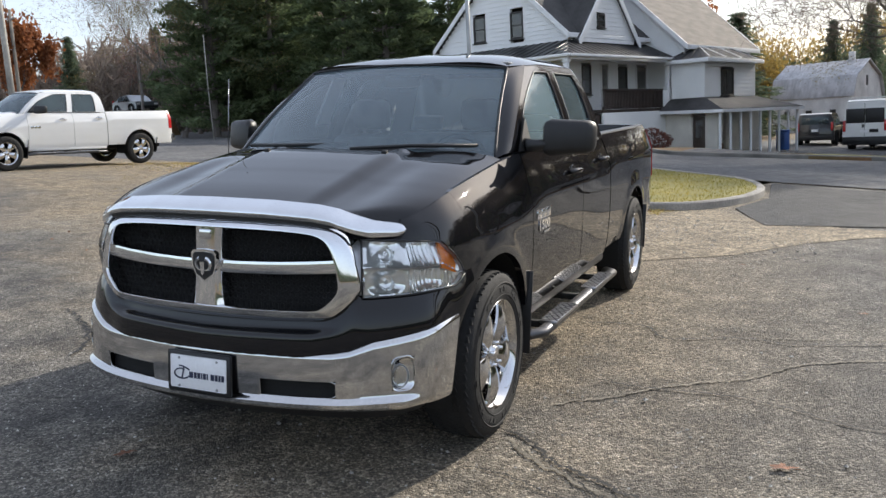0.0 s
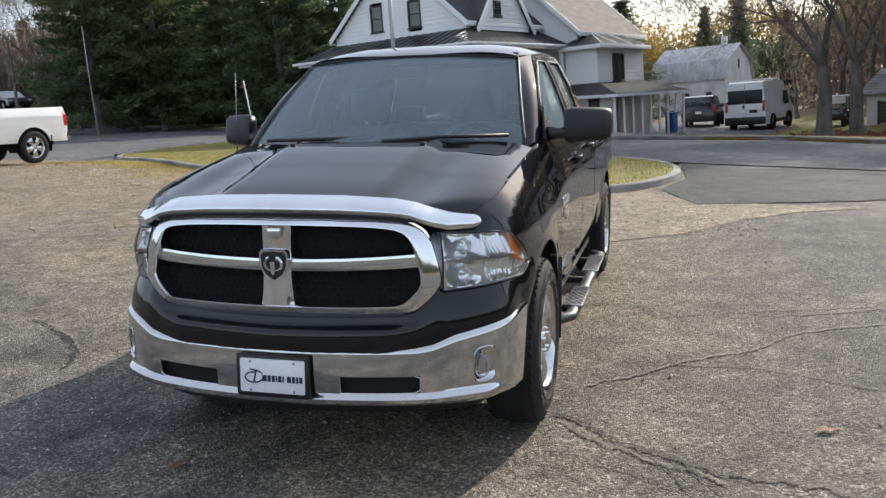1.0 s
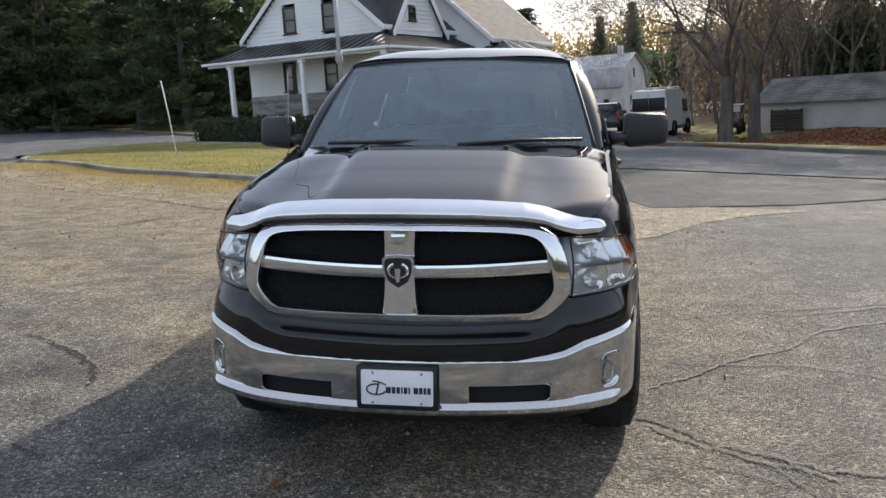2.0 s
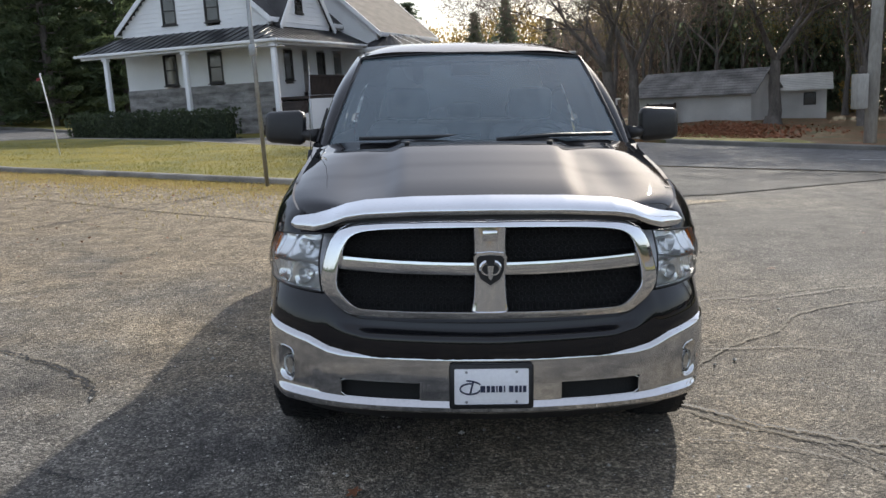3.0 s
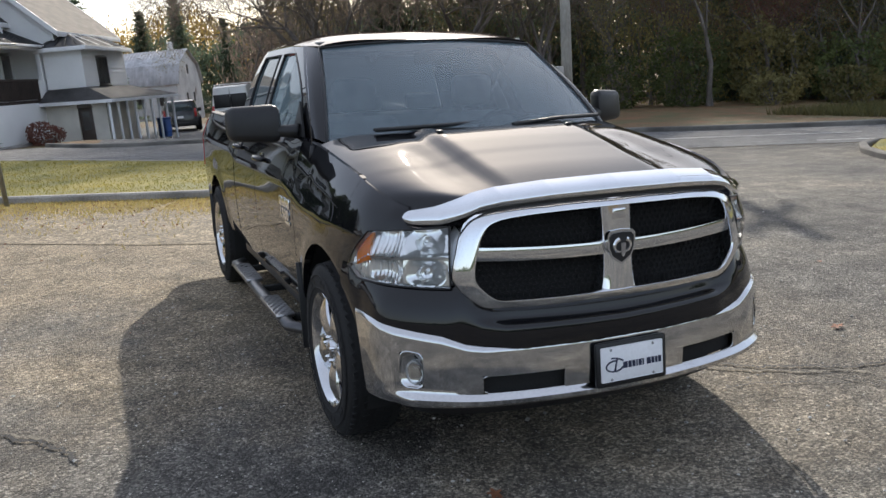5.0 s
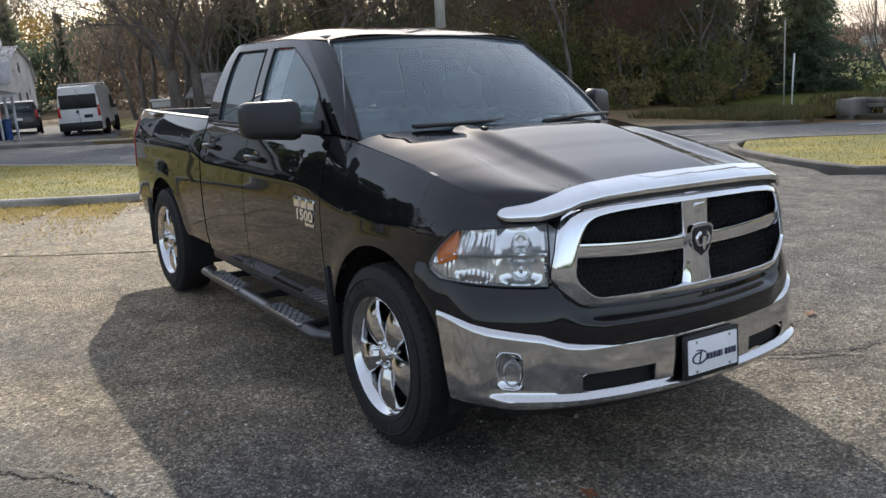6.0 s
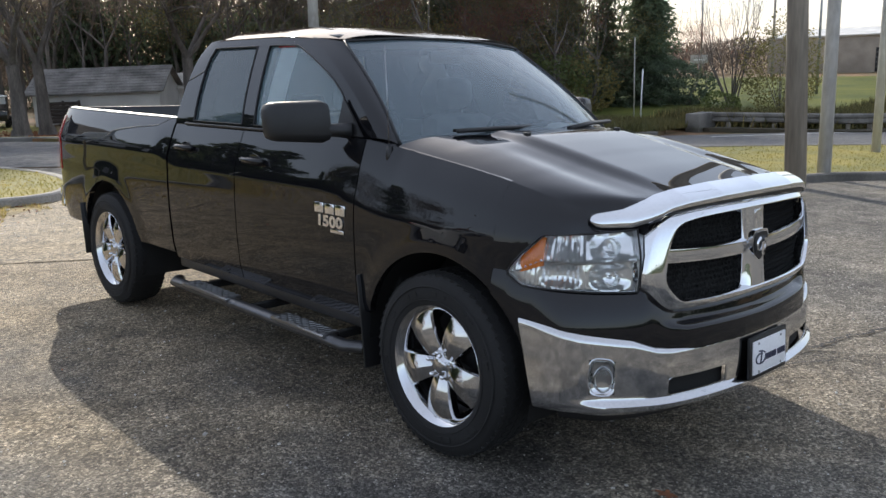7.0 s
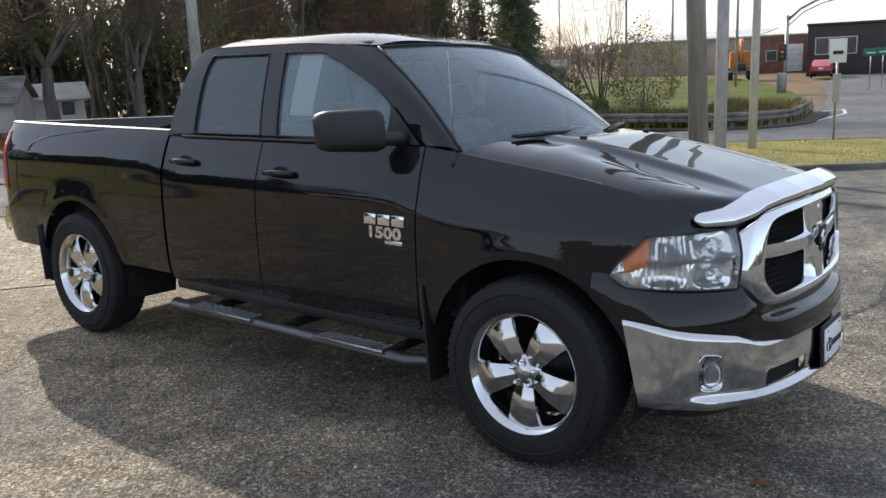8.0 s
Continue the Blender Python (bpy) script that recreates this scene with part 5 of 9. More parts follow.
# ---- materials of the place ----
def asphalt_mat(name, dark, light, patch, speck=0.5, stone=85.0, dirt=None):
    """Worn asphalt: stones that show, dusty patches, fine cracks in the tone."""
    m = bpy.data.materials.new(name)
    m.use_nodes = True
    nt = m.node_tree
    b = nt.nodes["Principled BSDF"]
    tc = nt.nodes.new("ShaderNodeTexCoord")

    def noise_at(scale, detail, rough=0.6):
        n = nt.nodes.new("ShaderNodeTexNoise")
        n.inputs["Scale"].default_value, n.inputs["Detail"].default_value, n.inputs["Roughness"].default_value = scale, detail, rough
        nt.links.new(tc.outputs["Object"], n.inputs["Vector"])
        return n.outputs[0]

    def rng(src, a, c, d, e):
        r = nt.nodes.new("ShaderNodeMapRange")
        for i, v in zip((1, 2, 3, 4), (a, c, d, e)):
            r.inputs[i].default_value = v
        nt.links.new(src, r.inputs[0])
        return r.outputs[0]
    big, mid, fine = noise_at(0.3, 6, 0.62), noise_at(1.1, 9, 0.74), noise_at(28, 4)
    vor = nt.nodes.new("ShaderNodeTexVoronoi")
    vor.inputs["Scale"].default_value = stone
    nt.links.new(tc.outputs["Object"], vor.inputs["Vector"])
    mix = nt.nodes.new("ShaderNodeMix")
    mix.data_type = "RGBA"
    mix.inputs[6].default_value, mix.inputs[7].default_value = (*dark, 1), (*light, 1)
    nt.links.new(rng(mid, 0.36, 0.66, 0, 1), mix.inputs[0])
    mix2 = nt.nodes.new("ShaderNodeMix")
    mix2.data_type = "RGBA"
    mix2.inputs[7].default_value = (*patch, 1)
    nt.links.new(mix.outputs[2], mix2.inputs[6])
    nt.links.new(rng(big, 0.48, 0.68, 0, 0.75), mix2.inputs[0])
    base = mix2.outputs[2]
    if dirt:
        # blown sand and soil that lies towards the island, with a ragged edge
        dot, xyz, m3 = (nt.nodes.new("ShaderNode" + k) for k in ("VectorMath", "SeparateXYZ", "Mix"))
        dot.operation = "DOT_PRODUCT"
        dot.inputs[1].default_value = (0.66, 1.0, 0.0)
        nt.links.new(tc.outputs["Object"], dot.inputs[0])
        nt.links.new(tc.outputs["Object"], xyz.inputs[0])
        ragged, s1, s2 = noise_at(0.5, 8, 0.68), nt.nodes.new("ShaderNodeMath"), nt.nodes.new("ShaderNodeMath")
        s1.operation, s2.operation = "ADD", "MULTIPLY"
        nt.links.new(rng(dot.outputs["Value"], -4.0, 5.5, -0.75, 0.75), s1.inputs[0])
        nt.links.new(rng(ragged, 0.25, 0.75, -0.1, 1.0), s1.inputs[1])
        nt.links.new(rng(s1.outputs[0], 0.15, 0.75, 0.0, 0.92), s2.inputs[0])
        nt.links.new(rng(xyz.outputs[0], 0.6, 3.0, 1.0, 0.0), s2.inputs[1])
        m3.data_type = "RGBA"
        nt.links.new(s2.outputs[0], m3.inputs[0])
        nt.links.new(base, m3.inputs[6])
        m3.inputs[7].default_value = (*dirt, 1)
        base = m3.outputs[2]
    sep = nt.nodes.new("ShaderNodeSeparateColor")
    nt.links.new(vor.outputs["Color"], sep.inputs[0])
    stones = rng(sep.outputs[0], 0.40, 1.0, 0.66, 1.0 + 1.4 * speck)
    blotch = noise_at(3.6, 6, 0.68)
    grain = rng(fine, 0.3, 0.7, 0.86, 1.14)
    mul = nt.nodes.new("ShaderNodeMath")
    mul.operation = "MULTIPLY"
    nt.links.new(stones, mul.inputs[0])
    nt.links.new(grain, mul.inputs[1])
    mul2 = nt.nodes.new("ShaderNodeMath")
    mul2.operation = "MULTIPLY"
    nt.links.new(mul.outputs[0], mul2.inputs[0])
    nt.links.new(rng(blotch, 0.32, 0.68, 0.62, 1.38), mul2.inputs[1])
    coarse, tone, mul3 = nt.nodes.new("ShaderNodeTexVoronoi"), nt.nodes.new("ShaderNodeSeparateColor"), nt.nodes.new("ShaderNodeMath")
    coarse.inputs["Scale"].default_value = stone * 0.6
    nt.links.new(tc.outputs["Object"], coarse.inputs["Vector"])
    nt.links.new(coarse.outputs["Color"], tone.inputs[0])
    pit = nt.nodes.new("ShaderNodeValToRGB")
    pit.color_ramp.elements[0].position, pit.color_ramp.elements[0].color = 0.0, (1 - 0.55 * min(1, speck), ) * 3 + (1,)
    pit.color_ramp.elements[1].position, pit.color_ramp.elements[1].color = 1.0, (1 + 0.9 * speck, ) * 3 + (1,)
    for at, value in ((0.16, 1 - 0.45 * min(1, speck)), (0.26, 1.0), (0.82, 1.0), (0.90, 1 + 0.6 * speck)):
        stop = pit.color_ramp.elements.new(at)
        stop.color = (value, value, value, 1)
    nt.links.new(tone.outputs[0], pit.inputs[0])
    mul3.operation = "MULTIPLY"
    nt.links.new(mul2.outputs[0], mul3.inputs[0])
    nt.links.new(pit.outputs[0], mul3.inputs[1])
    vm = nt.nodes.new("ShaderNodeVectorMath")
    vm.operation = "SCALE"
    nt.links.new(base, vm.inputs[0])
    nt.links.new(mul3.outputs[0], vm.inputs["Scale"])
    nt.links.new(vm.outputs[0], b.inputs["Base Color"])
    nt.links.new(rng(mid, 0.3, 0.7, 0.72, 0.95), b.inputs["Roughness"])
    b.inputs["Specular IOR Level"].default_value = 0.35
    add = nt.nodes.new("ShaderNodeMath")
    add.operation = "ADD"
    nt.links.new(rng(vor.outputs["Distance"], 0, 0.7, 0.8, 0), add.inputs[0])
    nt.links.new(rng(fine, 0.3, 0.7, 0, 0.12), add.inputs[1])
    bp = nt.nodes.new("ShaderNodeBump")
    bp.inputs["Strength"].default_value, bp.inputs["Distance"].default_value = 0.9, 0.010
    nt.links.new(add.outputs[0], bp.inputs["Height"])
    nt.links.new(bp.outputs[0], b.inputs["Normal"])
    return m


ASPHALT = asphalt_mat("worn_asphalt", (0.050, 0.047, 0.043), (0.175, 0.162, 0.141), (0.225, 0.200, 0.158), 0.75, 100, (0.245, 0.195, 0.130))
ROAD = asphalt_mat("road_asphalt", (0.105, 0.105, 0.108), (0.16, 0.158, 0.156), (0.20, 0.196, 0.188), 0.3, 60)
FRESH = asphalt_mat("newer_asphalt", (0.045, 0.046, 0.048), (0.075, 0.075, 0.076), (0.085, 0.084, 0.082), 0.25, 80)
DIRT = asphalt_mat("gravel_and_dirt", (0.18, 0.14, 0.09), (0.30, 0.245, 0.17), (0.25, 0.20, 0.13), 0.6, 45)
TURF = mat("dry_turf", (0.26, 0.212, 0.042), 0.95, 0, 0.35, 0.8, 30, 0.25, tint=(0.125, 0.125, 0.024), dist=0.03)
TURF_LEAFY = mat("leafy_ground", (0.21, 0.10, 0.048), 0.95, 0, 0.4, 0.9, 25, 0.9, tint=(0.085, 0.085, 0.028), dist=0.03)
GRASS_BLADE = foliage("grass_blades", (0.32, 0.245, 0.045), (0.15, 0.15, 0.025), 0.35, 0.40, 0.5, 0.7)
STRAW_TURF = mat("straw_turf", (0.30, 0.22, 0.075), 0.95, 0, 0.4, 2.2, 35, 0.9, tint=(0.17, 0.125, 0.05), dist=0.03)
FIELD = mat("green_field", (0.125, 0.13, 0.03), 0.95, 0, 0.4, 0.25, 20, 0.3, tint=(0.06, 0.08, 0.02), dist=0.04, spec=0.1)
WEED = foliage("olive_weeds", (0.17, 0.145, 0.055), (0.08, 0.085, 0.03), 0.35, 0.4, 0.5, 0.6)
STRAW = foliage("dry_grass_blades", (0.46, 0.36, 0.15), (0.32, 0.26, 0.09), 0.3, 0.35, 0.5, 0.8)
CONCRETE = mat("kerb_concrete", (0.30, 0.28, 0.25), 0.9, 0, 0.28, 1.2, 40, 0.5)
KERB_DARK = mat("stained_kerb", (0.15, 0.14, 0.125), 0.9, 0, 0.3, 1.2, 40, 0.5)
TAR = mat("crack_filler", (0.010, 0.010, 0.010), 0.7, 0, 0.3, 4, 60, 0.3)
LINE = mat("road_paint", (0.55, 0.55, 0.53), 0.8, 0, 0.25, 2, 40, 0.2)
PEBBLE = mat("pebbles", (0.45, 0.43, 0.39), 0.85, 0, 0.3, 30, 200, 0.3, island=0.5)
LEAF_RUST = mat("fallen_leaf", (0.26, 0.10, 0.045), 0.7, 0, 0.3, 20, 120, 0.4)

# ---- ground ----
sheet("ground", [(-1500, -1500), (1500, -1500), (1500, 1500), (-1500, 1500)], -0.10, TURF_LEAFY, "leaf-strewn grassy ground that reaches to the woods", "structure", "ground")
sheet("pavement", [(-45, -60), (60, -60), (45, -26), (24.0, -9), (14.5, 0.6), (9.2, 4.2), (13.5, 9.0), (6.0, 13.0), (1.9, 15.6), (0.3, 9.5), (-4, 11.7), (-10.5, 15.2), (-15, 19), (-60, 32)], 0.0, ASPHALT, "worn, cracked asphalt of the car lot", "structure", "pavement")
ISLAND = [(-14.4, 18.2), (-10.5, 15.2), (-8.1, 14.0), (-3.4, 11.4), (-1.9, 10.6), (-0.6, 9.9), (0.2, 9.6), (0.85, 9.85), (1.45, 10.9), (1.75, 12.2), (1.7, 13.7), (1.2, 15.3), (-0.4, 17.2), (-3.0, 20.4), (-6.4, 23.4), (-10, 26.6), (-14, 28.8), (-16.3, 28.2), (-16.8, 23.5), (-15.8, 20)]
sheet("road", [(-140, 135), (-62, 78), (-27, 46.5), (-16, 35.5), (-8, 29.2), (-3.4, 29.6), (-1, 26.6), (5, 24.4), (8.3, 20.4), (12, 16.8), (16.4, 13.6), (20, 11.9), (27, 8.3), (36, 7.6), (47, 9.2), (62, 13), (100, 19), (100, 6), (60, -4), (40, -16), (24, 0.5), (18.4, 5.8), (15, 8.4), (13, 9.3), (6, 13.2), (1.9, 15.8), (-0.4, 18), (-6.4, 24), (-14, 29.4), (-17, 29), (-17.6, 22), (-15, 18.6), (-60, 31), (-140, 60)], 0.008, ROAD, "grey asphalt road with faint tyre tracks", "structure", "road")
sheet("road_patch", [(2.0, 8.2), (4.2, 8.6), (8.6, 10.8), (6.5, 12.4), (3.2, 14.2), (1.9, 15.2), (1.95, 12.0), (1.5, 10.2)], 0.014, FRESH, "darker patch of newer asphalt", "structure", "road")
sheet("gravel_verge", [(4.2, 7.9), (3.2, 7.4), (2.5, 6.7), (1.8, 5.6), (0.9, 4.9), (-0.2, 5.1), (-1.4, 5.8), (-2.8, 6.9), (-4.4, 7.9), (-6.2, 9.2), (-9, 11.0), (-12, 13.2), (-16, 16.5), (-16, 19.2), (-10.5, 15.3), (-3.4, 11.5), (0.2, 9.7), (1.3, 9.8), (2.0, 8.6)], 0.007, DIRT, "strip of pale gravel and dirt beside the island", "structure", "verge")
sheet("grass_island", ISLAND, 0.115, TURF, "grassy island of yellowing turf within a kerb", "structure", "lawn", 0.25)
foot = spline(ISLAND[1:8], 120)
sheet("dry_grass_verge", [tuple(p) for p in foot] + [(x - 0.46 * w, y - 0.88 * w) for (x, y), w in [(p, 1.15 + 0.7 * noise.noise((p[0] * 0.9, p[1] * 0.9, 3.0)) + 0.5 * noise.noise((p[0] * 4, p[1] * 4, 5.0))) for p in foot[::-1]]], 0.012, STRAW_TURF, "ragged strip of dry straw-coloured grass at the kerb's foot", "structure", "verge")
kerb("island_kerb", ISLAND, 0.16, 0.13, CONCRETE, "weathered concrete kerb round the grass island", True)
LAWN = [(9.7, 4.0), (11.4, 3.1), (12.9, 1.9), (14.6, 0.5), (19, -3.3), (27, -10), (45, -24), (52, -24), (40, -14.5), (24.2, 0.2), (18.2, 5.6), (15.2, 7.9), (13.2, 8.7), (11.2, 7.3)]
sheet("grass_strip", LAWN, 0.10, TURF, "green and yellow lawn strip between lot and road", "structure", "lawn", 0.25)
kerb("lawn_kerb", LAWN, 0.16, 0.12, KERB_DARK, "low stained concrete kerb round the lawn strip", True)
FAR_EDGE = [(-3.2, 29.9), (-1, 26.7), (5, 24.5), (8.3, 20.5), (12, 16.9), (16.4, 13.7), (20, 12.0)]
kerb("far_kerb", FAR_EDGE, 0.18, 0.14, KERB_DARK, "dark stained kerb along the far side of the road")
sheet("far_lawn", FAR_EDGE + [(23, 13.5), (27, 22), (40, 45), (40, 75), (-2, 75), (-3, 40), (0.5, 36)], 0.10, TURF_LEAFY, "lawn with orange fallen leaves across the road", "structure", "lawn", 0.2)
sheet("driveway", [(-1.5, 27.6), (1.6, 26.2), (4.6, 32), (7.8, 44), (8.4, 58), (1.0, 58), (-1.0, 38)], 0.112, ROAD, "asphalt drive beside the house", "structure", "driveway")
sheet("yard_lawn", [(2.6, 25.9), (5.1, 24.9), (8.5, 20.9), (10.5, 19.0), (11.5, 24), (12.2, 31), (11.2, 38), (11.6, 47), (14, 60), (9.2, 60), (8.3, 44), (5.2, 32)], 0.118, TURF, "green and yellow lawn beside the drive", "structure", "lawn", 0.25)
sheet("back_lawn", [(-140, 140), (-62, 79.5), (-27, 47.3), (-16.3, 36.2), (-9, 31), (-9, 60), (-60, 110)], 0.10, TURF, "strip of lawn below the pines", "structure", "lawn", 0.2)
kerb("back_kerb", [(-90, 99), (-62, 79), (-27, 46.9), (-16.2, 35.9), (-9, 30.2)], 0.18, 0.14, KERB_DARK, "dark kerb along the lawn below the pines")
sheet("field", [(24, 13), (30, 9.8), (40, 9.6), (50, 11.5), (62, 16), (82, 26), (82, 60), (50, 42), (32, 24)], 0.05, FIELD, "open green field behind the guardrail", "structure", "lawn")


def crack(pts, w, seed, filler=None):
    """A crack along points of the plan: a thin ragged band of dark filler."""
    rnd = random.Random(seed)
    P = spline(pts, max(40, len(pts) * 34))
    bm = bmesh.new()
    prev, j = None, 0.0
    for i, (x, y) in enumerate(P):
        d = P[min(i + 1, len(P) - 1)] - P[max(i - 1, 0)]
        d = d / max(1e-9, np.linalg.norm(d))
        j += rnd.uniform(-0.55, 0.55) * w - 0.25 * j
        ww = w * rnd.uniform(0.22, 0.62) * min(1, i / 4, (len(P) - 1 - i) / 4)
        x, y = x - d[1] * j, y + d[0] * j
        z = level(x, y) + 0.0105
        a, b = bm.verts.new((x - d[1] * ww, y + d[0] * ww, z)), bm.verts.new((x + d[1] * ww, y - d[0] * ww, z))
        if prev:
            bm.faces.new((prev[0], prev[1], b, a))
        prev = (a, b)
    bmesh.ops.remove_doubles(bm, verts=bm.verts, dist=0.0005)
    return tagged(part("asphalt_crack", bm, filler or TAR), "pale sand-filled seam in the asphalt" if filler else "dark ragged crack in the asphalt", "crack", "cracks in the lot", "structure")


for k, (pts, w) in enumerate([([(1.05, -0.02), (1.22, -0.10), (1.28, -0.21), (1.43, -0.31), (1.66, -0.44), (1.86, -0.56), (2.13, -0.59), (2.5, -0.70), (3.0, -0.8)], 0.026), ([(1.47, -0.39), (1.62, -0.55), (1.72, -0.75), (1.78, -1.0)], 0.010),
                              ([(-3.2, 1.2), (-2.82, 0.98), (-2.44, 0.71), (-2.2, 0.41), (-2.1, 0.18)], 0.024), ([(-6.2, 6.4), (-5.37, 7.39), (-4.73, 8.08), (-4.14, 9.11), (-3.43, 9.81)], 0.02),
                              ([(0.91, 2.22), (1.37, 2.28), (1.60, 1.99), (2.1, 2.17), (2.4, 2.12), (2.78, 2.25), (3.27, 2.44), (4.2, 2.5)], 0.018), ([(1.3, 0.95), (1.52, 0.90), (1.91, 0.91), (2.22, 0.89), (2.64, 0.68), (2.82, 0.64), (3.4, 0.5)], 0.014), ([(1.01, -0.48), (1.23, -0.51), (1.51, -0.64), (1.67, -0.74)], 0.012), ([(5.0, 4.64), (5.4, 4.3), (5.72, 4.12), (6.4, 4.0)], 0.016), ([(-2.01, -0.64), (-1.81, -0.76), (-1.74, -0.80)], 0.016),
                              ([(-2.2, 4.8), (-1.5, 5.9), (-0.54, 5.6), (0.2, 6.3), (0.66, 6.49)], 0.014), ([(1.9, 15.3), (3.6, 14.1), (6.1, 12.7), (7.7, 11.3), (9.0, 10.4), (12, 9.4)], 0.03), ([(2.4, 3.4), (3.1, 4.1), (4.2, 4.3), (5.5, 5.2)], 0.006),
                              ([(-2.4, -0.4), (-2.9, 0.0), (-3.6, 0.2)], 0.010), ([(3.0, -0.8), (3.7, -0.75), (4.6, -1.0)], 0.016), ([(1.7, -0.5), (1.95, -0.9), (2.3, -1.3), (2.5, -1.9)], 0.009), ([(2.2, 1.5), (2.8, 1.62), (3.6, 1.5), (4.6, 1.72)], 0.008), ([(1.3, 3.5), (2.0, 3.62), (2.9, 3.5)], 0.007), ([(-5.5, 3.0), (-4.4, 3.5), (-3.6, 3.6), (-2.6, 4.3)], 0.010), ([(-4.6, 1.2), (-3.9, 1.5), (-3.1, 1.35)], 0.008), ([(3.4, 7.3), (5.0, 7.7), (7.5, 7.9)], 0.012)]):
    crack(pts, w, k)
SAND = mat("sand_in_seams", (0.225, 0.20, 0.155), 0.95, 0, 0.35, 6, 90, 0.4)
for k, (pts, w) in enumerate([([(1.16, 0.42), (1.42, 0.64), (1.74, 0.97), (2.16, 1.29), (2.48, 1.69), (2.99, 1.96), (3.8, 2.2)], 0.022), ([(1.10, -0.10), (1.30, -0.30), (1.6, -0.50), (1.9, -0.66)], 0.020), ([(2.2, 2.22), (2.7, 2.36), (3.3, 2.55)], 0.016), ([(-2.9, 1.05), (-2.5, 0.80), (-2.2, 0.50)], 0.022)]):
    crack(pts, w, 40 + k, SAND).location.z = -0.0015
for k, (a, b, w) in enumerate([((13.0, 10.2), (19.5, 6.6), 0.06), ((9.5, 14.6), (15.5, 11.2), 0.06), ((20.5, 10.4), (29, 7.0), 0.06), ((29, 7.0), (37.0, 6.3), 0.07), ((37.0, 6.3), (39.5, 6.9), 0.07), ((39.5, 6.9), (37, 8.0), 0.07), ((37, 8.0), (30, 8.0), 0.06)]):
    d = (Vector(b) - Vector(a)).normalized()
    n = Vector((-d.y, d.x)) * w
    sheet("road_marking", [(a[0] + n.x, a[1] + n.y), (b[0] + n.x, b[1] + n.y), (b[0] - n.x, b[1] - n.y), (a[0] - n.x, a[1] - n.y)], 0.014, LINE, "worn white edge line painted on the road", "structure", "marking")


def inside(poly, x, y):
    c = False
    for (x0, y0), (x1, y1) in zip(poly, poly[1:] + poly[:1]):
        if (y0 > y) != (y1 > y) and x < (x1 - x0) * (y - y0) / (y1 - y0) + x0:
            c = not c
    return c


def blades(name, spots, h, lift, material, label, seed):
    """Blades of grass, each a bent three-cornered leaf; spots are places of the plan."""
    rng = np.random.default_rng(seed)
    V, F = [], []
    for x, y in spots:
        a, hh, lean = rng.uniform(0, 6.28), h * rng.uniform(0.5, 1.3), rng.uniform(0.1, 0.8)
        w = 0.004 + 0.10 * h * rng.uniform(0.5, 1)
        z = level(x, y) + lift
        c, s = math.cos(a), math.sin(a)
        i = len(V)
        V += [(x - s * w, y + c * w, z), (x + s * w, y - c * w, z), (x + c * hh * lean, y + s * hh * lean, z + hh)]
        F.append((i, i + 1, i + 2))
    ob = mesh(name, V, F, material, None, label, False)
    return tagged(ob, "", "grass", "", "stuff")


rng = np.random.default_rng(4)
spots = [(x, y) for x, y in zip(rng.uniform(-16, 1.8, 75000), rng.uniform(9.6, 26, 75000)) if inside(ISLAND, x, y) and rng.uniform() < 1.25 - (y - 9) / 18]
blades("island_grass", spots, 0.032, 0.115, GRASS_BLADE, "short yellow-green grass on the kerbed island", 1)
spots = []
for (x0, y0), (x1, y1) in zip(ISLAND[:8], ISLAND[1:9]):
    for _ in range(int(3600 * math.hypot(x1 - x0, y1 - y0))):
        t, o = rng.uniform(), rng.exponential(0.75)
        d = Vector((x1 - x0, y1 - y0)).normalized()
        spots.append((x0 + (x1 - x0) * t + d.y * (o + 0.08), y0 + (y1 - y0) * t - d.x * (o + 0.08)))
blades("verge_grass", [p for p in spots if p[0] < 0.5 and rng.uniform() < 0.5 + 0.5 * noise.noise((p[0] * 0.9, p[1] * 0.9, 0))], 0.045, 0.005, STRAW, "dry straw-coloured grass along the kerb's foot", 2)
spots = [(x, y) for x, y in zip(rng.uniform(9, 28, 52000), rng.uniform(-8, 9, 52000)) if inside(LAWN, x, y)]
blades("strip_grass", spots, 0.03, 0.10, GRASS_BLADE, "short green grass on the lawn strip", 3)


def pebbles(name, n, area, size, seed, material, label):
    rng = np.random.default_rng(seed)
    V, F = [], []
    base = [(1, 0, 0), (-1, 0, 0), (0, 1, 0), (0, -1, 0), (0, 0, 1), (0, 0, -1)]
    tri = [(0, 2, 4), (2, 1, 4), (1, 3, 4), (3, 0, 4), (2, 0, 5), (1, 2, 5), (3, 1, 5), (0, 3, 5)]
    for _ in range(n):
        x, y = area(rng)
        s = size * rng.lognormal(0, 0.5)
        k = len(V)
        z = level(x, y) + s * 0.3 + 0.006
        r = rng.uniform(0.6, 1.3, (6, 3))
        V += [(x + s * b[0] * q[0], y + s * b[1] * q[1], z + 0.6 * s * b[2] * q[2]) for b, q in zip(base, r)]
        F += [tuple(k + i for i in t) for t in tri]
    return tagged(mesh(name, V, F, material, None, label, False), "", "gravel", "", "stuff")


pebbles("loose_grit", 9000, lambda r: (r.normal(0.2, 3.0), r.normal(0.0, 2.8)), 0.0036, 5, PEBBLE, "loose pale grit scattered over the asphalt")
pebbles("verge_gravel", 4000, lambda r: ((lambda t: (t, -0.62 * t + 8.0 + r.normal(0, 1.0)))(r.uniform(-9, 2.6))), 0.006, 6, PEBBLE, "loose gravel on the dirt verge")


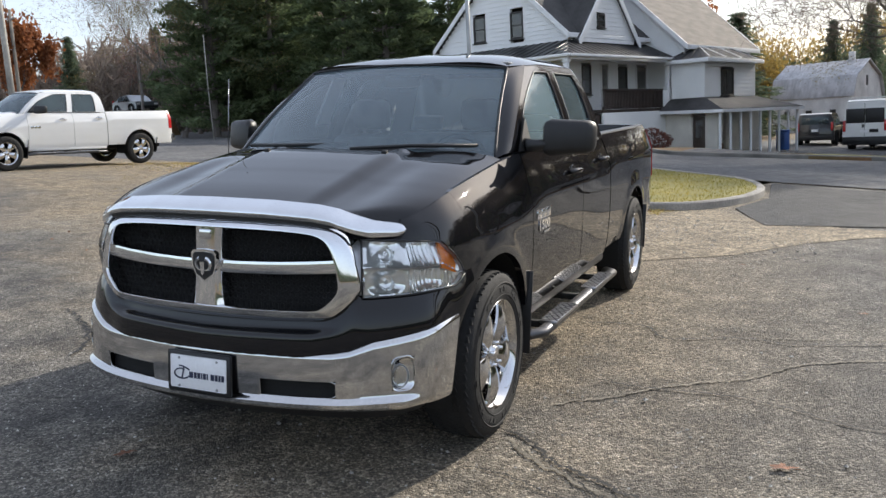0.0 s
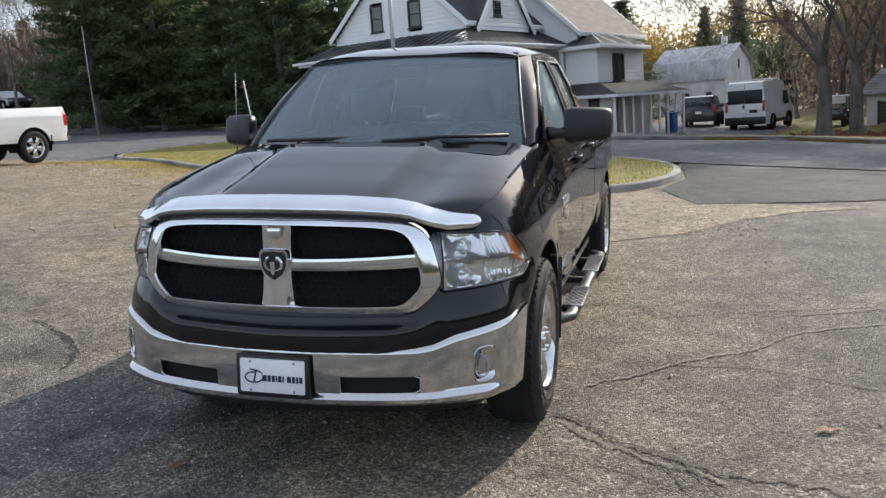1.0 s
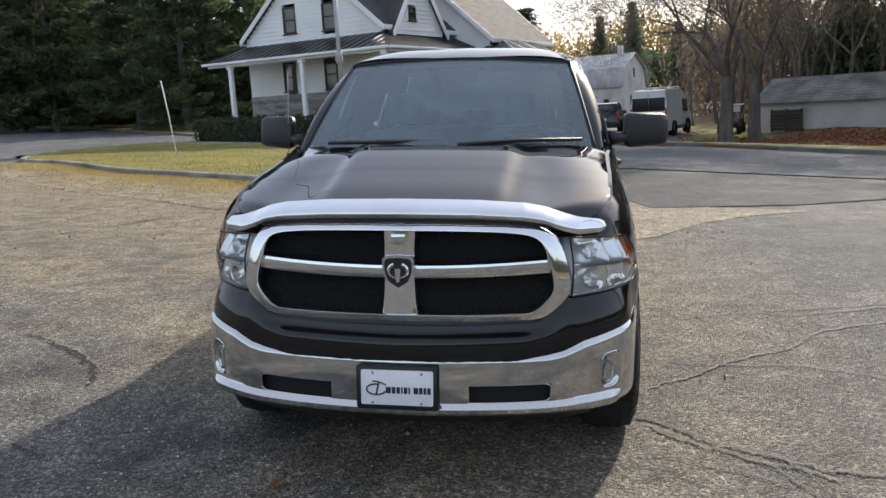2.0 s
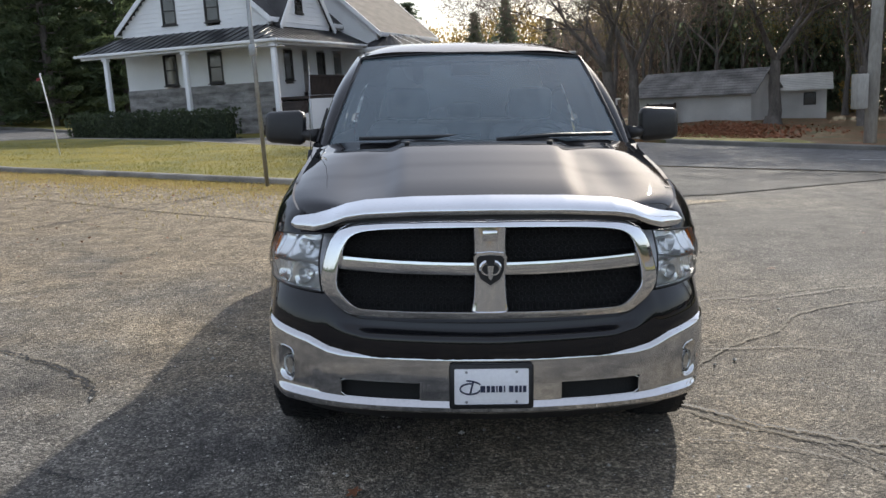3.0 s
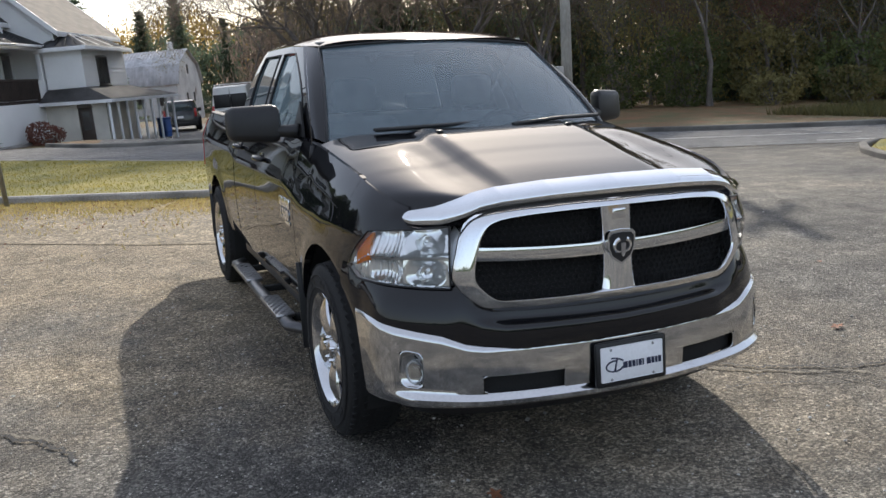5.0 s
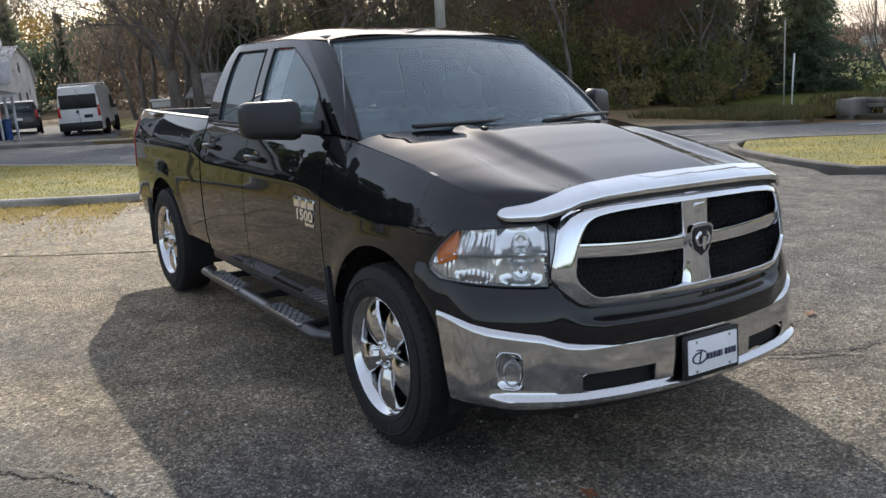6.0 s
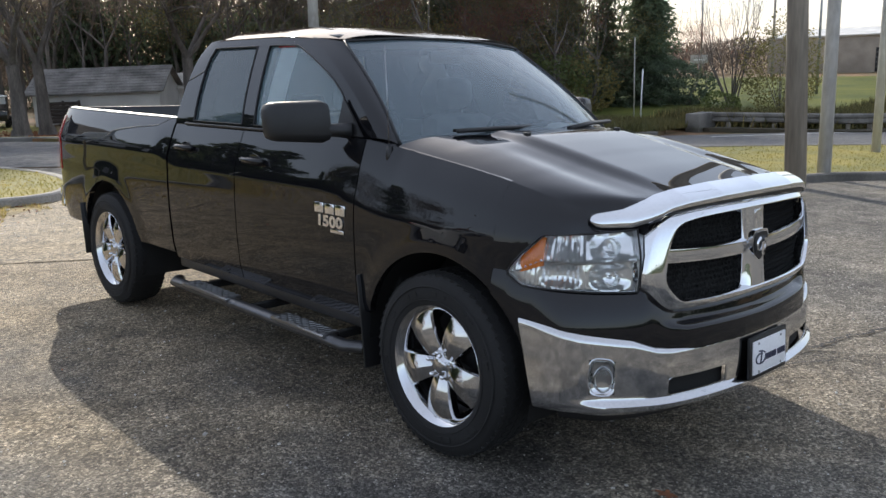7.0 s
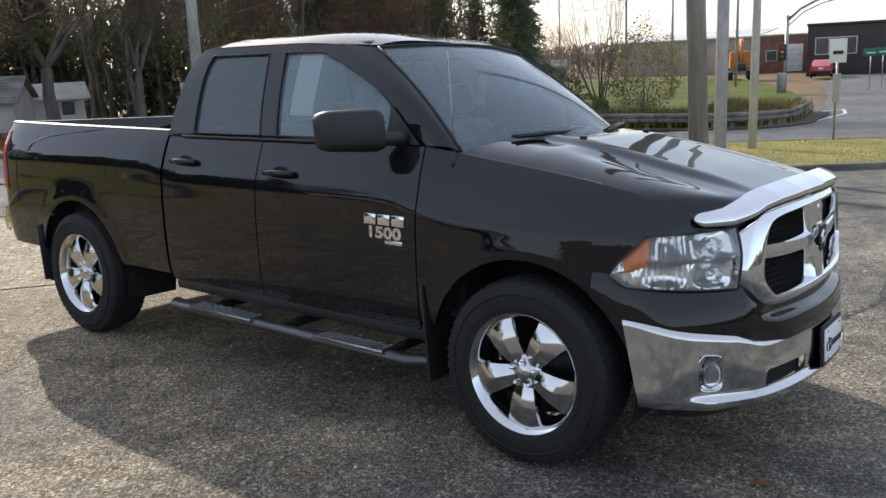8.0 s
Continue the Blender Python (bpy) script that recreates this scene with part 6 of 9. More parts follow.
def fallen_leaf(x, y, size, turn, seed):
    """One curled dry leaf with a lobed outline."""
    rnd = random.Random(seed)
    bm = bmesh.new()
    ring = []
    n = 18
    c = bm.verts.new((0, 0, 0.35 * size))
    for k in range(n):
        a = 2 * math.pi * k / n
        r = size * (0.75 + 0.3 * math.cos(5 * a) + rnd.uniform(-0.08, 0.08)) * (1.2 if k == 0 else 1)
        ring.append(bm.verts.new((r * math.cos(a), 0.62 * r * math.sin(a), size * (0.10 + 0.5 * abs(math.sin(a)) ** 2 + 0.2 * math.cos(2 * a)))))
    for k in range(n):
        bm.faces.new((c, ring[k], ring[(k + 1) % n]))
    tube(bm, [(size * 0.9, 0, 0.2 * size), (size * 1.6, size * 0.1, 0.05 * size)], size * 0.03, 4)
    for v in bm.verts:
        v.co.z = max(0.0, v.co.z - 0.1 * size)
    ob = part("fallen_leaf", bm, LEAF_RUST, None, "", 60)
    ob.matrix_world = pose(x, y, level(x, y) + 0.002, 0, SLOPE, turn)
    return tagged(ob, "curled rust-brown leaf lying on the asphalt", "leaf", "fallen leaves")


for k, (x, y, s, r) in enumerate([(2.36, 0.0, 0.062, 20), (-0.55, -0.95, 0.055, 80), (2.9, 3.2, 0.04, 140), (1.9, 5.0, 0.035, 10), (-3.1, 4.2, 0.04, 200), (3.7, 1.4, 0.04, 60), (-1.8, -2.0, 0.03, 30), (4.6, 4.9, 0.045, 100), (-4.6, 6.5, 0.045, 0)]):
    fallen_leaf(x, y, s, r, k)

# ---- buildings ----
SIDING = mat("white_siding", (0.84, 0.85, 0.85), 0.6, 0, 0.05, 0.5, 30, 0.05)
TRIM_W = mat("white_trim", (0.83, 0.84, 0.85), 0.55, 0, 0.06, 1, 30, 0.05)
SKIRT_STONE = mat("grey_stone_skirt", (0.29, 0.28, 0.27), 0.9, 0, 0.3, 1.5, 20, 0.6, stretch=(1, 1, 3))
STUCCO = mat("pale_render", (0.70, 0.67, 0.60), 0.9, 0, 0.1, 1.0, 30, 0.3)
METAL_ROOF = mat("dark_metal_roof", (0.035, 0.036, 0.038), 0.38, 0.5, 0.2, 0.8, 20, 0.05)
ANNEX_TIN = mat("dull_dark_metal", (0.05, 0.05, 0.053), 0.75, 0.0, 0.25, 0.8, 20, 0.1, spec=0.25)
SHINGLE = mat("tan_shingles", (0.22, 0.19, 0.16), 0.9, 0, 0.25, 1.2, 14, 0.6, stretch=(1, 1, 4))
SHINGLE_DARK = mat("dark_shingles", (0.06, 0.058, 0.058), 0.9, 0, 0.25, 1.2, 14, 0.6)
DARK_FRAME = mat("dark_window_frame", (0.03, 0.027, 0.025), 0.5, 0, 0.15, 3, 40, 0.05)
DECK_WOOD = mat("dark_deck_wood", (0.045, 0.032, 0.026), 0.7, 0, 0.25, 2, 30, 0.3)
TIN = mat("weathered_tin", (0.50, 0.50, 0.51), 0.5, 0.45, 0.18, 0.5, 8, 0.1, stretch=(3, 3, 0.3))
BARN_WALL = mat("weathered_barn_boards", (0.70, 0.70, 0.69), 0.9, 0, 0.15, 0.6, 10, 0.3)
SHED_WALL = mat("pale_shed_wall", (0.58, 0.56, 0.53), 0.9, 0, 0.12, 0.6, 20, 0.3)
SHED_ROOF = mat("old_felt_roof", (0.24, 0.225, 0.21), 0.95, 0, 0.3, 1.0, 16, 0.5)
DRAPE = mat("curtain_cloth", (0.50, 0.48, 0.45), 0.9, 0, 0.12, 3, 60, 0.1)
ROOM_DARK = mat("dark_room", (0.03, 0.03, 0.03), 0.95, 0, 0.1, 1, 10, 0.0)


def spans_of(L, a, b, holes, limit):
    """What is left of a row between two heights beside its openings (u0, u1, z0, z1)."""
    spans = [limit(b) if limit else (0, L)]
    for u0, u1, q0, q1 in holes:
        if b > q0 + 0.01 and a < q1 - 0.01:
            nxt = []
            for s0, s1 in spans:
                nxt += [(s0, s1)] if u1 <= s0 or u0 >= s1 else [(s0, max(s0, u0)), (min(s1, u1), s1)]
            spans = nxt
    return [(s0, s1) for s0, s1 in spans if s1 - s0 > 0.05]


def course(bm, p0, d, n, s0, s1, prof):
    """One straight length of wall or board with the given section (out, z)."""
    q = [bm.verts.new((*(p0 + d * s + n * o), z)) for s in (s0, s1) for o, z in prof]
    for k in range(4):
        bm.faces.new((q[k], q[(k + 1) % 4], q[4 + (k + 1) % 4], q[4 + k]))
    bm.faces.new(q[3::-1])
    bm.faces.new(q[4:])


def siding(parent, sections, material, label, name="wall", lap=0.19, out=0.022):
    """A wall of lapped boards over a plain core. sections: (p0, p1, z0, z1, openings, reach), where reach(z) narrows a gable's rows."""
    core, made = bmesh.new(), []
    for p0, p1, z0, z1, holes, limit in sections:
        p0, p1 = Vector(p0), Vector(p1)
        L = (p1 - p0).length
        d = (p1 - p0) / L
        n = Vector((d.y, -d.x))
        rows = max(1, int(round((z1 - z0) / lap)))
        h = (z1 - z0) / rows
        for i in range(rows):
            a, b = z0 + i * h, z0 + (i + 1) * h
            for s0, s1 in spans_of(L, a, b, holes, limit):
                back = -0.14 if limit else -0.024
                if not limit:
                    course(core, p0, d, n, s0, s1, ((-0.14, a), (-0.028, a), (-0.028, b), (-0.14, b)))
                bm = bmesh.new()
                course(bm, p0, d, n, s0, s1, ((back, a), (out, a), (0.0, b), (back, b)))
                bmesh.ops.recalc_face_normals(bm, faces=bm.faces)
                made.append(bm)
    bmesh.ops.remove_doubles(core, verts=core.verts, dist=0.0008)
    bmesh.ops.recalc_face_normals(core, faces=core.faces)
    wall = part(name, core, material, parent, label, 20)
    for bm in made:
        part("board", bm, material, wall, "", 20)
    return wall


def window(parent, p0, p1, z0, z1, sash=True, frame_mat=None, drape=True):
    """A window in a wall that runs from p0 to p1 of the plan: frame, panes, sill, curtains behind."""
    p0, p1 = Vector(p0), Vector(p1)
    L = (p1 - p0).length
    d = (p1 - p0) / L
    m = Matrix(((d.x, d.y, 0, p0.x), (d.y, -d.x, 0, p0.y), (0, 0, 1, 0), (0, 0, 0, 1)))
    # local: x along the wall, y outwards
    bm = bmesh.new()
    w = 0.07
    for b in ((0, w, z0, z1), (L - w, L, z0, z1), (w, L - w, z0, z0 + w), (w, L - w, z1 - w, z1)):
        box(bm, b[0], b[1], -0.08, 0.045, b[2], b[3], 0.008)
    if sash:
        zm = (z0 + z1) / 2
        box(bm, w, L - w, -0.03, 0.02, zm - 0.025, zm + 0.025, 0.004)
    else:
        box(bm, L / 2 - 0.025, L / 2 + 0.025, -0.03, 0.02, z0 + w, z1 - w, 0.004)
    bmesh.ops.transform(bm, matrix=m, verts=bm.verts)
    bmesh.ops.recalc_face_normals(bm, faces=bm.faces)
    win = part("window", bm, frame_mat or DARK_FRAME, parent, "dark-framed window")
    halves = [(w, L - w, z0 + w, (z0 + z1) / 2), (w, L - w, (z0 + z1) / 2, z1 - w)] if sash else [(w, L / 2, z0 + w, z1 - w), (L / 2, L - w, z0 + w, z1 - w)]
    for a, b, c, e in halves:
        bm = bmesh.new()
        box(bm, a, b, -0.012, -0.006, c, e, 0, m)
        bmesh.ops.recalc_face_normals(bm, faces=bm.faces)
        part("pane", bm, GLASS_PANE, win)
    bm = bmesh.new()
    box(bm, -0.06, L + 0.06, -0.02, 0.08, z0 - 0.06, z0 - 0.005, 0.01, m)
    bmesh.ops.recalc_face_normals(bm, faces=bm.faces)
    part("sill", bm, frame_mat or DARK_FRAME, win)
    if drape:
        bm = bmesh.new()
        for a, b in ((w, L * 0.34), (L * 0.66, L - w)):
            surf(bm, lambda u, z: m @ Vector((u, -0.16 + 0.02 * math.sin(u * 60), z)), lin(a, b, 10), [z0 + w, z1 - w])
        part("curtain", bm, DRAPE, win, "pale curtains behind the glass")
    return win


def slab(bm, quad, t):
    """A roof plane through four corners, t thick downwards."""
    a = [bm.verts.new(p) for p in quad]
    b = [bm.verts.new(Vector(p) - Vector((0, 0, t))) for p in quad]
    for k in range(4):
        bm.faces.new((a[k], a[(k + 1) % 4], b[(k + 1) % 4], b[k]))
    bm.faces.new(a)
    bm.faces.new(b[::-1])
    bmesh.ops.recalc_face_normals(bm, faces=bm.faces)


def seam_roof(parent, eave0, eave1, ridge0, ridge1, step=0.42, name="porch_roof"):
    """A metal roof plane with standing seams that run from eave to top."""
    e0, e1, r0, r1 = (Vector(p) for p in (eave0, eave1, ridge0, ridge1))
    bm = bmesh.new()
    slab(bm, (e0, e1, r1, r0), 0.06)
    ob = part(name, bm, METAL_ROOF, parent, "dark standing-seam metal roof")
    bm = bmesh.new()
    d = (e1 - e0).normalized()
    L = (e1 - e0).length
    n = max(2, int(L / step))
    a, b = (r0 - e0).dot(d), (r1 - e0).dot(d)
    rise = (r0 - e0) - d * a
    for i in range(n + 1):
        s = L * i / n
        t = 1.0
        if s < a and a > 0:
            t = s / a
        if s > b and b < L:
            t = (L - s) / (L - b)
        if t < 0.03:
            continue
        tube(bm, [e0 + d * s + Vector((0, 0, 0.015)), e0 + d * s + rise * t + Vector((0, 0, 0.015))], 0.022, 4)
    part("roof_seam", bm, METAL_ROOF, ob)
    return ob


def gable_roof(parent, x0, x1, y0, y1, ze, zr, over, material, name="roof"):
    """Two roof planes with the ridge along y, and white boards along their edges."""
    xm = (x0 + x1) / 2
    k = (zr - ze) / (xm - x0)
    bm = bmesh.new()
    xa, xb = x0 - over, x1 + over
    za = ze - k * over
    slab(bm, ((xa, y0 - over, za), (xa, y1 + over, za), (xm, y1 + over, zr), (xm, y0 - over, zr)), 0.16)
    slab(bm, ((xb, y1 + over, za), (xb, y0 - over, za), (xm, y0 - over, zr), (xm, y1 + over, zr)), 0.16)
    roof = part(name, bm, material, parent, "shingled gable roof")
    for y, s in ((y0 - over, -1), (y1 + over, 1)):
        for x in (xa, xb):
            bm = bmesh.new()
            dx = 0.02 if x < xm else -0.02
            slab(bm, ((x - dx, y + s * 0.03, za + 0.02), (xm, y + s * 0.03, zr + 0.02), (xm, y - s * 0.02, zr + 0.02), (x - dx, y - s * 0.02, za + 0.02)), 0.26)
            part("rake_board", bm, TRIM_W, roof, "white rake board")
    for x in (xa, xb):
        bm = bmesh.new()
        box(bm, x - 0.04, x + 0.04, y0 - over, y1 + over, za - 0.2, za + 0.01, 0.01)
        part("fascia", bm, TRIM_W, roof, "white fascia board")
    return roof


def gable_limit(L, half, z_low, k, mid):
    return lambda z: (max(0, mid - (half - max(0, z - z_low) / k)), min(L, mid + (half - max(0, z - z_low) / k)))


TH = 0.38
HOUSE = Matrix.Translation((-6.1, 29.6, 0)) @ Matrix.Rotation(-TH, 4, "Z")
house = thing("house", HOUSE, "white wooden farmhouse with wrap-round porch and dark metal porch roof", "house")
X0H, X1H, Y0H, Y1H = -9.25, -1.55, 2.2, 9.0
RIDGE = 8.75
# front wall: two windows below, two above in the gable
front_holes = [(X - X0H, X - X0H + 0.74, a, b) for X, a, b in ((-7.17, 2.75, 4.08), (-4.78, 2.72, 4.05), (-6.93, 5.36, 6.55), (-4.68, 5.32, 6.5))]
siding(house, [((X0H, Y0H), (X1H, Y0H), 2.62, 5.35, front_holes, None),
               ((X0H, Y0H), (X1H, Y0H), 5.35, RIDGE, front_holes, gable_limit(X1H - X0H, (X1H - X0H) / 2, 5.35, (RIDGE - 5.35) / ((X1H - X0H) / 2), (X1H - X0H) / 2))], SIDING, "white lapped siding")
for u0, u1, a, b in front_holes:
    window(house, (X0H + u0, Y0H), (X0H + u1, Y0H), a, b)
side_holes = [(y - Y0H, y - Y0H + w, a, b) for y, w, a, b in ((3.15, 0.7, 2.65, 3.95), (4.65, 0.62, 2.1, 3.95), (6.05, 0.75, 2.85, 3.9), (7.6, 0.95, 1.95, 3.9))]
siding(house, [((X1H, Y0H), (X1H, Y1H), 0.6, 5.35, side_holes, None)], SIDING, "white lapped siding")
for k, (u0, u1, a, b) in enumerate(side_holes):
    if k in (1, 3):
        dr = boxed("door", (X1H - 0.06, X1H - 0.01, Y0H + u0, Y0H + u1, a, b), mat("panel_door", (0.28, 0.26, 0.24), 0.5, 0, 0.1, 3, 30, 0.1), house, 0.01, "grey panelled house door")
        boxed("door_glass", (X1H - 0.012, X1H - 0.004, Y0H + u0 + 0.15, Y0H + u1 - 0.15, (a + b) / 2, b - 0.2), GLASS_PANE, dr, 0.002)
        bm = bmesh.new()
        for y in (Y0H + u0, Y0H + u1):
            box(bm, X1H - 0.05, X1H + 0.05, y - 0.05, y + 0.05, a, b + 0.05, 0.01)
        part("door_frame", bm, TRIM_W, dr)
    else:
        window(house, (X1H, Y0H + u0), (X1H, Y0H + u1), a, b)
siding(house, [((X0H, Y1H), (X0H, Y0H), 0.6, 5.35, (), None),
               ((X1H, Y1H), (X0H, Y1H), 0.6, 5.35, (), None)], SIDING, "white lapped siding")
skirt = boxed("stone_skirt", (X0H - 0.03, X1H + 0.02, Y0H - 0.05, Y0H + 0.2, 0.3, 2.62), SKIRT_STONE, house, 0.02, "grey stone skirt below the windows")
for i in range(9):
    zz = 0.42 + i * 0.245
    x = X0H + (0.35 if i % 2 else 0.0)
    while x < X1H - 0.3:
        w = 0.55 + 0.25 * ((i * 7 + int(x * 10)) % 3)
        boxed("skirt_stone", (x + 0.01, min(x + w - 0.01, X1H), Y0H - 0.075, Y0H - 0.04, zz - 0.11, zz + 0.11), SKIRT_STONE, skirt, 0.012)
        x += w
gable_roof(house, X0H, X1H, Y0H, Y1H, 5.45, RIDGE + 0.1, 0.22, SHINGLE_DARK)
# cross gable over the side
CG0, CG1 = 2.75, 7.05
cgm = (CG0 + CG1) / 2
hole = [(4.05 - CG0, 4.05 - CG0 + 0.62, 5.55, 6.15)]
siding(house, [((X1H + 0.25, CG0), (X1H + 0.25, CG1), 4.9, 7.9, hole, gable_limit(CG1 - CG0, (CG1 - CG0) / 2, 5.3, (7.95 - 5.3) / ((CG1 - CG0) / 2), (CG1 - CG0) / 2))], SIDING, "white lapped siding")
window(house, (X1H + 0.25, 4.05), (X1H + 0.25, 4.67), 5.55, 6.15, True, None, False)
bm = bmesh.new()
ov = 0.3
k = (7.95 - 5.3) / ((CG1 - CG0) / 2)
for y, yo in ((CG0, -ov), (CG1, ov)):
    slab(bm, ((X1H + 0.42, y + yo, 5.3 - k * ov), (X1H + 0.42, cgm, 8.0), (X1H - 3.2, cgm, 8.0), (X1H - 3.2, y + yo, 5.3 - k * ov)), 0.14)
cross = part("roof", bm, SHINGLE_DARK, house, "dark shingled cross gable")
for y, yo in ((CG0, -ov), (CG1, ov)):
    bm = bmesh.new()
    slab(bm, ((X1H + 0.46, y + yo, 5.32 - k * ov), (X1H + 0.46, cgm, 8.02), (X1H + 0.40, cgm, 8.02), (X1H + 0.40, y + yo, 5.32 - k * ov)), 0.34)
    part("rake_board", bm, TRIM_W, cross, "white rake board")
# rear wing with the tan roof
siding(house, [((-7.2, 8.6), (0.45, 8.6), 0.6, 5.0, (), None),
               ((-7.2, 8.6), (0.45, 8.6), 5.0, 8.3, (), gable_limit(7.65, 3.825, 5.0, 3.4 / 3.825, 3.825)),
               ((0.45, 8.6), (0.45, 15.5), 0.6, 4.95, (), None),
               ((0.45, 15.5), (-7.2, 15.5), 0.6, 4.95, (), None)], SIDING, "white lapped siding")
gable_roof(house, -7.2, 0.45, 8.6, 15.5, 5.05, 8.5, 0.35, SHINGLE)
boxed("chimney", (-4.2, -3.5, 10.4, 11.1, 7.2, 9.6), mat("chimney_brick", (0.20, 0.12, 0.09), 0.9, 0, 0.25, 3, 30, 0.4), house, 0.02, "dark brick chimney")
# porch: roof, posts, deck, rail
seam_roof(house, (-9.9, -0.15, 4.18), (0.15, -0.15, 4.18), (-9.4, 2.2, 4.98), (-1.55, 2.2, 4.98))
seam_roof(house, (0.15, -0.15, 4.18), (0.15, 8.3, 4.18), (-1.55, 2.2, 4.98), (-1.55, 8.3, 4.98))
boxed("porch_beam", (-9.7, 0.08, -0.08, 0.08, 3.98, 4.14), TRIM_W, house, 0.01, "white porch beam")
boxed("porch_beam", (-0.08, 0.08, 0.10, 8.2, 3.98, 4.14), TRIM_W, house, 0.01, "white porch beam")
boxed("porch_gutter", (-9.9, 0.25, -0.28, -0.14, 4.08, 4.19), TRIM_W, house, 0.02, "white gutter")
boxed("porch_gutter", (0.14, 0.28, -0.12, 8.3, 4.08, 4.19), TRIM_W, house, 0.02, "white gutter")
boxed("porch_ceiling", (-9.6, -0.1, 0.1, 2.1, 4.10, 4.13), TRIM_W, house, 0.0, "white porch ceiling")
boxed("porch_ceiling", (-1.5, -0.1, 2.12, 8.2, 4.10, 4.13), TRIM_W, house, 0.0, "white porch ceiling")
for x, y, z in ((-8.4, 0.0, 0.55), (-4.3, 0.0, 0.5), (-0.05, 0.0, 0.45), (-0.05, 7.9, 1.9)):
    p = boxed("porch_post", (x - 0.09, x + 0.09, y - 0.09, y + 0.09, z, 3.98), TRIM_W, house, 0.012, "white square porch post")
    boxed("post_cap", (x - 0.13, x + 0.13, y - 0.13, y + 0.13, 3.86, 3.975), TRIM_W, p, 0.01)
    boxed("post_base", (x - 0.13, x + 0.13, y - 0.13, y + 0.13, z, z + 0.18), TRIM_W, p, 0.01)
boxed("deck", (-1.5, 0.0, 2.4, 7.9, 1.80, 1.92), DECK_WOOD, house, 0.01, "dark wooden porch deck")
boxed("deck_skirt", (-0.12, 0.0, 2.5, 7.85, -0.7, 1.79), SIDING, house, 0.01, "white panel below the deck")
rail = boxed("deck_rail", (-0.08, 0.02, 2.55, 7.4, 2.70, 2.79), DECK_WOOD, house, 0.01, "dark brown deck railing")
for i, y in enumerate(lin(2.65, 7.35, 40)):
    boxed("baluster", (-0.05, -0.01, y - 0.028, y + 0.028, 1.94, 2.70), DECK_WOOD, rail, 0.0)
boxed("deck_end_panel", (-0.10, 0.02, 7.42, 8.1, 1.93, 2.72), SIDING, house, 0.01, "white end panel of the deck")
for i in range(6):
    boxed("porch_step", (-1.5, -0.1, 2.35 - 0.26 * (i + 1), 2.35 - 0.26 * i, 0.35, 1.72 - 0.22 * i), DECK_WOOD, house, 0.01, "dark wooden step")
boxed("step_stringer", (-0.05, 0.0, 0.75, 2.35, 0.4, 1.2), SIDING, house, 0.01)
# annex with garage below and glazed porch
aw = [(1.55, 2.85, 2.35, 3.62)]
siding(house, [((0.1, 8.0), (1.75, 8.0), 2.0, 4.05, (), None),
               ((1.75, 8.0), (1.75, 13.2), 2.0, 4.05, aw, None),
               ((1.75, 13.2), (-1, 13.2), 0, 4.05, (), None)], SIDING, "white lapped siding", "annex_wall")
window(house, (1.75, 9.55), (1.75, 10.85), 2.35, 3.62, False)
siding(house, [((0.0, 7.6), (2.6, 7.6), -0.85, 1.85, [(1.35, 1.98, -0.85, 1.42)], None),
               ((2.0, 8.4), (2.0, 13.2), -0.85, 1.85, [(0.3, 1.2, -0.85, 1.4)], None)], STUCCO, "pale rendered garage wall", "garage_wall", 0.6, 0.004)
dr = boxed("door", (1.36, 1.97, 7.64, 7.68, -0.85, 1.42), mat("brown_door", (0.06, 0.045, 0.035), 0.5, 0, 0.15, 3, 30, 0.1), house, 0.01, "dark brown garage side door")
boxed("door_glass", (1.50, 1.83, 7.63, 7.638, 0.45, 1.25), GLASS_PANE, dr, 0.0)
boxed("garage_opening", (-0.45, -0.02, 7.55, 7.6, -0.8, 1.75), ROOM_DARK, house, 0.0, "dark doorway")
bm = bmesh.new()
slab(bm, ((-0.25, 7.1, 1.78), (3.05, 7.1, 1.72), (1.76, 8.0, 2.3), (0.1, 8.0, 2.3)), 0.05)
slab(bm, ((3.05, 7.1, 1.72), (4.0, 13.5, 1.70), (1.76, 13.2, 2.3), (1.76, 8.0, 2.3)), 0.05)
can = part("canopy_roof", bm, SHINGLE_DARK, house, "dark shingled canopy roof")
bm = bmesh.new()
slab(bm, ((-0.3, 7.05, 1.76), (3.1, 7.05, 1.70), (3.1, 7.12, 1.70), (-0.3, 7.12, 1.76)), 0.14)
slab(bm, ((3.04, 7.1, 1.70), (4.0, 13.55, 1.68), (4.07, 13.55, 1.68), (3.11, 7.1, 1.70)), 0.14)
part("canopy_fascia", bm, TRIM_W, can, "white canopy edge")
for i in range(9):
    t = i / 8
    x, y = 2.85 + 0.95 * t, 7.3 + 6.0 * t
    p = boxed("porch_mullion", (x - 0.05, x + 0.05, y - 0.05, y + 0.05, -0.95, 1.56), TRIM_W, house, 0.008, "white porch mullion")
    if i:
        bm = bmesh.new()
        x2, y2 = 2.85 + 0.95 * (t - 1 / 8), 7.3 + 6.0 * (t - 1 / 8)
        v = [bm.verts.new(q) for q in ((x2, y2, -0.6), (x, y, -0.6), (x, y, 1.56), (x2, y2, 1.56))]
        bm.faces.new(v)
        part("pane", bm, GLASS_CLEAR, p)
bm = bmesh.new()
hz = 4.05
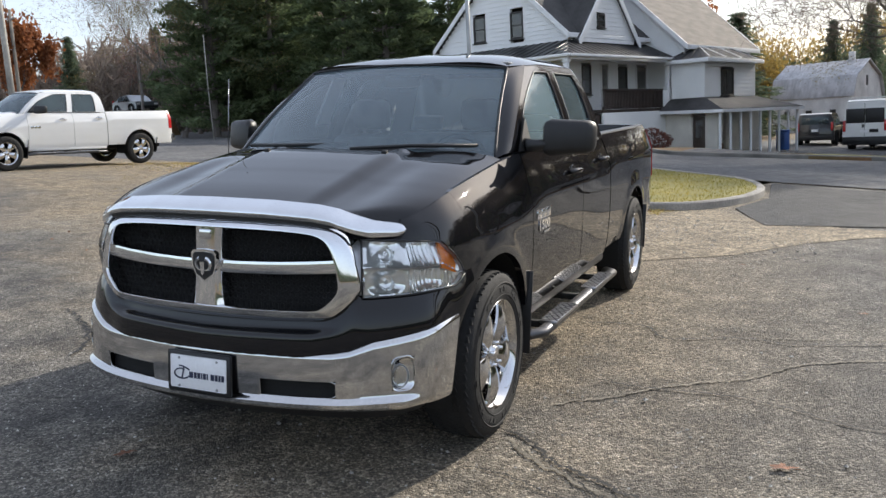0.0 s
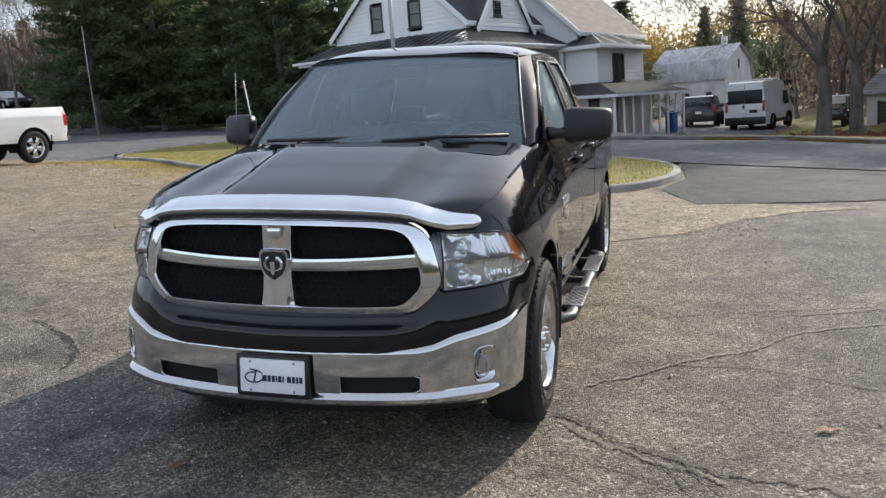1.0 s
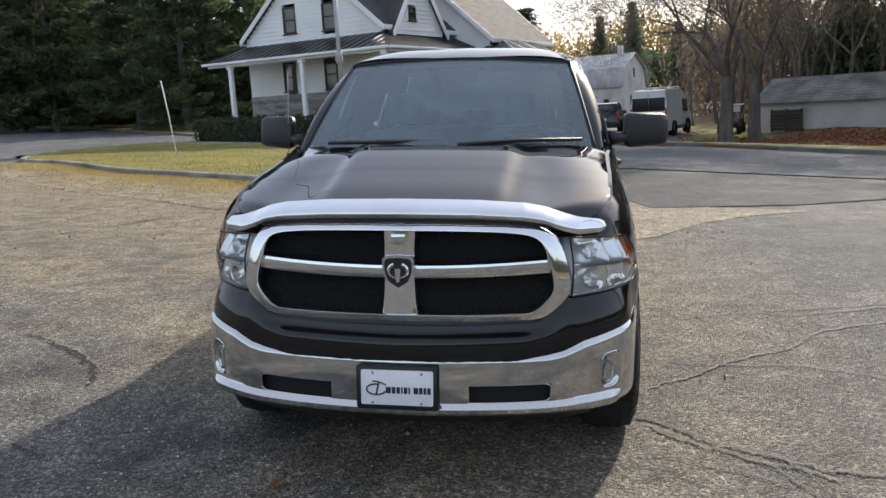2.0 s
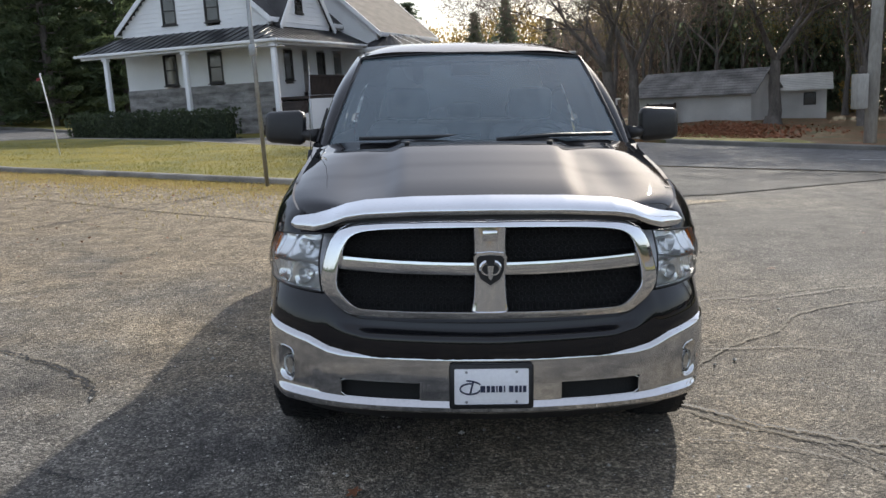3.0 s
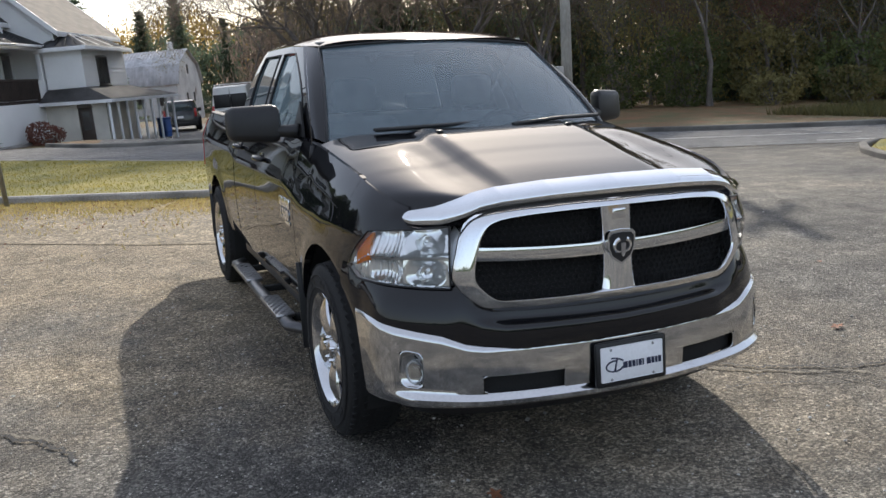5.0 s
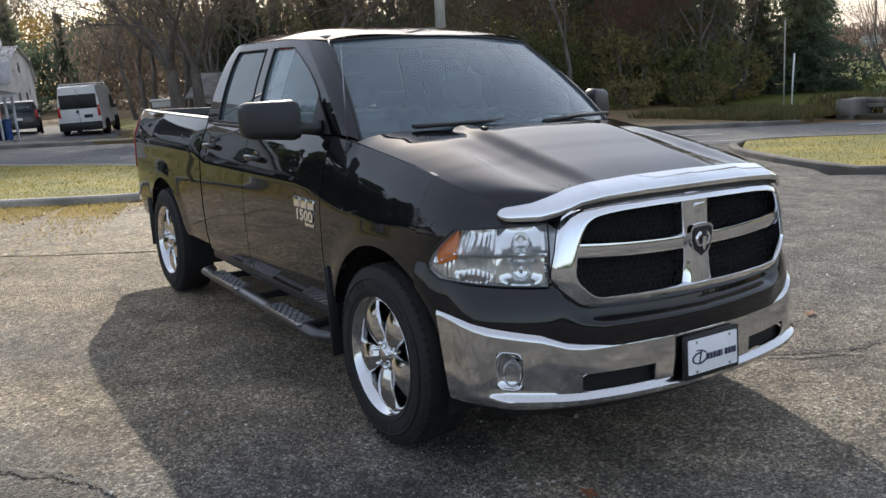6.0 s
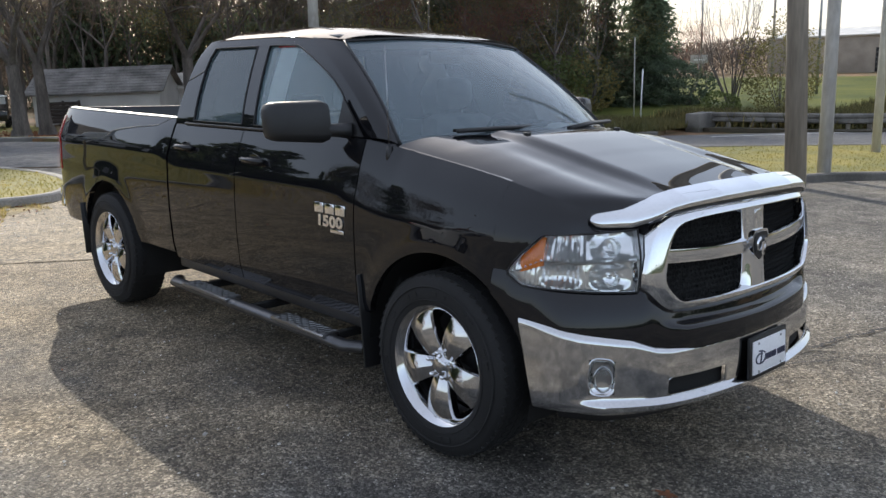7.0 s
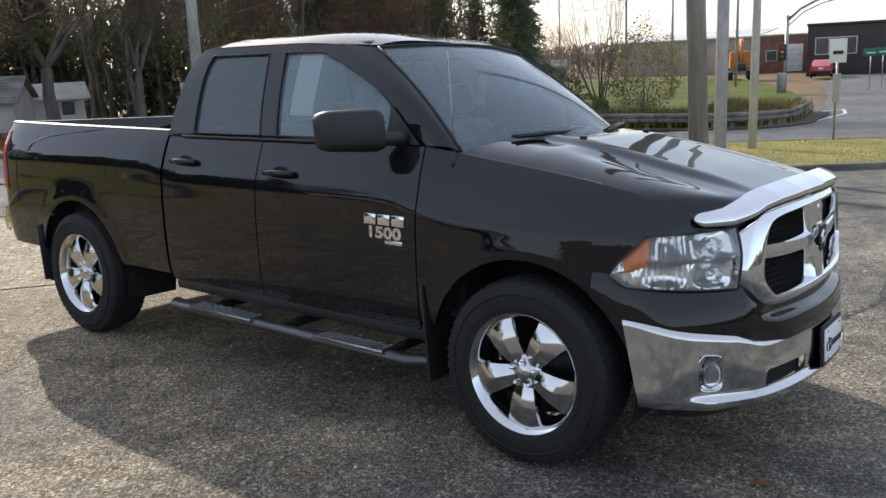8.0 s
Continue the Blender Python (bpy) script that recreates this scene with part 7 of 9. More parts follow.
for q in (((-0.1, 7.7, hz), (2.05, 7.7, hz), (0.9, 9.2, 4.62), (0.4, 9.2, 4.62)), ((2.05, 7.7, hz), (2.05, 13.5, hz), (0.9, 12.4, 4.62), (0.9, 9.2, 4.62)), ((2.05, 13.5, hz), (-0.5, 13.5, hz), (0.4, 12.4, 4.62), (0.9, 12.4, 4.62)), ((-0.5, 13.5, hz), (-0.1, 7.7, hz), (0.4, 9.2, 4.62), (0.4, 12.4, 4.62))):
    slab(bm, q, 0.06)
ar = part("annex_roof", bm, ANNEX_TIN, house, "low dark metal hip roof")
for i in range(11):
    y = 7.9 + i * 0.54
    ty = min(12.4, max(9.2, y))
    tubed("roof_seam", [(2.05, y, hz + 0.05), (0.9, ty, 4.67)], 0.018, TRIM_W if i % 3 == 0 else ANNEX_TIN, ar, "", 4)
for x, tx in ((0.3, 0.45), (0.8, 0.6), (1.3, 0.72), (1.75, 0.85)):
    tubed("roof_seam", [(x, 7.7, hz + 0.05), (tx, 9.2, 4.67)], 0.018, ANNEX_TIN, ar, "", 4)
bm = bmesh.new()
box(bm, -0.15, 2.1, 7.66, 7.72, 3.86, 4.04, 0.01)
box(bm, 2.04, 2.1, 7.7, 13.5, 3.86, 4.04, 0.01)
part("annex_fascia", bm, TRIM_W, ar, "white fascia board")
# yard in front of the house: raised turf, hedge, low wall
YARD = thing("yard", HOUSE, "raised front yard of the house with turf and low wall", "yard", "", "structure")
bm = bmesh.new()
surf(bm, lambda u, v: (-12 + 12.2 * u, -1.9 + 5.0 * v, 0.30 + 0.35 * sm(0, 0.35, v) - 0.25 * u), lin(0, 1, 16), lin(0, 1, 10))
part("yard_turf", bm, TURF, YARD, "dull green turf")
boxed("yard_wall", (-1.9, 0.4, -1.75, -1.45, -0.1, 0.42), SKIRT_STONE, YARD, 0.04, "low dark stone wall")
boxed("yard_wall", (0.2, 0.45, -1.45, 7.0, -0.3, 0.25), SKIRT_STONE, YARD, 0.04, "low dark stone wall")

# ---- plants ----
BARK = mat("grey_bark", (0.14, 0.122, 0.108), 0.95, 0, 0.3, 3, 25, 0.6, stretch=(1, 1, 0.25))
BARK_DARK = mat("dark_bark", (0.17, 0.15, 0.135), 0.95, 0, 0.3, 3, 25, 0.6, stretch=(1, 1, 0.25))
NEEDLE = foliage("pine_needles", (0.17, 0.215, 0.105), (0.075, 0.11, 0.055), through=0.55)
SPRUCE = foliage("spruce_needles", (0.162, 0.209, 0.123), (0.085, 0.114, 0.080), through=0.55)
LEAF_GREEN = foliage("green_leaves", (0.15, 0.175, 0.055), (0.08, 0.105, 0.042), through=0.55)
LEAF_OLIVE = foliage("olive_leaves", (0.30, 0.25, 0.095), (0.15, 0.145, 0.06), through=0.55)
LEAF_YELLOW = foliage("yellow_leaves", (0.48, 0.32, 0.08), (0.28, 0.21, 0.07))
LEAF_ORANGE = foliage("orange_leaves", (0.38, 0.14, 0.05), (0.22, 0.09, 0.04))
LEAF_RED = foliage("russet_leaves", (0.28, 0.11, 0.08), (0.15, 0.075, 0.06))
TWIG = foliage("twigs", (0.333, 0.269, 0.218), (0.179, 0.147, 0.128), through=0.5)
TWIG_DARK = foliage("dark_twigs", (0.25, 0.195, 0.155), (0.13, 0.108, 0.09), through=0.5)
HEDGE = foliage("hedge_leaves", (0.077, 0.098, 0.049), (0.039, 0.056, 0.031))


def limbs(name, segs, material, parent, sides=5, label=""):
    """Tapered round limbs, one for each (p, r, q, s), joined."""
    V, F = [], []
    for p, r, q, s in segs:
        p, q = np.array(p), np.array(q)
        d = q - p
        L = np.linalg.norm(d)
        if L < 1e-6:
            continue
        d = d / L
        a = np.cross(d, (0.3, 0.9, 0.1) if abs(d[2]) > 0.9 else (0, 0, 1))
        a /= np.linalg.norm(a)
        b = np.cross(d, a)
        i = len(V)
        for c, rr in ((p, r), (q, s)):
            for k in range(sides):
                t = 2 * math.pi * k / sides
                V.append(c + (a * math.cos(t) + b * math.sin(t)) * rr)
        for k in range(sides):
            F.append((i + k, i + (k + 1) % sides, i + sides + (k + 1) % sides, i + sides + k))
    return mesh(name, V, F, material, parent, label)


def leaf_cloud(name, centres, size, dirs, material, parent, rng, ratio=0.55, label=""):
    """Small leaf-shaped faces at centres; dirs gives each one's long axis."""
    C = np.asarray(centres)
    n = len(C)
    D = np.asarray(dirs) if dirs is not None else rng.normal(size=(n, 3))
    D = D / np.linalg.norm(D, axis=1, keepdims=True)
    R = rng.normal(size=(n, 3))
    B = np.cross(D, R)
    B /= np.linalg.norm(B, axis=1, keepdims=True) + 1e-9
    s = (size * rng.uniform(0.6, 1.4, n))[:, None]
    q = np.stack([C - D * s, C + B * s * ratio, C + D * s, C - B * s * ratio], 1).reshape(-1, 3)
    F = np.arange(4 * n).reshape(-1, 4)
    return mesh(name, q, F, material, parent, label, False)


def conifer(name, h, r, seed, material, bark, label, group, plume=False, whorls=26, low=0.10, per=7, quads=5):
    rng = np.random.default_rng(seed)
    top = thing(name, Matrix.Identity(4), label, "tree", group)
    limbs("trunk", [((0, 0, -0.3), 0.018 * h, (0.05, 0, 0.5 * h), 0.012 * h), ((0.05, 0, 0.5 * h), 0.012 * h, (0, 0, h), 0.01)], bark, top, 8)
    C, D, S = [], [], []
    for i in range(whorls):
        t = low + (0.985 - low) * (i / (whorls - 1)) ** 0.9
        z = t * h
        rad = r * (1 - t) ** (0.55 if plume else 0.85) * (0.75 + 0.25 * math.sin(i * 2.4)) + 0.12
        n = max(4, int(per * (0.5 + 0.5 * (1 - t)) + 1))
        for k in range(n):
            a = 2 * math.pi * (k + rng.uniform(-0.35, 0.35)) / n + i * 0.9
            L = rad * rng.uniform(0.62, 1.18)
            if plume and rng.uniform() < 0.12:
                continue
            droop = rng.uniform(0.05, 0.28) if not plume else rng.uniform(-0.28, 0.10)
            tip = np.array((math.cos(a) * L, math.sin(a) * L, -droop * L))
            base = np.array((0, 0, z))
            if L > 0.5:
                S.append((base, 0.012 * L + 0.01, base + tip * 0.9, 0.006))
            m = max(3, int(L / (0.034 * h)) + 2)
            for j in range(m):
                f = (j + 1) / m if not plume else 0.35 + 0.65 * (j + 1) / m
                c = base + tip * f
                for _ in range(quads * 3):
                    C.append(c + rng.normal(size=3) * (0.016 * h, 0.016 * h, 0.009 * h))
                    D.append(tip + rng.normal(size=3) * 0.55 * L + np.array((0, 0, -0.1 * L if not plume else 0.15 * L)))
    tagged(limbs("branch_whorl", S, bark, top, 4), kind="stuff")
    leaf_cloud("crown", C, 0.0165 * h, D, material, top, rng, 0.24)
    return top


def broadleaf(name, h, r, seed, bark, leaf, label, group, depth=5, leaves=0, leaf_size=0.09, trunk=0.03, fork=0.28, spread=0.55, up=0.35, stems=1, ratio=0.6):
    """A forking tree: tapered trunk, limbs, fine twigs and, where it has them, leaves."""
    rng = np.random.default_rng(seed)
    top = thing(name, Matrix.Identity(4), label, "tree", group)
    trunk_s, fine_s, ends = [], [], []

    def grow(p, d, L, rad, lev):
        q, dd = p, d
        for _ in range(3):
            dd = dd + rng.normal(size=3) * 0.10 + np.array((0, 0, 0.03 * up))
            dd /= np.linalg.norm(dd)
            n = q + dd * L / 3
            (trunk_s if lev < 2 else fine_s).append((q - dd * rad * 0.5, rad * 0.985, n, rad * 0.86))
            q, rad = n, rad * 0.86
            if lev >= 2:
                ends.append(n)
        if lev >= depth:
            return
        for _ in range(3 if lev < 4 else 2):
            a = dd + rng.normal(size=3) * spread + np.array((0, 0, up * 0.35))
            a /= np.linalg.norm(a)
            grow(q, a, L * rng.uniform(0.62, 0.86), rad * rng.uniform(0.55, 0.72), lev + 1)
    for s in range(stems):
        d0 = np.array((0, 0, 1.0)) + (rng.normal(size=3) * 0.09 if stems > 1 else rng.normal(size=3) * 0.04)
        grow(np.array((rng.normal() * 0.1 * (stems > 1), rng.normal() * 0.1 * (stems > 1), -0.3)), d0, h * fork, h * trunk, 0)
    if stems == 1:
        for z0, z1, k0, k1 in ((-0.3, 0.12, 1.75, 1.28), (0.08, 0.50, 1.30, 0.99)):
            trunk_s.append((np.array((0, 0, z0)), h * trunk * k0, np.array((0, 0, z1)), h * trunk * k1))
    limbs("trunk", trunk_s, bark, top, 8)
    limbs("crown", fine_s, bark, top, 3)
    if leaves:
        E = np.array(ends)
        C = E[rng.integers(0, len(E), leaves)] + rng.normal(size=(leaves, 3)) * 0.035 * h
        leaf_cloud("foliage" if ratio > 0.2 else "twig_mass", C, leaf_size, None, leaf, top, rng, ratio)
    return top


def shrub(name, m, rx, ry, h, n, size, leaf, label, seed, group="", category="bush"):
    rng = np.random.default_rng(seed)
    top = thing(name, m, label, category, group)
    A = rng.normal(size=(n, 3))
    A /= np.linalg.norm(A, axis=1, keepdims=True)
    rad = rng.uniform(0.55, 1.0, n)[:, None] ** 0.5
    C = A * rad * (rx, ry, h * 0.55) + (0, 0, h * 0.5)
    bumps = np.array([noise.noise((c[0] * 1.3, c[1] * 1.3, c[2] * 1.3 + seed)) for c in C])
    C = C * (1 + 0.35 * bumps[:, None])
    C = C[C[:, 2] > 0.02]
    S = [((0, 0, -0.1), 0.03, tuple(c * 0.8), 0.006) for c in C[:14]]
    limbs("stem", S, BARK, top, 4)
    leaf_cloud("foliage", C, size, None, leaf, top, rng, 0.6)
    return top


def put(ob, x, y, s=1.0, turn=0.0, dz=0.0, sz=None):
    return copy_thing(ob, Matrix.Translation((x, y, level(x, y) + dz)) @ Matrix.Rotation(turn, 4, "Z") @ Matrix.Diagonal((s, s, sz or s, 1)))


def settle(ob, x, y, dz=0.0, turn=0.0):
    ob.matrix_world = Matrix.Translation((x, y, level(x, y) + dz)) @ Matrix.Rotation(turn, 4, "Z")


R = random.Random(11)
# tall dark pines left of the house
pine_a = conifer("pine_tree", 17, 5.2, 1, NEEDLE, BARK_DARK, "tall dark green pine with feathery boughs", "dark pines beside the road", True, 30, 0.08, 8, 6)
pine_b = conifer("pine_tree", 15, 4.6, 2, NEEDLE, BARK_DARK, "tall dark green pine with feathery boughs", "dark pines beside the road", True, 28, 0.05, 8, 6)
settle(pine_a, -27.5, 50.0)
settle(pine_b, -22.5, 46.5)
for k, (x, y, s) in enumerate([(-33, 49, 1.0), (-37.5, 52, 0.95), (-30.5, 56, 0.8), (-24.5, 54, 0.8), (-19.5, 50.5, 0.8), (-18.5, 56, 0.75), (-35.5, 57.5, 0.8), (-41.5, 57, 0.8), (-14, 56, 0.7), (-36.0, 45.8, 1.0), (-29, 62, 0.8), (-22, 61, 0.75), (-40, 64, 0.8)]):
    put(pine_a if k % 2 else pine_b, x, y, s, R.uniform(0, 6.28))
# spruces
spruce_a = conifer("spruce_tree", 11, 3.0, 3, SPRUCE, BARK_DARK, "dark green spruce with drooping boughs", "spruces", False, 30, 0.04, 9, 5)
spruce_b = conifer("spruce_tree", 9, 2.4, 4, SPRUCE, BARK_DARK, "dark green spruce with drooping boughs", "spruces", False, 26, 0.03, 8, 5)
settle(spruce_a, 40.5, 25.6)
settle(spruce_b, 36.8, 28.6)
for k, (x, y, s) in enumerate([(38.7, 27.2, 0.8), (34.5, 30.5, 1.05), (33.0, 33.5, 1.1), (43.5, 27.2, 0.9), (36, 33.5, 1.2), (30, 32, 0.8), (-1.5, 60, 0.95), (6, 104, 1.1), (14, 94, 1.1), (9.5, 99, 1.2), (20, 88, 1.1), (-60, 68, 1.0), (-56, 74, 1.1), (-64, 60, 0.9), (-52.5, 66, 0.8), (28, 58, 1.3), (33, 52, 1.3), (22, 62, 1.2), (38, 46, 1.2), (44, 40, 1.1), (-3, 92, 1.1), (25, 75, 1.2)]):
    put(spruce_a if k % 2 else spruce_b, x, y, s * (1.7 if -2 < x < 2 and y < 70 else 1.0), R.uniform(0, 6.28), 0.0, s)
# bare trees: the large maple pair on the lawn, and the woods
maple = broadleaf("maple_tree", 11, 4, 5, BARK, TWIG_DARK, "large bare maple with grey bark", "bare trees", 7, 16000, 0.30, ratio=0.035, trunk=0.032, fork=0.30, spread=0.46, up=0.6)
settle(maple, 7.7, 33.0)
maple_b = broadleaf("maple_tree", 11, 4, 8, BARK, TWIG_DARK, "large bare maple with grey bark", "bare trees", 7, 16000, 0.30, ratio=0.035, trunk=0.029, fork=0.31, spread=0.46, up=0.6)
settle(maple_b, 9.3, 34.8)
put(maple, 14.8, 32.6, 0.95, 2.0)
put(maple_b, 17.4, 29.8, 0.8, 4.0)
wood_a = broadleaf("woodland_tree", 13, 4, 21, BARK_DARK, TWIG_DARK, "bare grey woodland tree", "woodland trees", 6, 9000, 0.30, ratio=0.04, trunk=0.014, fork=0.34, spread=0.40)
wood_b = broadleaf("woodland_tree", 12, 4, 22, BARK_DARK, LEAF_OLIVE, "woodland tree with a few olive leaves", "woodland trees", 5, 5200, 0.040, trunk=0.013, fork=0.32, spread=0.42)
wood_c = broadleaf("woodland_tree", 10, 4, 23, BARK_DARK, LEAF_RED, "slim woodland tree with sparse russet leaves", "woodland trees", 5, 4400, 0.040, trunk=0.012, fork=0.30, spread=0.46)
settle(wood_a, 16, 52)
settle(wood_b, 26, 36)
settle(wood_c, 36.2, 26.4)


def off_line(x, y, ax, ay, bx, by):
    """Distance of a place from a line of the plan."""
    t = max(0, min(1, ((x - ax) * (bx - ax) + (y - ay) * (by - ay)) / ((bx - ax) ** 2 + (by - ay) ** 2)))
    return math.hypot(x - ax - t * (bx - ax), y - ay - t * (by - ay))


for k in range(58):
    u = R.uniform(0, 1)
    x, y = 11 + 30 * u + R.uniform(-2, 2), 58 - 26 * u + R.uniform(-5, 8)
    if off_line(x, y, 10, 20, 23.5, 50) < 2.5:  # open strip before the small shed
        continue
    put((wood_a, wood_b, wood_a)[k % 3], x, y, R.uniform(0.8, 1.25), R.uniform(0, 6.28))
for k in range(26):
    u = R.uniform(0, 1)
    put((wood_b, wood_c, wood_b)[k % 3], 22.5 + 14 * u + R.uniform(-1, 2), 29.5 - 3 * u + R.uniform(-3, 6), R.uniform(0.55, 1.0), R.uniform(0, 6.28))
for k, (x, y, s) in enumerate([(-39.5, 43.0, 1.0), (-41.5, 47, 1.1), (-37.8, 44.5, 0.95), (-44, 54, 1.0), (-50, 57, 1.0)]):
    put((wood_b, wood_a)[k % 2], x, y, s, k * 2.1)
for k in range(16):
    put((wood_a, wood_c)[k % 2], R.uniform(-62, -38), R.uniform(62, 84), R.uniform(0.75, 1.1), R.uniform(0, 6.28), 1.0)
# autumn trees far off
autumn = broadleaf("autumn_tree", 7, 3, 31, BARK, LEAF_ORANGE, "tree in full orange autumn leaf", "autumn trees", 5, 3800, 0.16, trunk=0.02, spread=0.5)
autumn.matrix_world = Matrix.Translation((-56, 46, level(-56, 46) + 0.5)) @ Matrix.Diagonal((1.1, 1.1, 1.5, 1))
put(autumn, -61, 50, 0.8, 1.0, 0.5)
put(autumn, -6, 68, 1.15, 2.0)
put(wood_c, 56, 31.3, 0.62, 3.0)
put(wood_c, 58.5, 31.6, 0.55, 5.0)
gold = broadleaf("autumn_tree", 10, 3, 32, BARK, LEAF_YELLOW, "tree in yellow autumn leaf", "autumn trees", 5, 3800, 0.17, trunk=0.02, spread=0.45)
settle(gold, 1.5, 106)
for k, (x, y, s) in enumerate([(5, 108, 0.85), (-3, 106, 0.8), (-8, 100, 0.75), (-44, 62, 0.9)]):
    put(gold, x, y, s, k * 1.3)
# tall, many-stemmed poplar behind the guardrail, and shrubs round it
poplar = broadleaf("poplar_tree", 9, 1, 41, BARK, TWIG_DARK, "slim bare many-stemmed poplar", "", 5, 2600, 0.26, ratio=0.03, trunk=0.0055, fork=0.30, spread=0.09, up=1.6, stems=9)
settle(poplar, 37.2, 18.4, 0.05)
for k, (x, y, rx, ry, h, n, sz, lf, lb) in enumerate([(37.2, 15.9, 2.1, 1.9, 4.0, 5200, 0.055, LEAF_OLIVE, "thin yellow-green shrub behind the guardrail"), (34.0, 17.2, 1.0, 0.9, 1.1, 700, 0.08, LEAF_GREEN, "low green shrub behind the guardrail"), (41, 23, 1.6, 1.4, 2.0, 1300, 0.10, SPRUCE, "dark green shrub below the spruces"), (34.6, 25.6, 2.0, 1.6, 2.8, 1800, 0.10, LEAF_OLIVE, "olive shrub at the wood's edge"), (31, 25.2, 2.2, 1.8, 3.0, 1900, 0.10, LEAF_GREEN, "green shrub at the wood's edge"), (27.6, 26.6, 2.2, 1.8, 3.6, 2200, 0.10, LEAF_OLIVE, "olive shrub at the wood's edge"), (24.2, 28.4, 2.0, 1.7, 3.4, 2200, 0.10, LEAF_GREEN, "green shrub at the wood's edge"), (29.4, 23.6, 1.6, 1.2, 1.6, 1200, 0.08, LEAF_OLIVE, "low olive shrub at the wood's edge"), (25.8, 24.6, 1.5, 1.2, 1.5, 1100, 0.08, LEAF_OLIVE, "low olive shrub at the wood's edge"), (21.4, 30, 1.6, 1.3, 2.4, 1400, 0.09, LEAF_GREEN, "green shrub at the wood's edge"), (26.3, 48.6, 0.8, 0.7, 2.4, 700, 0.09, LEAF_YELLOW, "yellow-green shrub by the small shed")]):
    shrub("shrub", Matrix.Translation((x, y, level(x, y) + 0.03)), rx, ry, h, n, sz, lf, lb, 60 + k, "shrubs at the road's edge")
# clipped hedge in front of the porch
rng = np.random.default_rng(9)
n = 9000
C = np.stack([rng.uniform(-9.9, -1.6, n), rng.uniform(-1.35, -0.35, n), rng.uniform(0.15, 1.86, n)], 1)
C[:, 2] -= 0.12 * np.sin(C[:, 0] * 2.1) ** 2 + 0.02 * (C[:, 0] + 12)
edge = (C[:, 1] < -1.05) | (C[:, 2] > 1.38) | (C[:, 0] > -2.0)
hedge = thing("hedge", HOUSE, "dark clipped hedge below the porch", "hedge")
leaf_cloud("foliage", C[edge], 0.075, None, HEDGE, hedge, rng, 0.6)
boxed("hedge_core", (-9.7, -1.8, -1.15, -0.5, 0.15, 1.42), HEDGE, hedge, 0.1)
shrub("shrub", HOUSE @ Matrix.Translation((0.9, 5.0, 0.05)), 0.8, 0.7, 0.95, 1500, 0.05, LEAF_RED, "dark russet shrub beside the porch deck", 90)
# thick far woods that close the view
rng = np.random.default_rng(12)


def far_woods(name, line, n, depth, hmax, size, leaf, label, seed, base=-1.5, ratio=0.4):
    """A belt of distant woodland along a line of the plan: one mass of foliage and twigs with a broken top."""
    P = spline(line, 200)
    rng = np.random.default_rng(seed)
    i = rng.integers(0, 199, n)
    t = P[i] + rng.normal(size=(n, 2)) * depth
    hh = hmax * (0.72 + 0.28 * np.array([noise.noise((float(x) * 0.13, float(y) * 0.13, seed)) + 0.6 * noise.noise((float(x) * 0.6, float(y) * 0.6, seed)) for x, y in t]))
    z = base + hh * rng.uniform(0, 1, n) ** 0.75
    top = leaf_cloud(name, np.stack([t[:, 0], t[:, 1], z], 1), size, rng.normal(size=(n, 3)) * (0.4, 0.4, 1.0), leaf, None, rng, ratio, label)
    return tagged(top, "", "woods", "", "stuff")


far_woods("woods", [(13.5, 77), (17, 73), (21, 68), (25, 64)], 14000, 1.8, 12, 0.34, TWIG_DARK, "thin brown leafless woods beside the barn", 16, -1.5, 0.16)
far_woods("woods", [(21, 67), (27, 61), (36, 52), (45, 44), (52, 40)], 34000, 2.2, 13.5, 0.36, TWIG_DARK, "dense brown leafless woods in the distance", 1, -1.5, 0.2)
far_woods("woods", [(20, 63), (26, 56), (35, 46), (42, 38), (46, 33)], 14000, 2.0, 10.5, 0.24, SPRUCE, "dense dark evergreen woods in the distance", 2)
far_woods("woods", [(22.5, 33), (27, 30.5), (32, 30), (38, 29.5)], 8000, 1.3, 6.5, 0.10, LEAF_OLIVE, "tangled olive undergrowth at the wood's edge", 3)
far_woods("woods", [(-110, 75), (-80, 73), (-60, 70), (-46, 66), (-30, 74), (-8, 84)], 42000, 2.8, 14.5, 0.8, TWIG, "dense brown leafless woods in the distance", 4, 1.0, 0.12)
far_woods("woods", [(-112, 78), (-82, 76), (-62, 73), (-47, 69), (-36, 72)], 24000, 1.6, 10.5, 0.42, TWIG_DARK, "dense dark brown woods in the distance", 14, 0.8, 0.3)
far_woods("woods", [(-46, 66), (-36, 68), (-26, 68), (-14, 66)], 16000, 1.8, 10, 0.34, NEEDLE, "dense dark evergreen woods in the distance", 5, 0.5)
far_woods("woods", [(-14, 120), (0, 122), (14, 120), (30, 110)], 30000, 3.0, 15, 0.26, LEAF_YELLOW, "yellowing woods on a distant rise", 6, 0)
far_woods("woods", [(-8, 112), (6, 114), (20, 108), (34, 96)], 26000, 2.5, 11, 0.27, SPRUCE, "dark evergreen woods on a distant rise", 7, 0)
far_woods("woods", [(62, 62), (80, 56), (96, 54), (112, 46), (124, 30)], 16000, 2.2, 5.5, 0.45, TWIG_DARK, "low brown distant woods", 8, -1.5, 0.12)
# added ring outside the view: unseen itself, it only darkens low reflections
far_woods("woods", [(-120, 40), (-130, 0), (-110, -60), (-40, -110), (40, -110), (110, -60), (130, 0)], 26000, 5.0, 11, 0.9, SPRUCE, "unseen ring of dark woods added round the lot", 9)

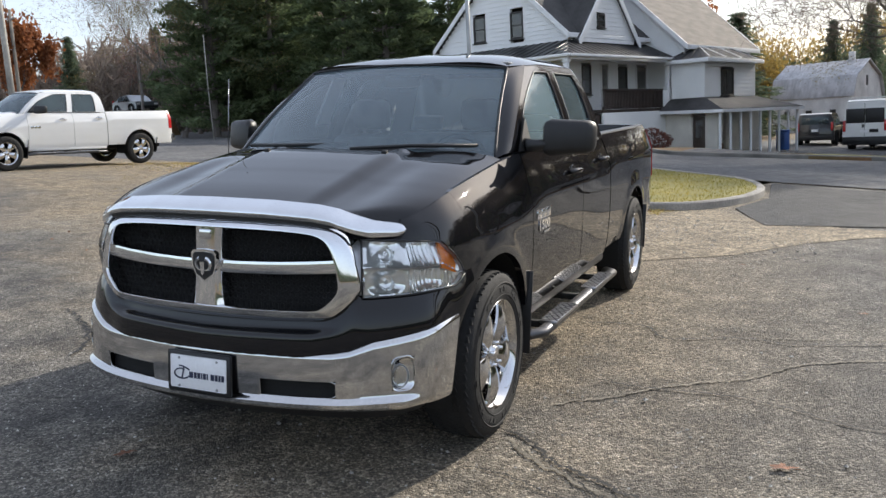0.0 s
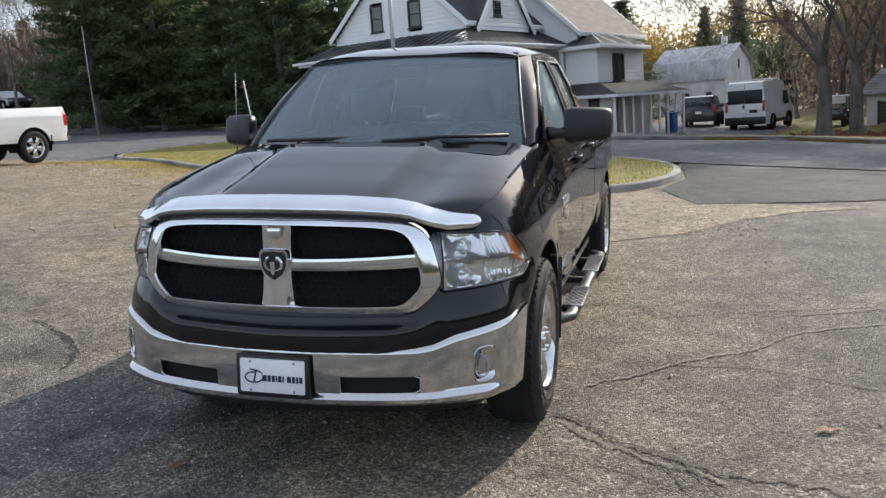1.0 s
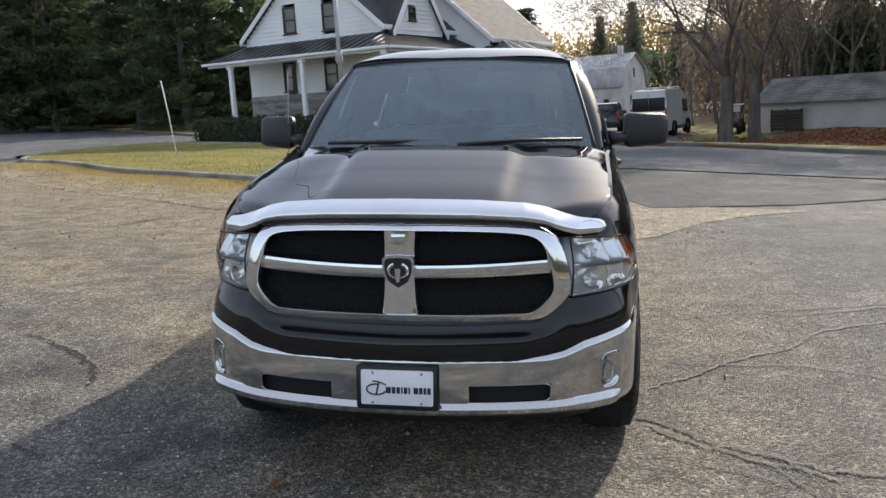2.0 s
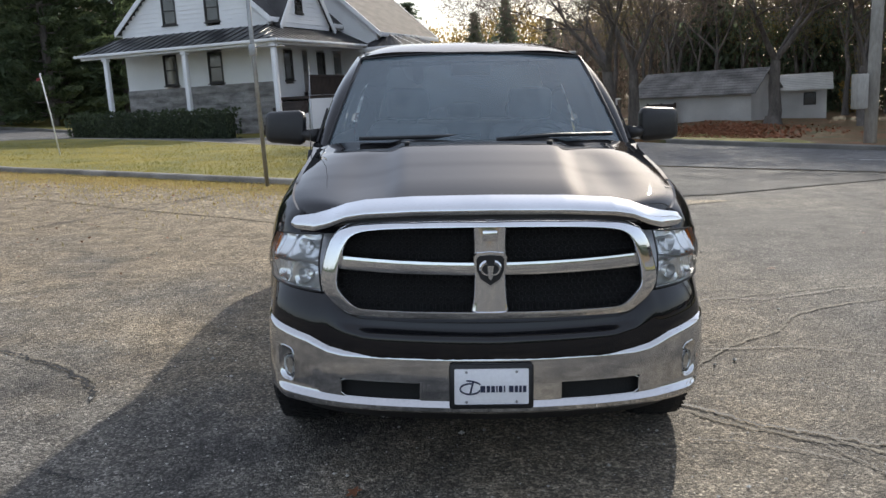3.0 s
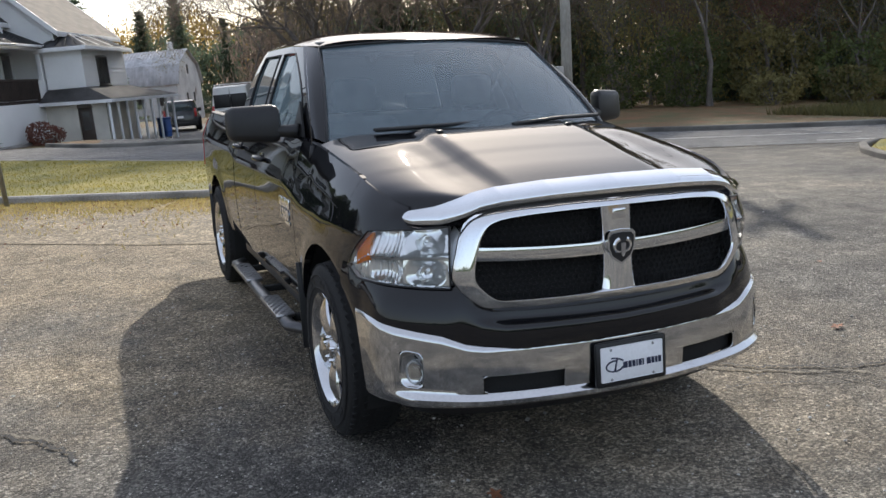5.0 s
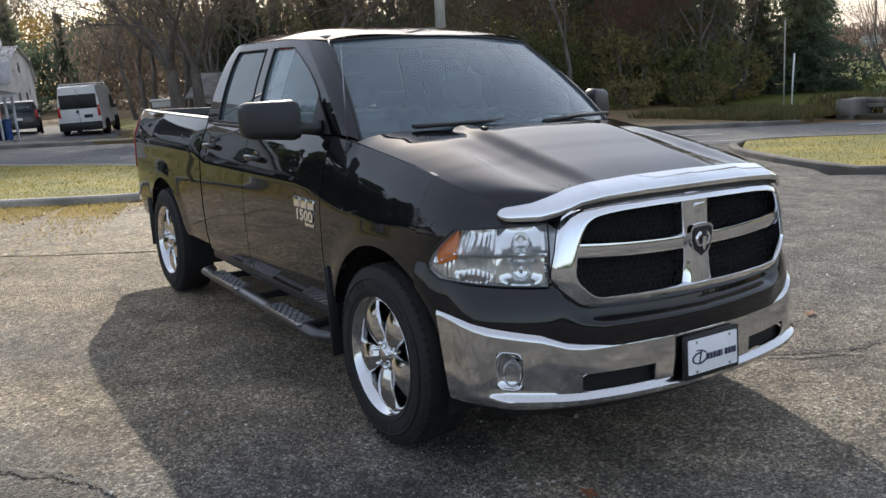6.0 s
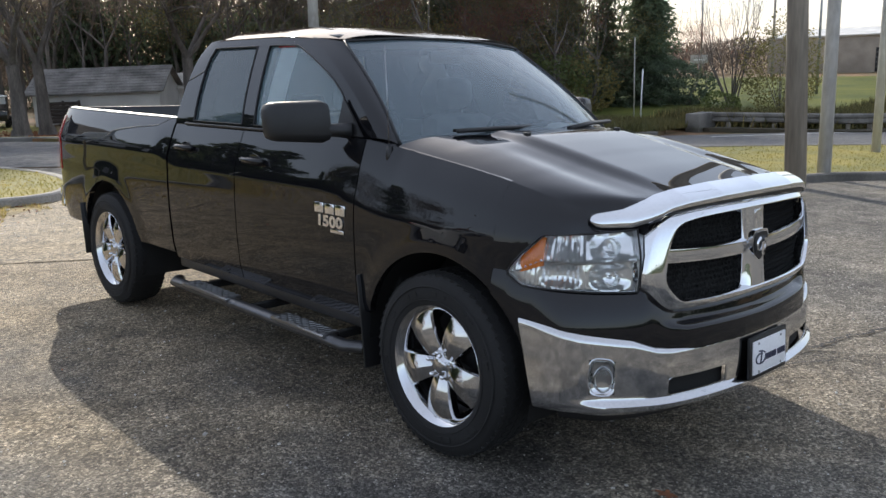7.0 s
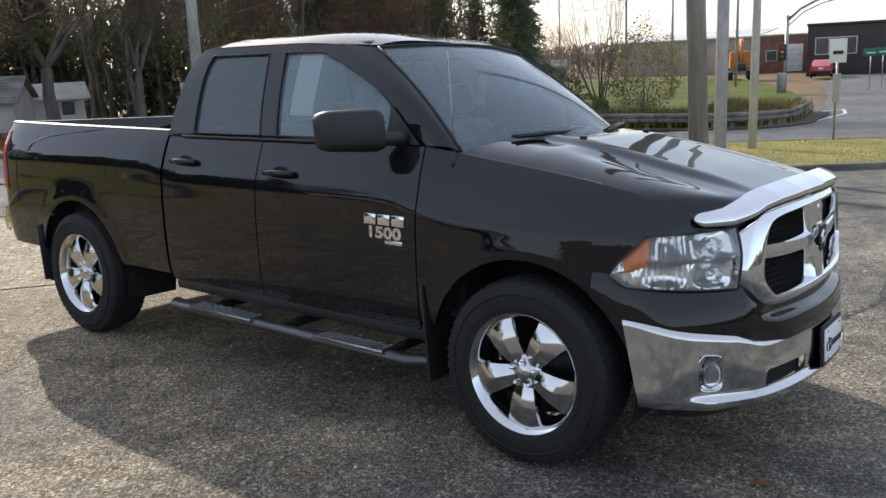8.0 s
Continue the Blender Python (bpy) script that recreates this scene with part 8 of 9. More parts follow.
# fallen maple leaves on the lawn before the shed
rng = np.random.default_rng(77)
C = np.stack([rng.normal(10.3, 1.7, 9000), rng.normal(31.5, 3.0, 9000), np.zeros(9000)], 1)
C = C[C[:, 1] > 29.8 - C[:, 0] * 0.62 + 0.5]
C[:, 2] = [level(float(x), float(y)) + 0.135 for x, y, _ in C]
tagged(leaf_cloud("leaf_litter", C, 0.075, rng.normal(size=(len(C), 3)) * (1, 1, 0.2), LEAF_RUST, None, rng, 0.7, "red-brown fallen leaves over the lawn"), "", "leaves", "", "stuff")

# small leaves and bits blown along the kerb and over the lot
C = []
for (x0, y0), (x1, y1) in zip(ISLAND[:7], ISLAND[1:8]):
    for _ in range(int(60 * math.hypot(x1 - x0, y1 - y0))):
        t, o = rng.uniform(), rng.exponential(0.9)
        x, y = x0 + (x1 - x0) * t - 0.46 * (o + 0.1), y0 + (y1 - y0) * t - 0.88 * (o + 0.1)
        C.append((x, y, level(x, y) + 0.022))
for _ in range(60):
    x, y = rng.uniform(-7, -1.2), rng.uniform(2, 9)
    C.append((x, y, level(x, y) + 0.016))
tagged(leaf_cloud("leaf_bits", C, 0.019, rng.normal(size=(len(C), 3)) * (1, 1, 0.15), LEAF_RUST, None, rng, 0.6, "small brown leaves scattered over the lot"), "", "leaves", "", "stuff")

# ---- other vehicles ----
GALV = mat("galvanised_steel", (0.36, 0.37, 0.37), 0.45, 0.8, 0.15, 2, 30, 0.1)
WOOD_POLE = mat("weathered_pole_wood", (0.34, 0.30, 0.25), 0.9, 0, 0.25, 1.5, 18, 0.5, stretch=(1, 1, 0.12))
RUSTY = mat("rust_dulled_steel", (0.20, 0.185, 0.165), 0.7, 0.3, 0.3, 2, 30, 0.2)
SHED_TIN = mat("pale_tin_roof", (0.62, 0.60, 0.55), 0.5, 0.3, 0.12, 0.8, 20, 0.1)
POLE_PALE = mat("pale_steel_pole", (0.56, 0.55, 0.53), 0.6, 0.1, 0.15, 1.5, 18, 0.2, stretch=(1, 1, 0.3))
POLE_PAINT = mat("grey_painted_pole", (0.42, 0.40, 0.36), 0.7, 0, 0.2, 1.5, 18, 0.3, stretch=(1, 1, 0.3))
WHITE_PAINT = mat("white_paint", (0.74, 0.74, 0.72), 0.6, 0, 0.08, 2, 30, 0.1)
BRICK = mat("red_brown_brick", (0.20, 0.10, 0.075), 0.9, 0, 0.2, 1.0, 12, 0.3)
CLAD_DARK = mat("dark_cladding", (0.040, 0.030, 0.027), 0.6, 0, 0.2, 0.7, 10, 0.1)
CLAD_TAN = mat("tan_cladding", (0.36, 0.31, 0.25), 0.8, 0, 0.12, 0.7, 10, 0.1)
CLAD_GREY = mat("grey_cladding", (0.25, 0.24, 0.225), 0.7, 0.0, 0.12, 0.7, 10, 0.1)
SIGN_GREEN = mat("green_sign", (0.02, 0.16, 0.10), 0.5, 0, 0.08, 2, 30, 0.0)
SIGN_RED = mat("red_sign", (0.26, 0.03, 0.035), 0.5, 0, 0.08, 2, 30, 0.0)
MACHINE_ORANGE = mat("orange_machine_paint", (0.50, 0.17, 0.03), 0.5, 0, 0.15, 2, 30, 0.1)
BIN_BLUE = mat("blue_bin_plastic", (0.03, 0.09, 0.30), 0.5, 0, 0.12, 2, 30, 0.1)
LAMP_GREEN = mat("green_signal_light", (0.05, 0.9, 0.45), 0.4, 0, 0, 2, 30, 0.0, emit=4.0)

white = pickup("pickup_truck", pose(-20.3, 14.0, 0.0, 0, 0, 0), PAINT_WHITE, "white crew-cab pickup truck parked on the gravel lot", 0.22, True, (GLASS_DARK, GLASS_DARK))
white.matrix_world = Matrix.Translation((-16.65, 11.45, level(-16.65, 11.45) + 0.01)) @ Matrix.Rotation(radians(SLOPE), 4, "Y") @ Matrix.Rotation(radians(-13.7), 4, "Z") @ Matrix.Diagonal((1.02, 1.0, 1.04, 1))


def road_wheel(parent, x, y, r, w, side):
    bm = bmesh.new()
    revolve(bm, [(-w / 2, r * 0.6), (-w / 2, r * 0.94), (-w * 0.36, r), (w * 0.36, r), (w / 2, r * 0.94), (w / 2, r * 0.62)], 28, "x", (x, y, r))
    wh = part("wheel", bm, RUBBER, parent, "black tyre on a steel rim")
    bm = bmesh.new()
    s = 1 if side > 0 else -1
    revolve(bm, [(s * w * 0.40, r * 0.64), (s * w * 0.44, r * 0.60), (s * w * 0.25, r * 0.45), (s * w * 0.30, r * 0.15), (s * w * 0.32, 0)], 20, "x", (x, y, r))
    part("rim", bm, SATIN, wh, "grey rim")


def motor_car(name, m, label, category, paint, L, W, H, nose, belt, roof, glass_at, r=0.34, rails=False, lamps=True, rack=False):
    """A car that faces -y. roof: (y, z) outline of the body above the belt; glass_at: stretches (y0, y1) of side glass."""
    top = thing(name, m, label, category)
    prof = [(-L / 2, 0.28), (-L / 2 - 0.02, belt * 0.62), (-L / 2 + 0.08, belt * nose)] + roof + [(L / 2 + 0.02, belt * 0.75), (L / 2, 0.30)]
    P = prof
    bm = bmesh.new()
    rings = []
    for sx, k in ((-1, 1.0), (-1, 0.0), (1, 0.0), (1, 1.0)):
        ring = []
        for y, z in P:
            over = max(0, (z - belt) / (H - belt))
            x = W / 2 - 0.14 * W * 0.6 * over - (0.03 if k == 1.0 else 0.06)
            if k == 0.0:
                x -= 0.05
            ring.append(bm.verts.new((sx * (x + (0.03 if k else 0)), y * (0.985 if k else 1.0), z - (0.02 if k and z > 0.6 else 0))))
        rings.append(ring)
    n = len(P)
    for q, w in zip(rings, rings[1:]):
        for i in range(n):
            bm.faces.new((q[i], q[(i + 1) % n], w[(i + 1) % n], w[i]))
    bm.faces.new(rings[0][::-1])
    bm.faces.new(rings[-1])
    bmesh.ops.recalc_face_normals(bm, faces=bm.faces)
    body = part("body", bm, paint, top, "", 30)
    for sx in (-1, 1):
        for y0, y1, z1 in glass_at:
            bm = bmesh.new()
            z0 = belt + 0.02
            k1 = (z1 - belt) / (H - belt)
            x0, x1 = sx * (W / 2 - 0.0 + 0.004), sx * (W / 2 - 0.084 * W * k1 + 0.004)
            v = [bm.verts.new(p) for p in ((x0, y0, z0), (x0, y1, z0), (x1, y1 - 0.06, z1), (x1, y0 + 0.16, z1))]
            bm.faces.new(v)
            thicken(bm, 0.01)
            part("side_window", bm, GLASS_DARK if paint is not PAINT_WHITE else BLACK_PLASTIC, body, "dark tinted window")
        for y in (-L * 0.30, L * 0.29):
            road_wheel(top, sx * (W / 2 - 0.10), y, r, 0.22, sx)
            bm = bmesh.new()
            revolve(bm, [(-0.12, r * 1.2), (0.015, r * 1.2), (0.015, r * 0.9)], 24, "x", (sx * (W / 2 - 0.01), y, r))
            part("wheel_arch", bm, BLACK_MATTE, body)
        if lamps:
            boxed("tail_light", (min(sx * (W / 2 - 0.16), sx * (W / 2 - 0.03)), max(sx * (W / 2 - 0.16), sx * (W / 2 - 0.03)), L / 2 - 0.04, L / 2 + 0.03, belt * 0.8, belt * 1.25), RED_LENS, body, 0.01, "red tail light")
            boxed("headlight", (min(sx * (W / 2 - 0.35), sx * (W / 2 - 0.06)), max(sx * (W / 2 - 0.35), sx * (W / 2 - 0.06)), -L / 2 - 0.01, -L / 2 + 0.1, belt * 0.62, belt * 0.78), REFLECTOR_WHITE, body, 0.02)
        boxed("door_mirror", (min(sx * (W / 2 - 0.02), sx * (W / 2 + 0.2)), max(sx * (W / 2 - 0.02), sx * (W / 2 + 0.2)), -L * 0.17, -L * 0.14, belt + 0.02, belt + 0.22), BLACK_PLASTIC, body, 0.02, "black door mirror")
    boxed("rear_bumper", (-W / 2 + 0.04, W / 2 - 0.04, L / 2 - 0.06, L / 2 + 0.08, 0.32, 0.56), BLACK_PLASTIC, body, 0.03, "dark bumper")
    boxed("front_bumper", (-W / 2 + 0.04, W / 2 - 0.04, -L / 2 - 0.06, -L / 2 + 0.06, 0.30, 0.52), BLACK_PLASTIC, body, 0.03)
    boxed("plate_panel", (-0.18, 0.18, L / 2 + 0.02, L / 2 + 0.035, belt * 0.74, belt * 0.74 + 0.14), PLATE_WHITE, body, 0.004, "plain pale plate")
    return top, body


def ground_pose(x, y, turn):
    return Matrix.Translation((x, y, level(x, y) + 0.115)) @ Matrix.Rotation(radians(turn), 4, "Z")


_, b = motor_car("car", ground_pose(3.6, 49.3, 172), "black sport utility car parked on the drive", "car", PAINT_DARK, 4.7, 1.92, 1.78, 0.95, 1.02, [(-1.3, 1.06), (-0.75, 1.66), (-0.4, 1.74), (1.9, 1.78), (2.15, 1.72), (2.32, 1.10)], [(-0.95, 0.1, 1.62), (0.18, 1.15, 1.64), (1.22, 2.0, 1.62)], 0.37)
boxed("rear_window", (-0.70, 0.70, 2.24, 2.30, 1.14, 1.58), GLASS_DARK, b, 0.02, "dark rear window")
van, b = motor_car("van", ground_pose(6.4, 44.6, 160), "white high-roofed cargo van with roof rack parked on the drive", "van", PAINT_WHITE, 5.9, 2.05, 2.50, 0.9, 1.20, [(-2.45, 1.25), (-1.75, 2.05), (-1.3, 2.42), (-0.8, 2.50), (2.6, 2.50), (2.86, 2.42), (2.95, 1.30)], [(-2.0, -0.9, 1.9)], 0.36)
for x in (-0.44, 0.44):
    boxed("rear_window", (x - 0.425, x + 0.425, 2.90, 2.97, 1.36, 2.06), BLACK_PLASTIC, b, 0.03, "dark rear door window")
boxed("door_gap", (-0.008, 0.008, 2.96, 2.975, 0.55, 2.3), BLACK_MATTE, b, 0.0)
for y in (-0.4, 1.0, 2.3):
    bm = bmesh.new()
    box(bm, -0.9, 0.9, y - 0.03, y + 0.03, 2.56, 2.60, 0.01)
    box(bm, -0.88, -0.84, y - 0.03, y + 0.03, 2.46, 2.58, 0)
    box(bm, 0.84, 0.88, y - 0.03, y + 0.03, 2.46, 2.58, 0)
    part("roof_rack_bar", bm, WHITE_PAINT, b)
bm = bmesh.new()
box(bm, -1.01, 1.01, 2.84, 3.03, 0.30, 0.70, 0.03)
part("rear_step", bm, BLACK_PLASTIC, b)
boxed("plate_recess", (-0.62, -0.22, 2.955, 2.985, 0.90, 1.06), BLACK_PLASTIC, b, 0.01, "dark plate recess")
boxed("door_latch", (0.03, 0.13, 2.955, 2.985, 1.14, 1.30), BLACK_PLASTIC, b, 0.01, "black door latch")
for sx in (-1, 1):
    boxed("side_sill", (min(sx * 0.98, sx * 1.035), max(sx * 0.98, sx * 1.035), -1.3, 1.35, 0.30, 0.50), BLACK_PLASTIC, b, 0.02, "black side sill")
bm = bmesh.new()
BANK = (-46.3, 49.1, 3.92)
prism(bm, [(BANK[0] + sx * r, BANK[1] + sy * r) for sx, sy in ((-1, -1), (1, -1), (1, 1), (-1, 1)) for r in (2.1,)], 1.0, BANK[2], "z")
for v in bm.verts:
    if v.co.z < 1.5:
        v.co.x, v.co.y = BANK[0] + (v.co.x - BANK[0]) * 1.35, BANK[1] + (v.co.y - BANK[1]) * 1.35
bmesh.ops.bevel(bm, geom=bm.edges[:], offset=0.5, segments=3, affect="EDGES")
tagged(part("bank", bm, TURF_LEAFY), "low leafy bank beyond the road", "bank", "", "structure")
grey, b = motor_car("car", Matrix.Translation(BANK) @ Matrix.Rotation(radians(66), 4, "Z"), "grey saloon car parked on a bank beyond the road", "car", PAINT_GREY, 4.6, 1.8, 1.45, 0.92, 0.90, [(-1.2, 0.95), (-0.5, 1.38), (0.1, 1.45), (0.9, 1.40), (1.7, 1.02), (2.25, 0.98)], [(-0.75, 0.2, 1.32), (0.27, 1.15, 1.32)], 0.33)
red, b = motor_car("car", ground_pose(77, 16.3, 97), "small red car in front of the dark building", "car", PAINT_RED, 4.2, 1.75, 1.48, 0.92, 0.92, [(-1.1, 0.96), (-0.4, 1.40), (0.2, 1.48), (1.2, 1.45), (1.9, 1.0), (2.05, 0.96)], [(-0.6, 0.25, 1.36), (0.32, 1.2, 1.36)], 0.32)

UVX, UVY = 10.06, 44.07
uv = thing("utility_vehicle", Matrix.Translation((UVX, UVY, level(UVX, UVY) + 0.125)) @ Matrix.Rotation(radians(160), 4, "Z"), "small dark utility vehicle with a pale roof parked on the lawn", "vehicle")
boxed("cargo_box", (-0.56, 0.56, 0.15, 1.05, 0.42, 0.86), PAINT_DARK, uv, 0.04, "dark cargo box")
boxed("nose", (-0.50, 0.50, -1.20, -0.55, 0.38, 0.82), PAINT_DARK, uv, 0.10)
boxed("floor_pan", (-0.52, 0.52, -0.60, 0.20, 0.32, 0.42), BLACK_PLASTIC, uv, 0.02)
boxed("bench", (-0.48, 0.48, -0.15, 0.10, 0.42, 0.95), BLACK_PLASTIC, uv, 0.06, "black bench seat")
boxed("roof", (-0.58, 0.58, -0.75, 0.30, 1.52, 1.60), WHITE_PAINT, uv, 0.03, "pale roof")
boxed("rear_screen", (-0.50, 0.50, 0.20, 0.22, 1.18, 1.50), WHITE_PAINT, uv, 0.01, "pale rear panel")
for sx in (-1, 1):
    for y0, y1 in ((-0.72, -0.62), (0.22, 0.18)):
        tubed("roof_post", [(sx * 0.52, y0, 0.45), (sx * 0.53, y1, 1.53)], 0.022, BLACK_PLASTIC, uv, "", 8)
    for y in (-0.82, 0.62):
        road_wheel(uv, sx * 0.50, y, 0.29, 0.22, sx)

# ---- barn and sheds ----
barn = thing("barn", Matrix.Translation((5.2, 85.0, level(5.2, 85.0))) @ Matrix.Rotation(radians(-29), 4, "Z") @ Matrix.Diagonal((0.82, 0.64, 1.0, 1)), "weathered white barn with grey tin gambrel roof", "barn")
g = [(-4.6, -0.4), (-4.6, 3.35), (-3.62, 5.0), (0.0, 6.4), (3.62, 5.0), (4.6, 3.35), (4.6, -0.4)]
bm = bmesh.new()
prism(bm, [(y, z) for y, z in g], -5.0, 4.2, "x")
part("wall", bm, BARN_WALL, barn, "weathered whitish boards")
gg = [(-4.76, 3.22), (-3.7, 5.06), (0.0, 6.5), (3.7, 5.06), (4.76, 3.22)]
for (y0, z0), (y1, z1) in zip(gg, gg[1:]):
    bm = bmesh.new()
    slab(bm, ((-5.4, y0, z0 + 0.06), (4.55, y0, z0 + 0.06), (4.55, y1, z1 + 0.06), (-5.4, y1, z1 + 0.06)), 0.08)
    rf = part("roof_slope", bm, TIN, barn, "grey ribbed tin roof")
    for i in range(24):
        x = -5.3 + i * 0.425
        tubed("roof_rib", [(x, y0, z0 + 0.07), (x, y1, z1 + 0.07)], 0.02, TIN, rf, "", 4)
boxed("cupola", (2.2, 2.8, -0.3, 0.3, 6.4, 7.3), WHITE_PAINT, barn, 0.03, "small white cupola")
for x, y, z in ((4.21, -1.2, 1.9), (4.21, 1.4, 1.9), (4.21, 0, 4.6)):
    boxed("barn_window", (x, x + 0.03, y - 0.3, y + 0.3, z - 0.45, z + 0.45), DARK_FRAME, barn, 0.01, "dark barn window")
boxed("barn_door", (4.21, 4.26, -4.2, -2.4, 0.0, 2.2), BARN_WALL, barn, 0.02, "wide board door")
for x, y in ((-3.2, -4.66), (-0.6, -4.66), (2.2, -4.66)):
    boxed("barn_window", (x - 0.35, x + 0.35, y, y + 0.03, 1.3, 2.1), DARK_FRAME, barn, 0.01, "dark barn window")


def shed(m, L, D, he, hr, wall, roof, label, door, win):
    """A low shed, its ridge along x, its front at -y."""
    top = thing("shed", m, label, "shed")
    bm = bmesh.new()
    prism(bm, [(0, -0.2), (0, he), (D / 2, hr), (D, he), (D, -0.2)], 0, L, "x")
    part("wall", bm, wall, top)
    bm = bmesh.new()
    k = (hr - he) / (D / 2)
    slab(bm, ((-0.3, -0.35, he - 0.35 * k + 0.05), (L + 0.3, -0.35, he - 0.35 * k + 0.05), (L + 0.3, D / 2, hr + 0.05), (-0.3, D / 2, hr + 0.05)), 0.08)
    rf = part("roof_slope", bm, roof, top)
    bm = bmesh.new()
    slab(bm, ((L + 0.3, D + 0.35, he - 0.35 * k + 0.05), (-0.3, D + 0.35, he - 0.35 * k + 0.05), (-0.3, D / 2, hr + 0.05), (L + 0.3, D / 2, hr + 0.05)), 0.08)
    part("roof_slope", bm, roof, top)
    for i in range(9):
        t = (i + 0.5) / 9
        boxed("roof_batten", (-0.3, L + 0.3, -0.35 + t * (D / 2 + 0.35) - 0.012, -0.35 + t * (D / 2 + 0.35) + 0.012, he - 0.35 * k + t * (hr - he + 0.35 * k) + 0.045, he - 0.35 * k + t * (hr - he + 0.35 * k) + 0.075), roof, rf, 0.0)
    for x0, x1 in door:
        boxed("shed_door", (x0, x1, -0.04, -0.005, 0, he * 0.86), SHED_WALL if wall is not SHED_WALL else ROOM_DARK, top, 0.01, "plain shed door")
    for x0, x1 in win:
        w = boxed("shed_window", (x0, x1, -0.03, -0.004, he * 0.42, he * 0.82), DARK_FRAME, top, 0.01, "dark shed window")
        boxed("pane", (x0 + 0.06, x1 - 0.06, -0.036, -0.031, he * 0.46, he * 0.78), GLASS_PANE, w, 0.0)
    return top


a, b2 = Vector((10.95, 41.19)), Vector((15.62, 37.26))
shed(Matrix.Translation((a.x, a.y, level(a.x, a.y) + 0.1)) @ Matrix.Rotation(math.atan2(b2.y - a.y, b2.x - a.x), 4, "Z"), (b2 - a).length, 3.8, 1.75, 2.75, SHED_WALL, SHED_ROOF, "long low shed with pale walls and old dark roof", [], [])
shed(Matrix.Translation((17.9, 40.3, level(17.9, 40.3) + 0.03)) @ Matrix.Rotation(radians(-24), 4, "Z"), 2.6, 3.0, 1.62, 2.25, SHED_WALL, SHED_TIN, "small pale shed with a light roof", [], [(1.5, 2.1)])
bench = thing("rack", Matrix.Translation((12.0, 40.0, level(12, 40) + 0.1)) @ Matrix.Rotation(math.atan2(b2.y - a.y, b2.x - a.x), 4, "Z"), "dark wooden rack leaning at the shed's wall", "rack")
for i in range(6):
    boxed("rack_slat", (-0.75, 0.85, -0.35, -0.30, 0.08 + i * 0.17, 0.242 + i * 0.17), DECK_WOOD, bench, 0.01)
for x in (-0.7, 0.05, 0.8):
    boxed("rack_post", (x - 0.05, x + 0.05, -0.30, -0.22, 0, 1.15), DECK_WOOD, bench, 0.01)

# ---- poles, signs, guardrail ----


def utility_pole(x, y, h, r, lean, label, material, arms=(), dz=0.05):
    """lean: how far the top stands off the foot, in metres."""
    top = thing("utility_pole", Matrix.Translation((x, y, level(x, y) + dz)), label, "pole", "poles along the road")
    tip = Vector((lean[0], lean[1], h))
    tubed("shaft", [Vector((0, 0, -0.3)), tip * 0.5, tip], [r, r * 0.9, r * 0.72], material, top, "", 14)
    for z, w, turn in arms:
        bm = bmesh.new()
        box(bm, -w / 2, w / 2, -0.05, 0.05, -0.06, 0.06, 0.01, Matrix.Translation(tip * (z / h)) @ Matrix.Rotation(turn, 4, "Z"))
        arm = part("cross_arm", bm, material, top)
        for u in (-0.45, -0.2, 0.2, 0.45):
            bm = bmesh.new()
            revolve(bm, [(0.06, 0.03), (0.10, 0.05), (0.16, 0.045), (0.18, 0.0)], 10, "z")
            bmesh.ops.transform(bm, matrix=Matrix.Translation(tip * (z / h)) @ Matrix.Rotation(turn, 4, "Z") @ Matrix.Translation((u * w, 0, 0)), verts=bm.verts)
            part("insulator", bm, WHITE_PAINT, arm)
    return top


p = utility_pole(12.0, 19.0, 10, 0.17, (0.35, 0.1), "weathered wooden utility pole with a grey box", POLE_PAINT, ((9.3, 2.2, 0.6),))
boxed("meter_box", (-0.48, -0.16, -0.2, 0.16, 1.0, 1.95), POLE_PAINT, p, 0.02, "grey cabinet on the pole")
utility_pole(9.72, 3.03, 9.5, 0.165, (-0.22, 0.32), "weathered leaning wooden utility pole", WOOD_POLE, (), 0.1)
utility_pole(11.32, 3.25, 8, 0.115, (0.0, 0.0), "slim grey painted steel pole", POLE_PALE, (), 0.1)
utility_pole(16.6, 4.25, 8, 0.10, (0.05, 0.0), "slim pale painted steel pole", POLE_PALE, (), 0.1)
utility_pole(-32.5, 26.0, 12, 0.16, (-0.3, 0), "tall pale utility pole behind the white truck", POLE_PAINT, (), 0.0)
utility_pole(-54, 45, 10, 0.16, (0, 0), "distant utility pole with cross arm", WOOD_POLE, ((9.2, 2.4, -0.5),), 0.0)
utility_pole(78, 35.5, 9, 0.14, (0, 0), "distant utility pole with cross arm", WOOD_POLE, ((8.2, 2.2, 1.2),), 0.0)
utility_pole(79.5, 44, 13, 0.10, (0, 0), "distant tall slim mast", GALV, (), 0.0)
utility_pole(52, 20.3, 9, 0.09, (0, 0), "slim steel lamp pole", GALV, (), 0.0)
utility_pole(63, 19.5, 8, 0.12, (0, 0), "distant utility pole with cross arm", WOOD_POLE, ((7.4, 2.0, 1.0),), 0.0)


def rod(name, x, y, pts, r, material, label, category, dz=0.1):
    top = thing(name, Matrix.Translation((x, y, level(x, y) + dz)), label, category)
    tubed("shaft", pts, r, material, top, "", 8)
    return top


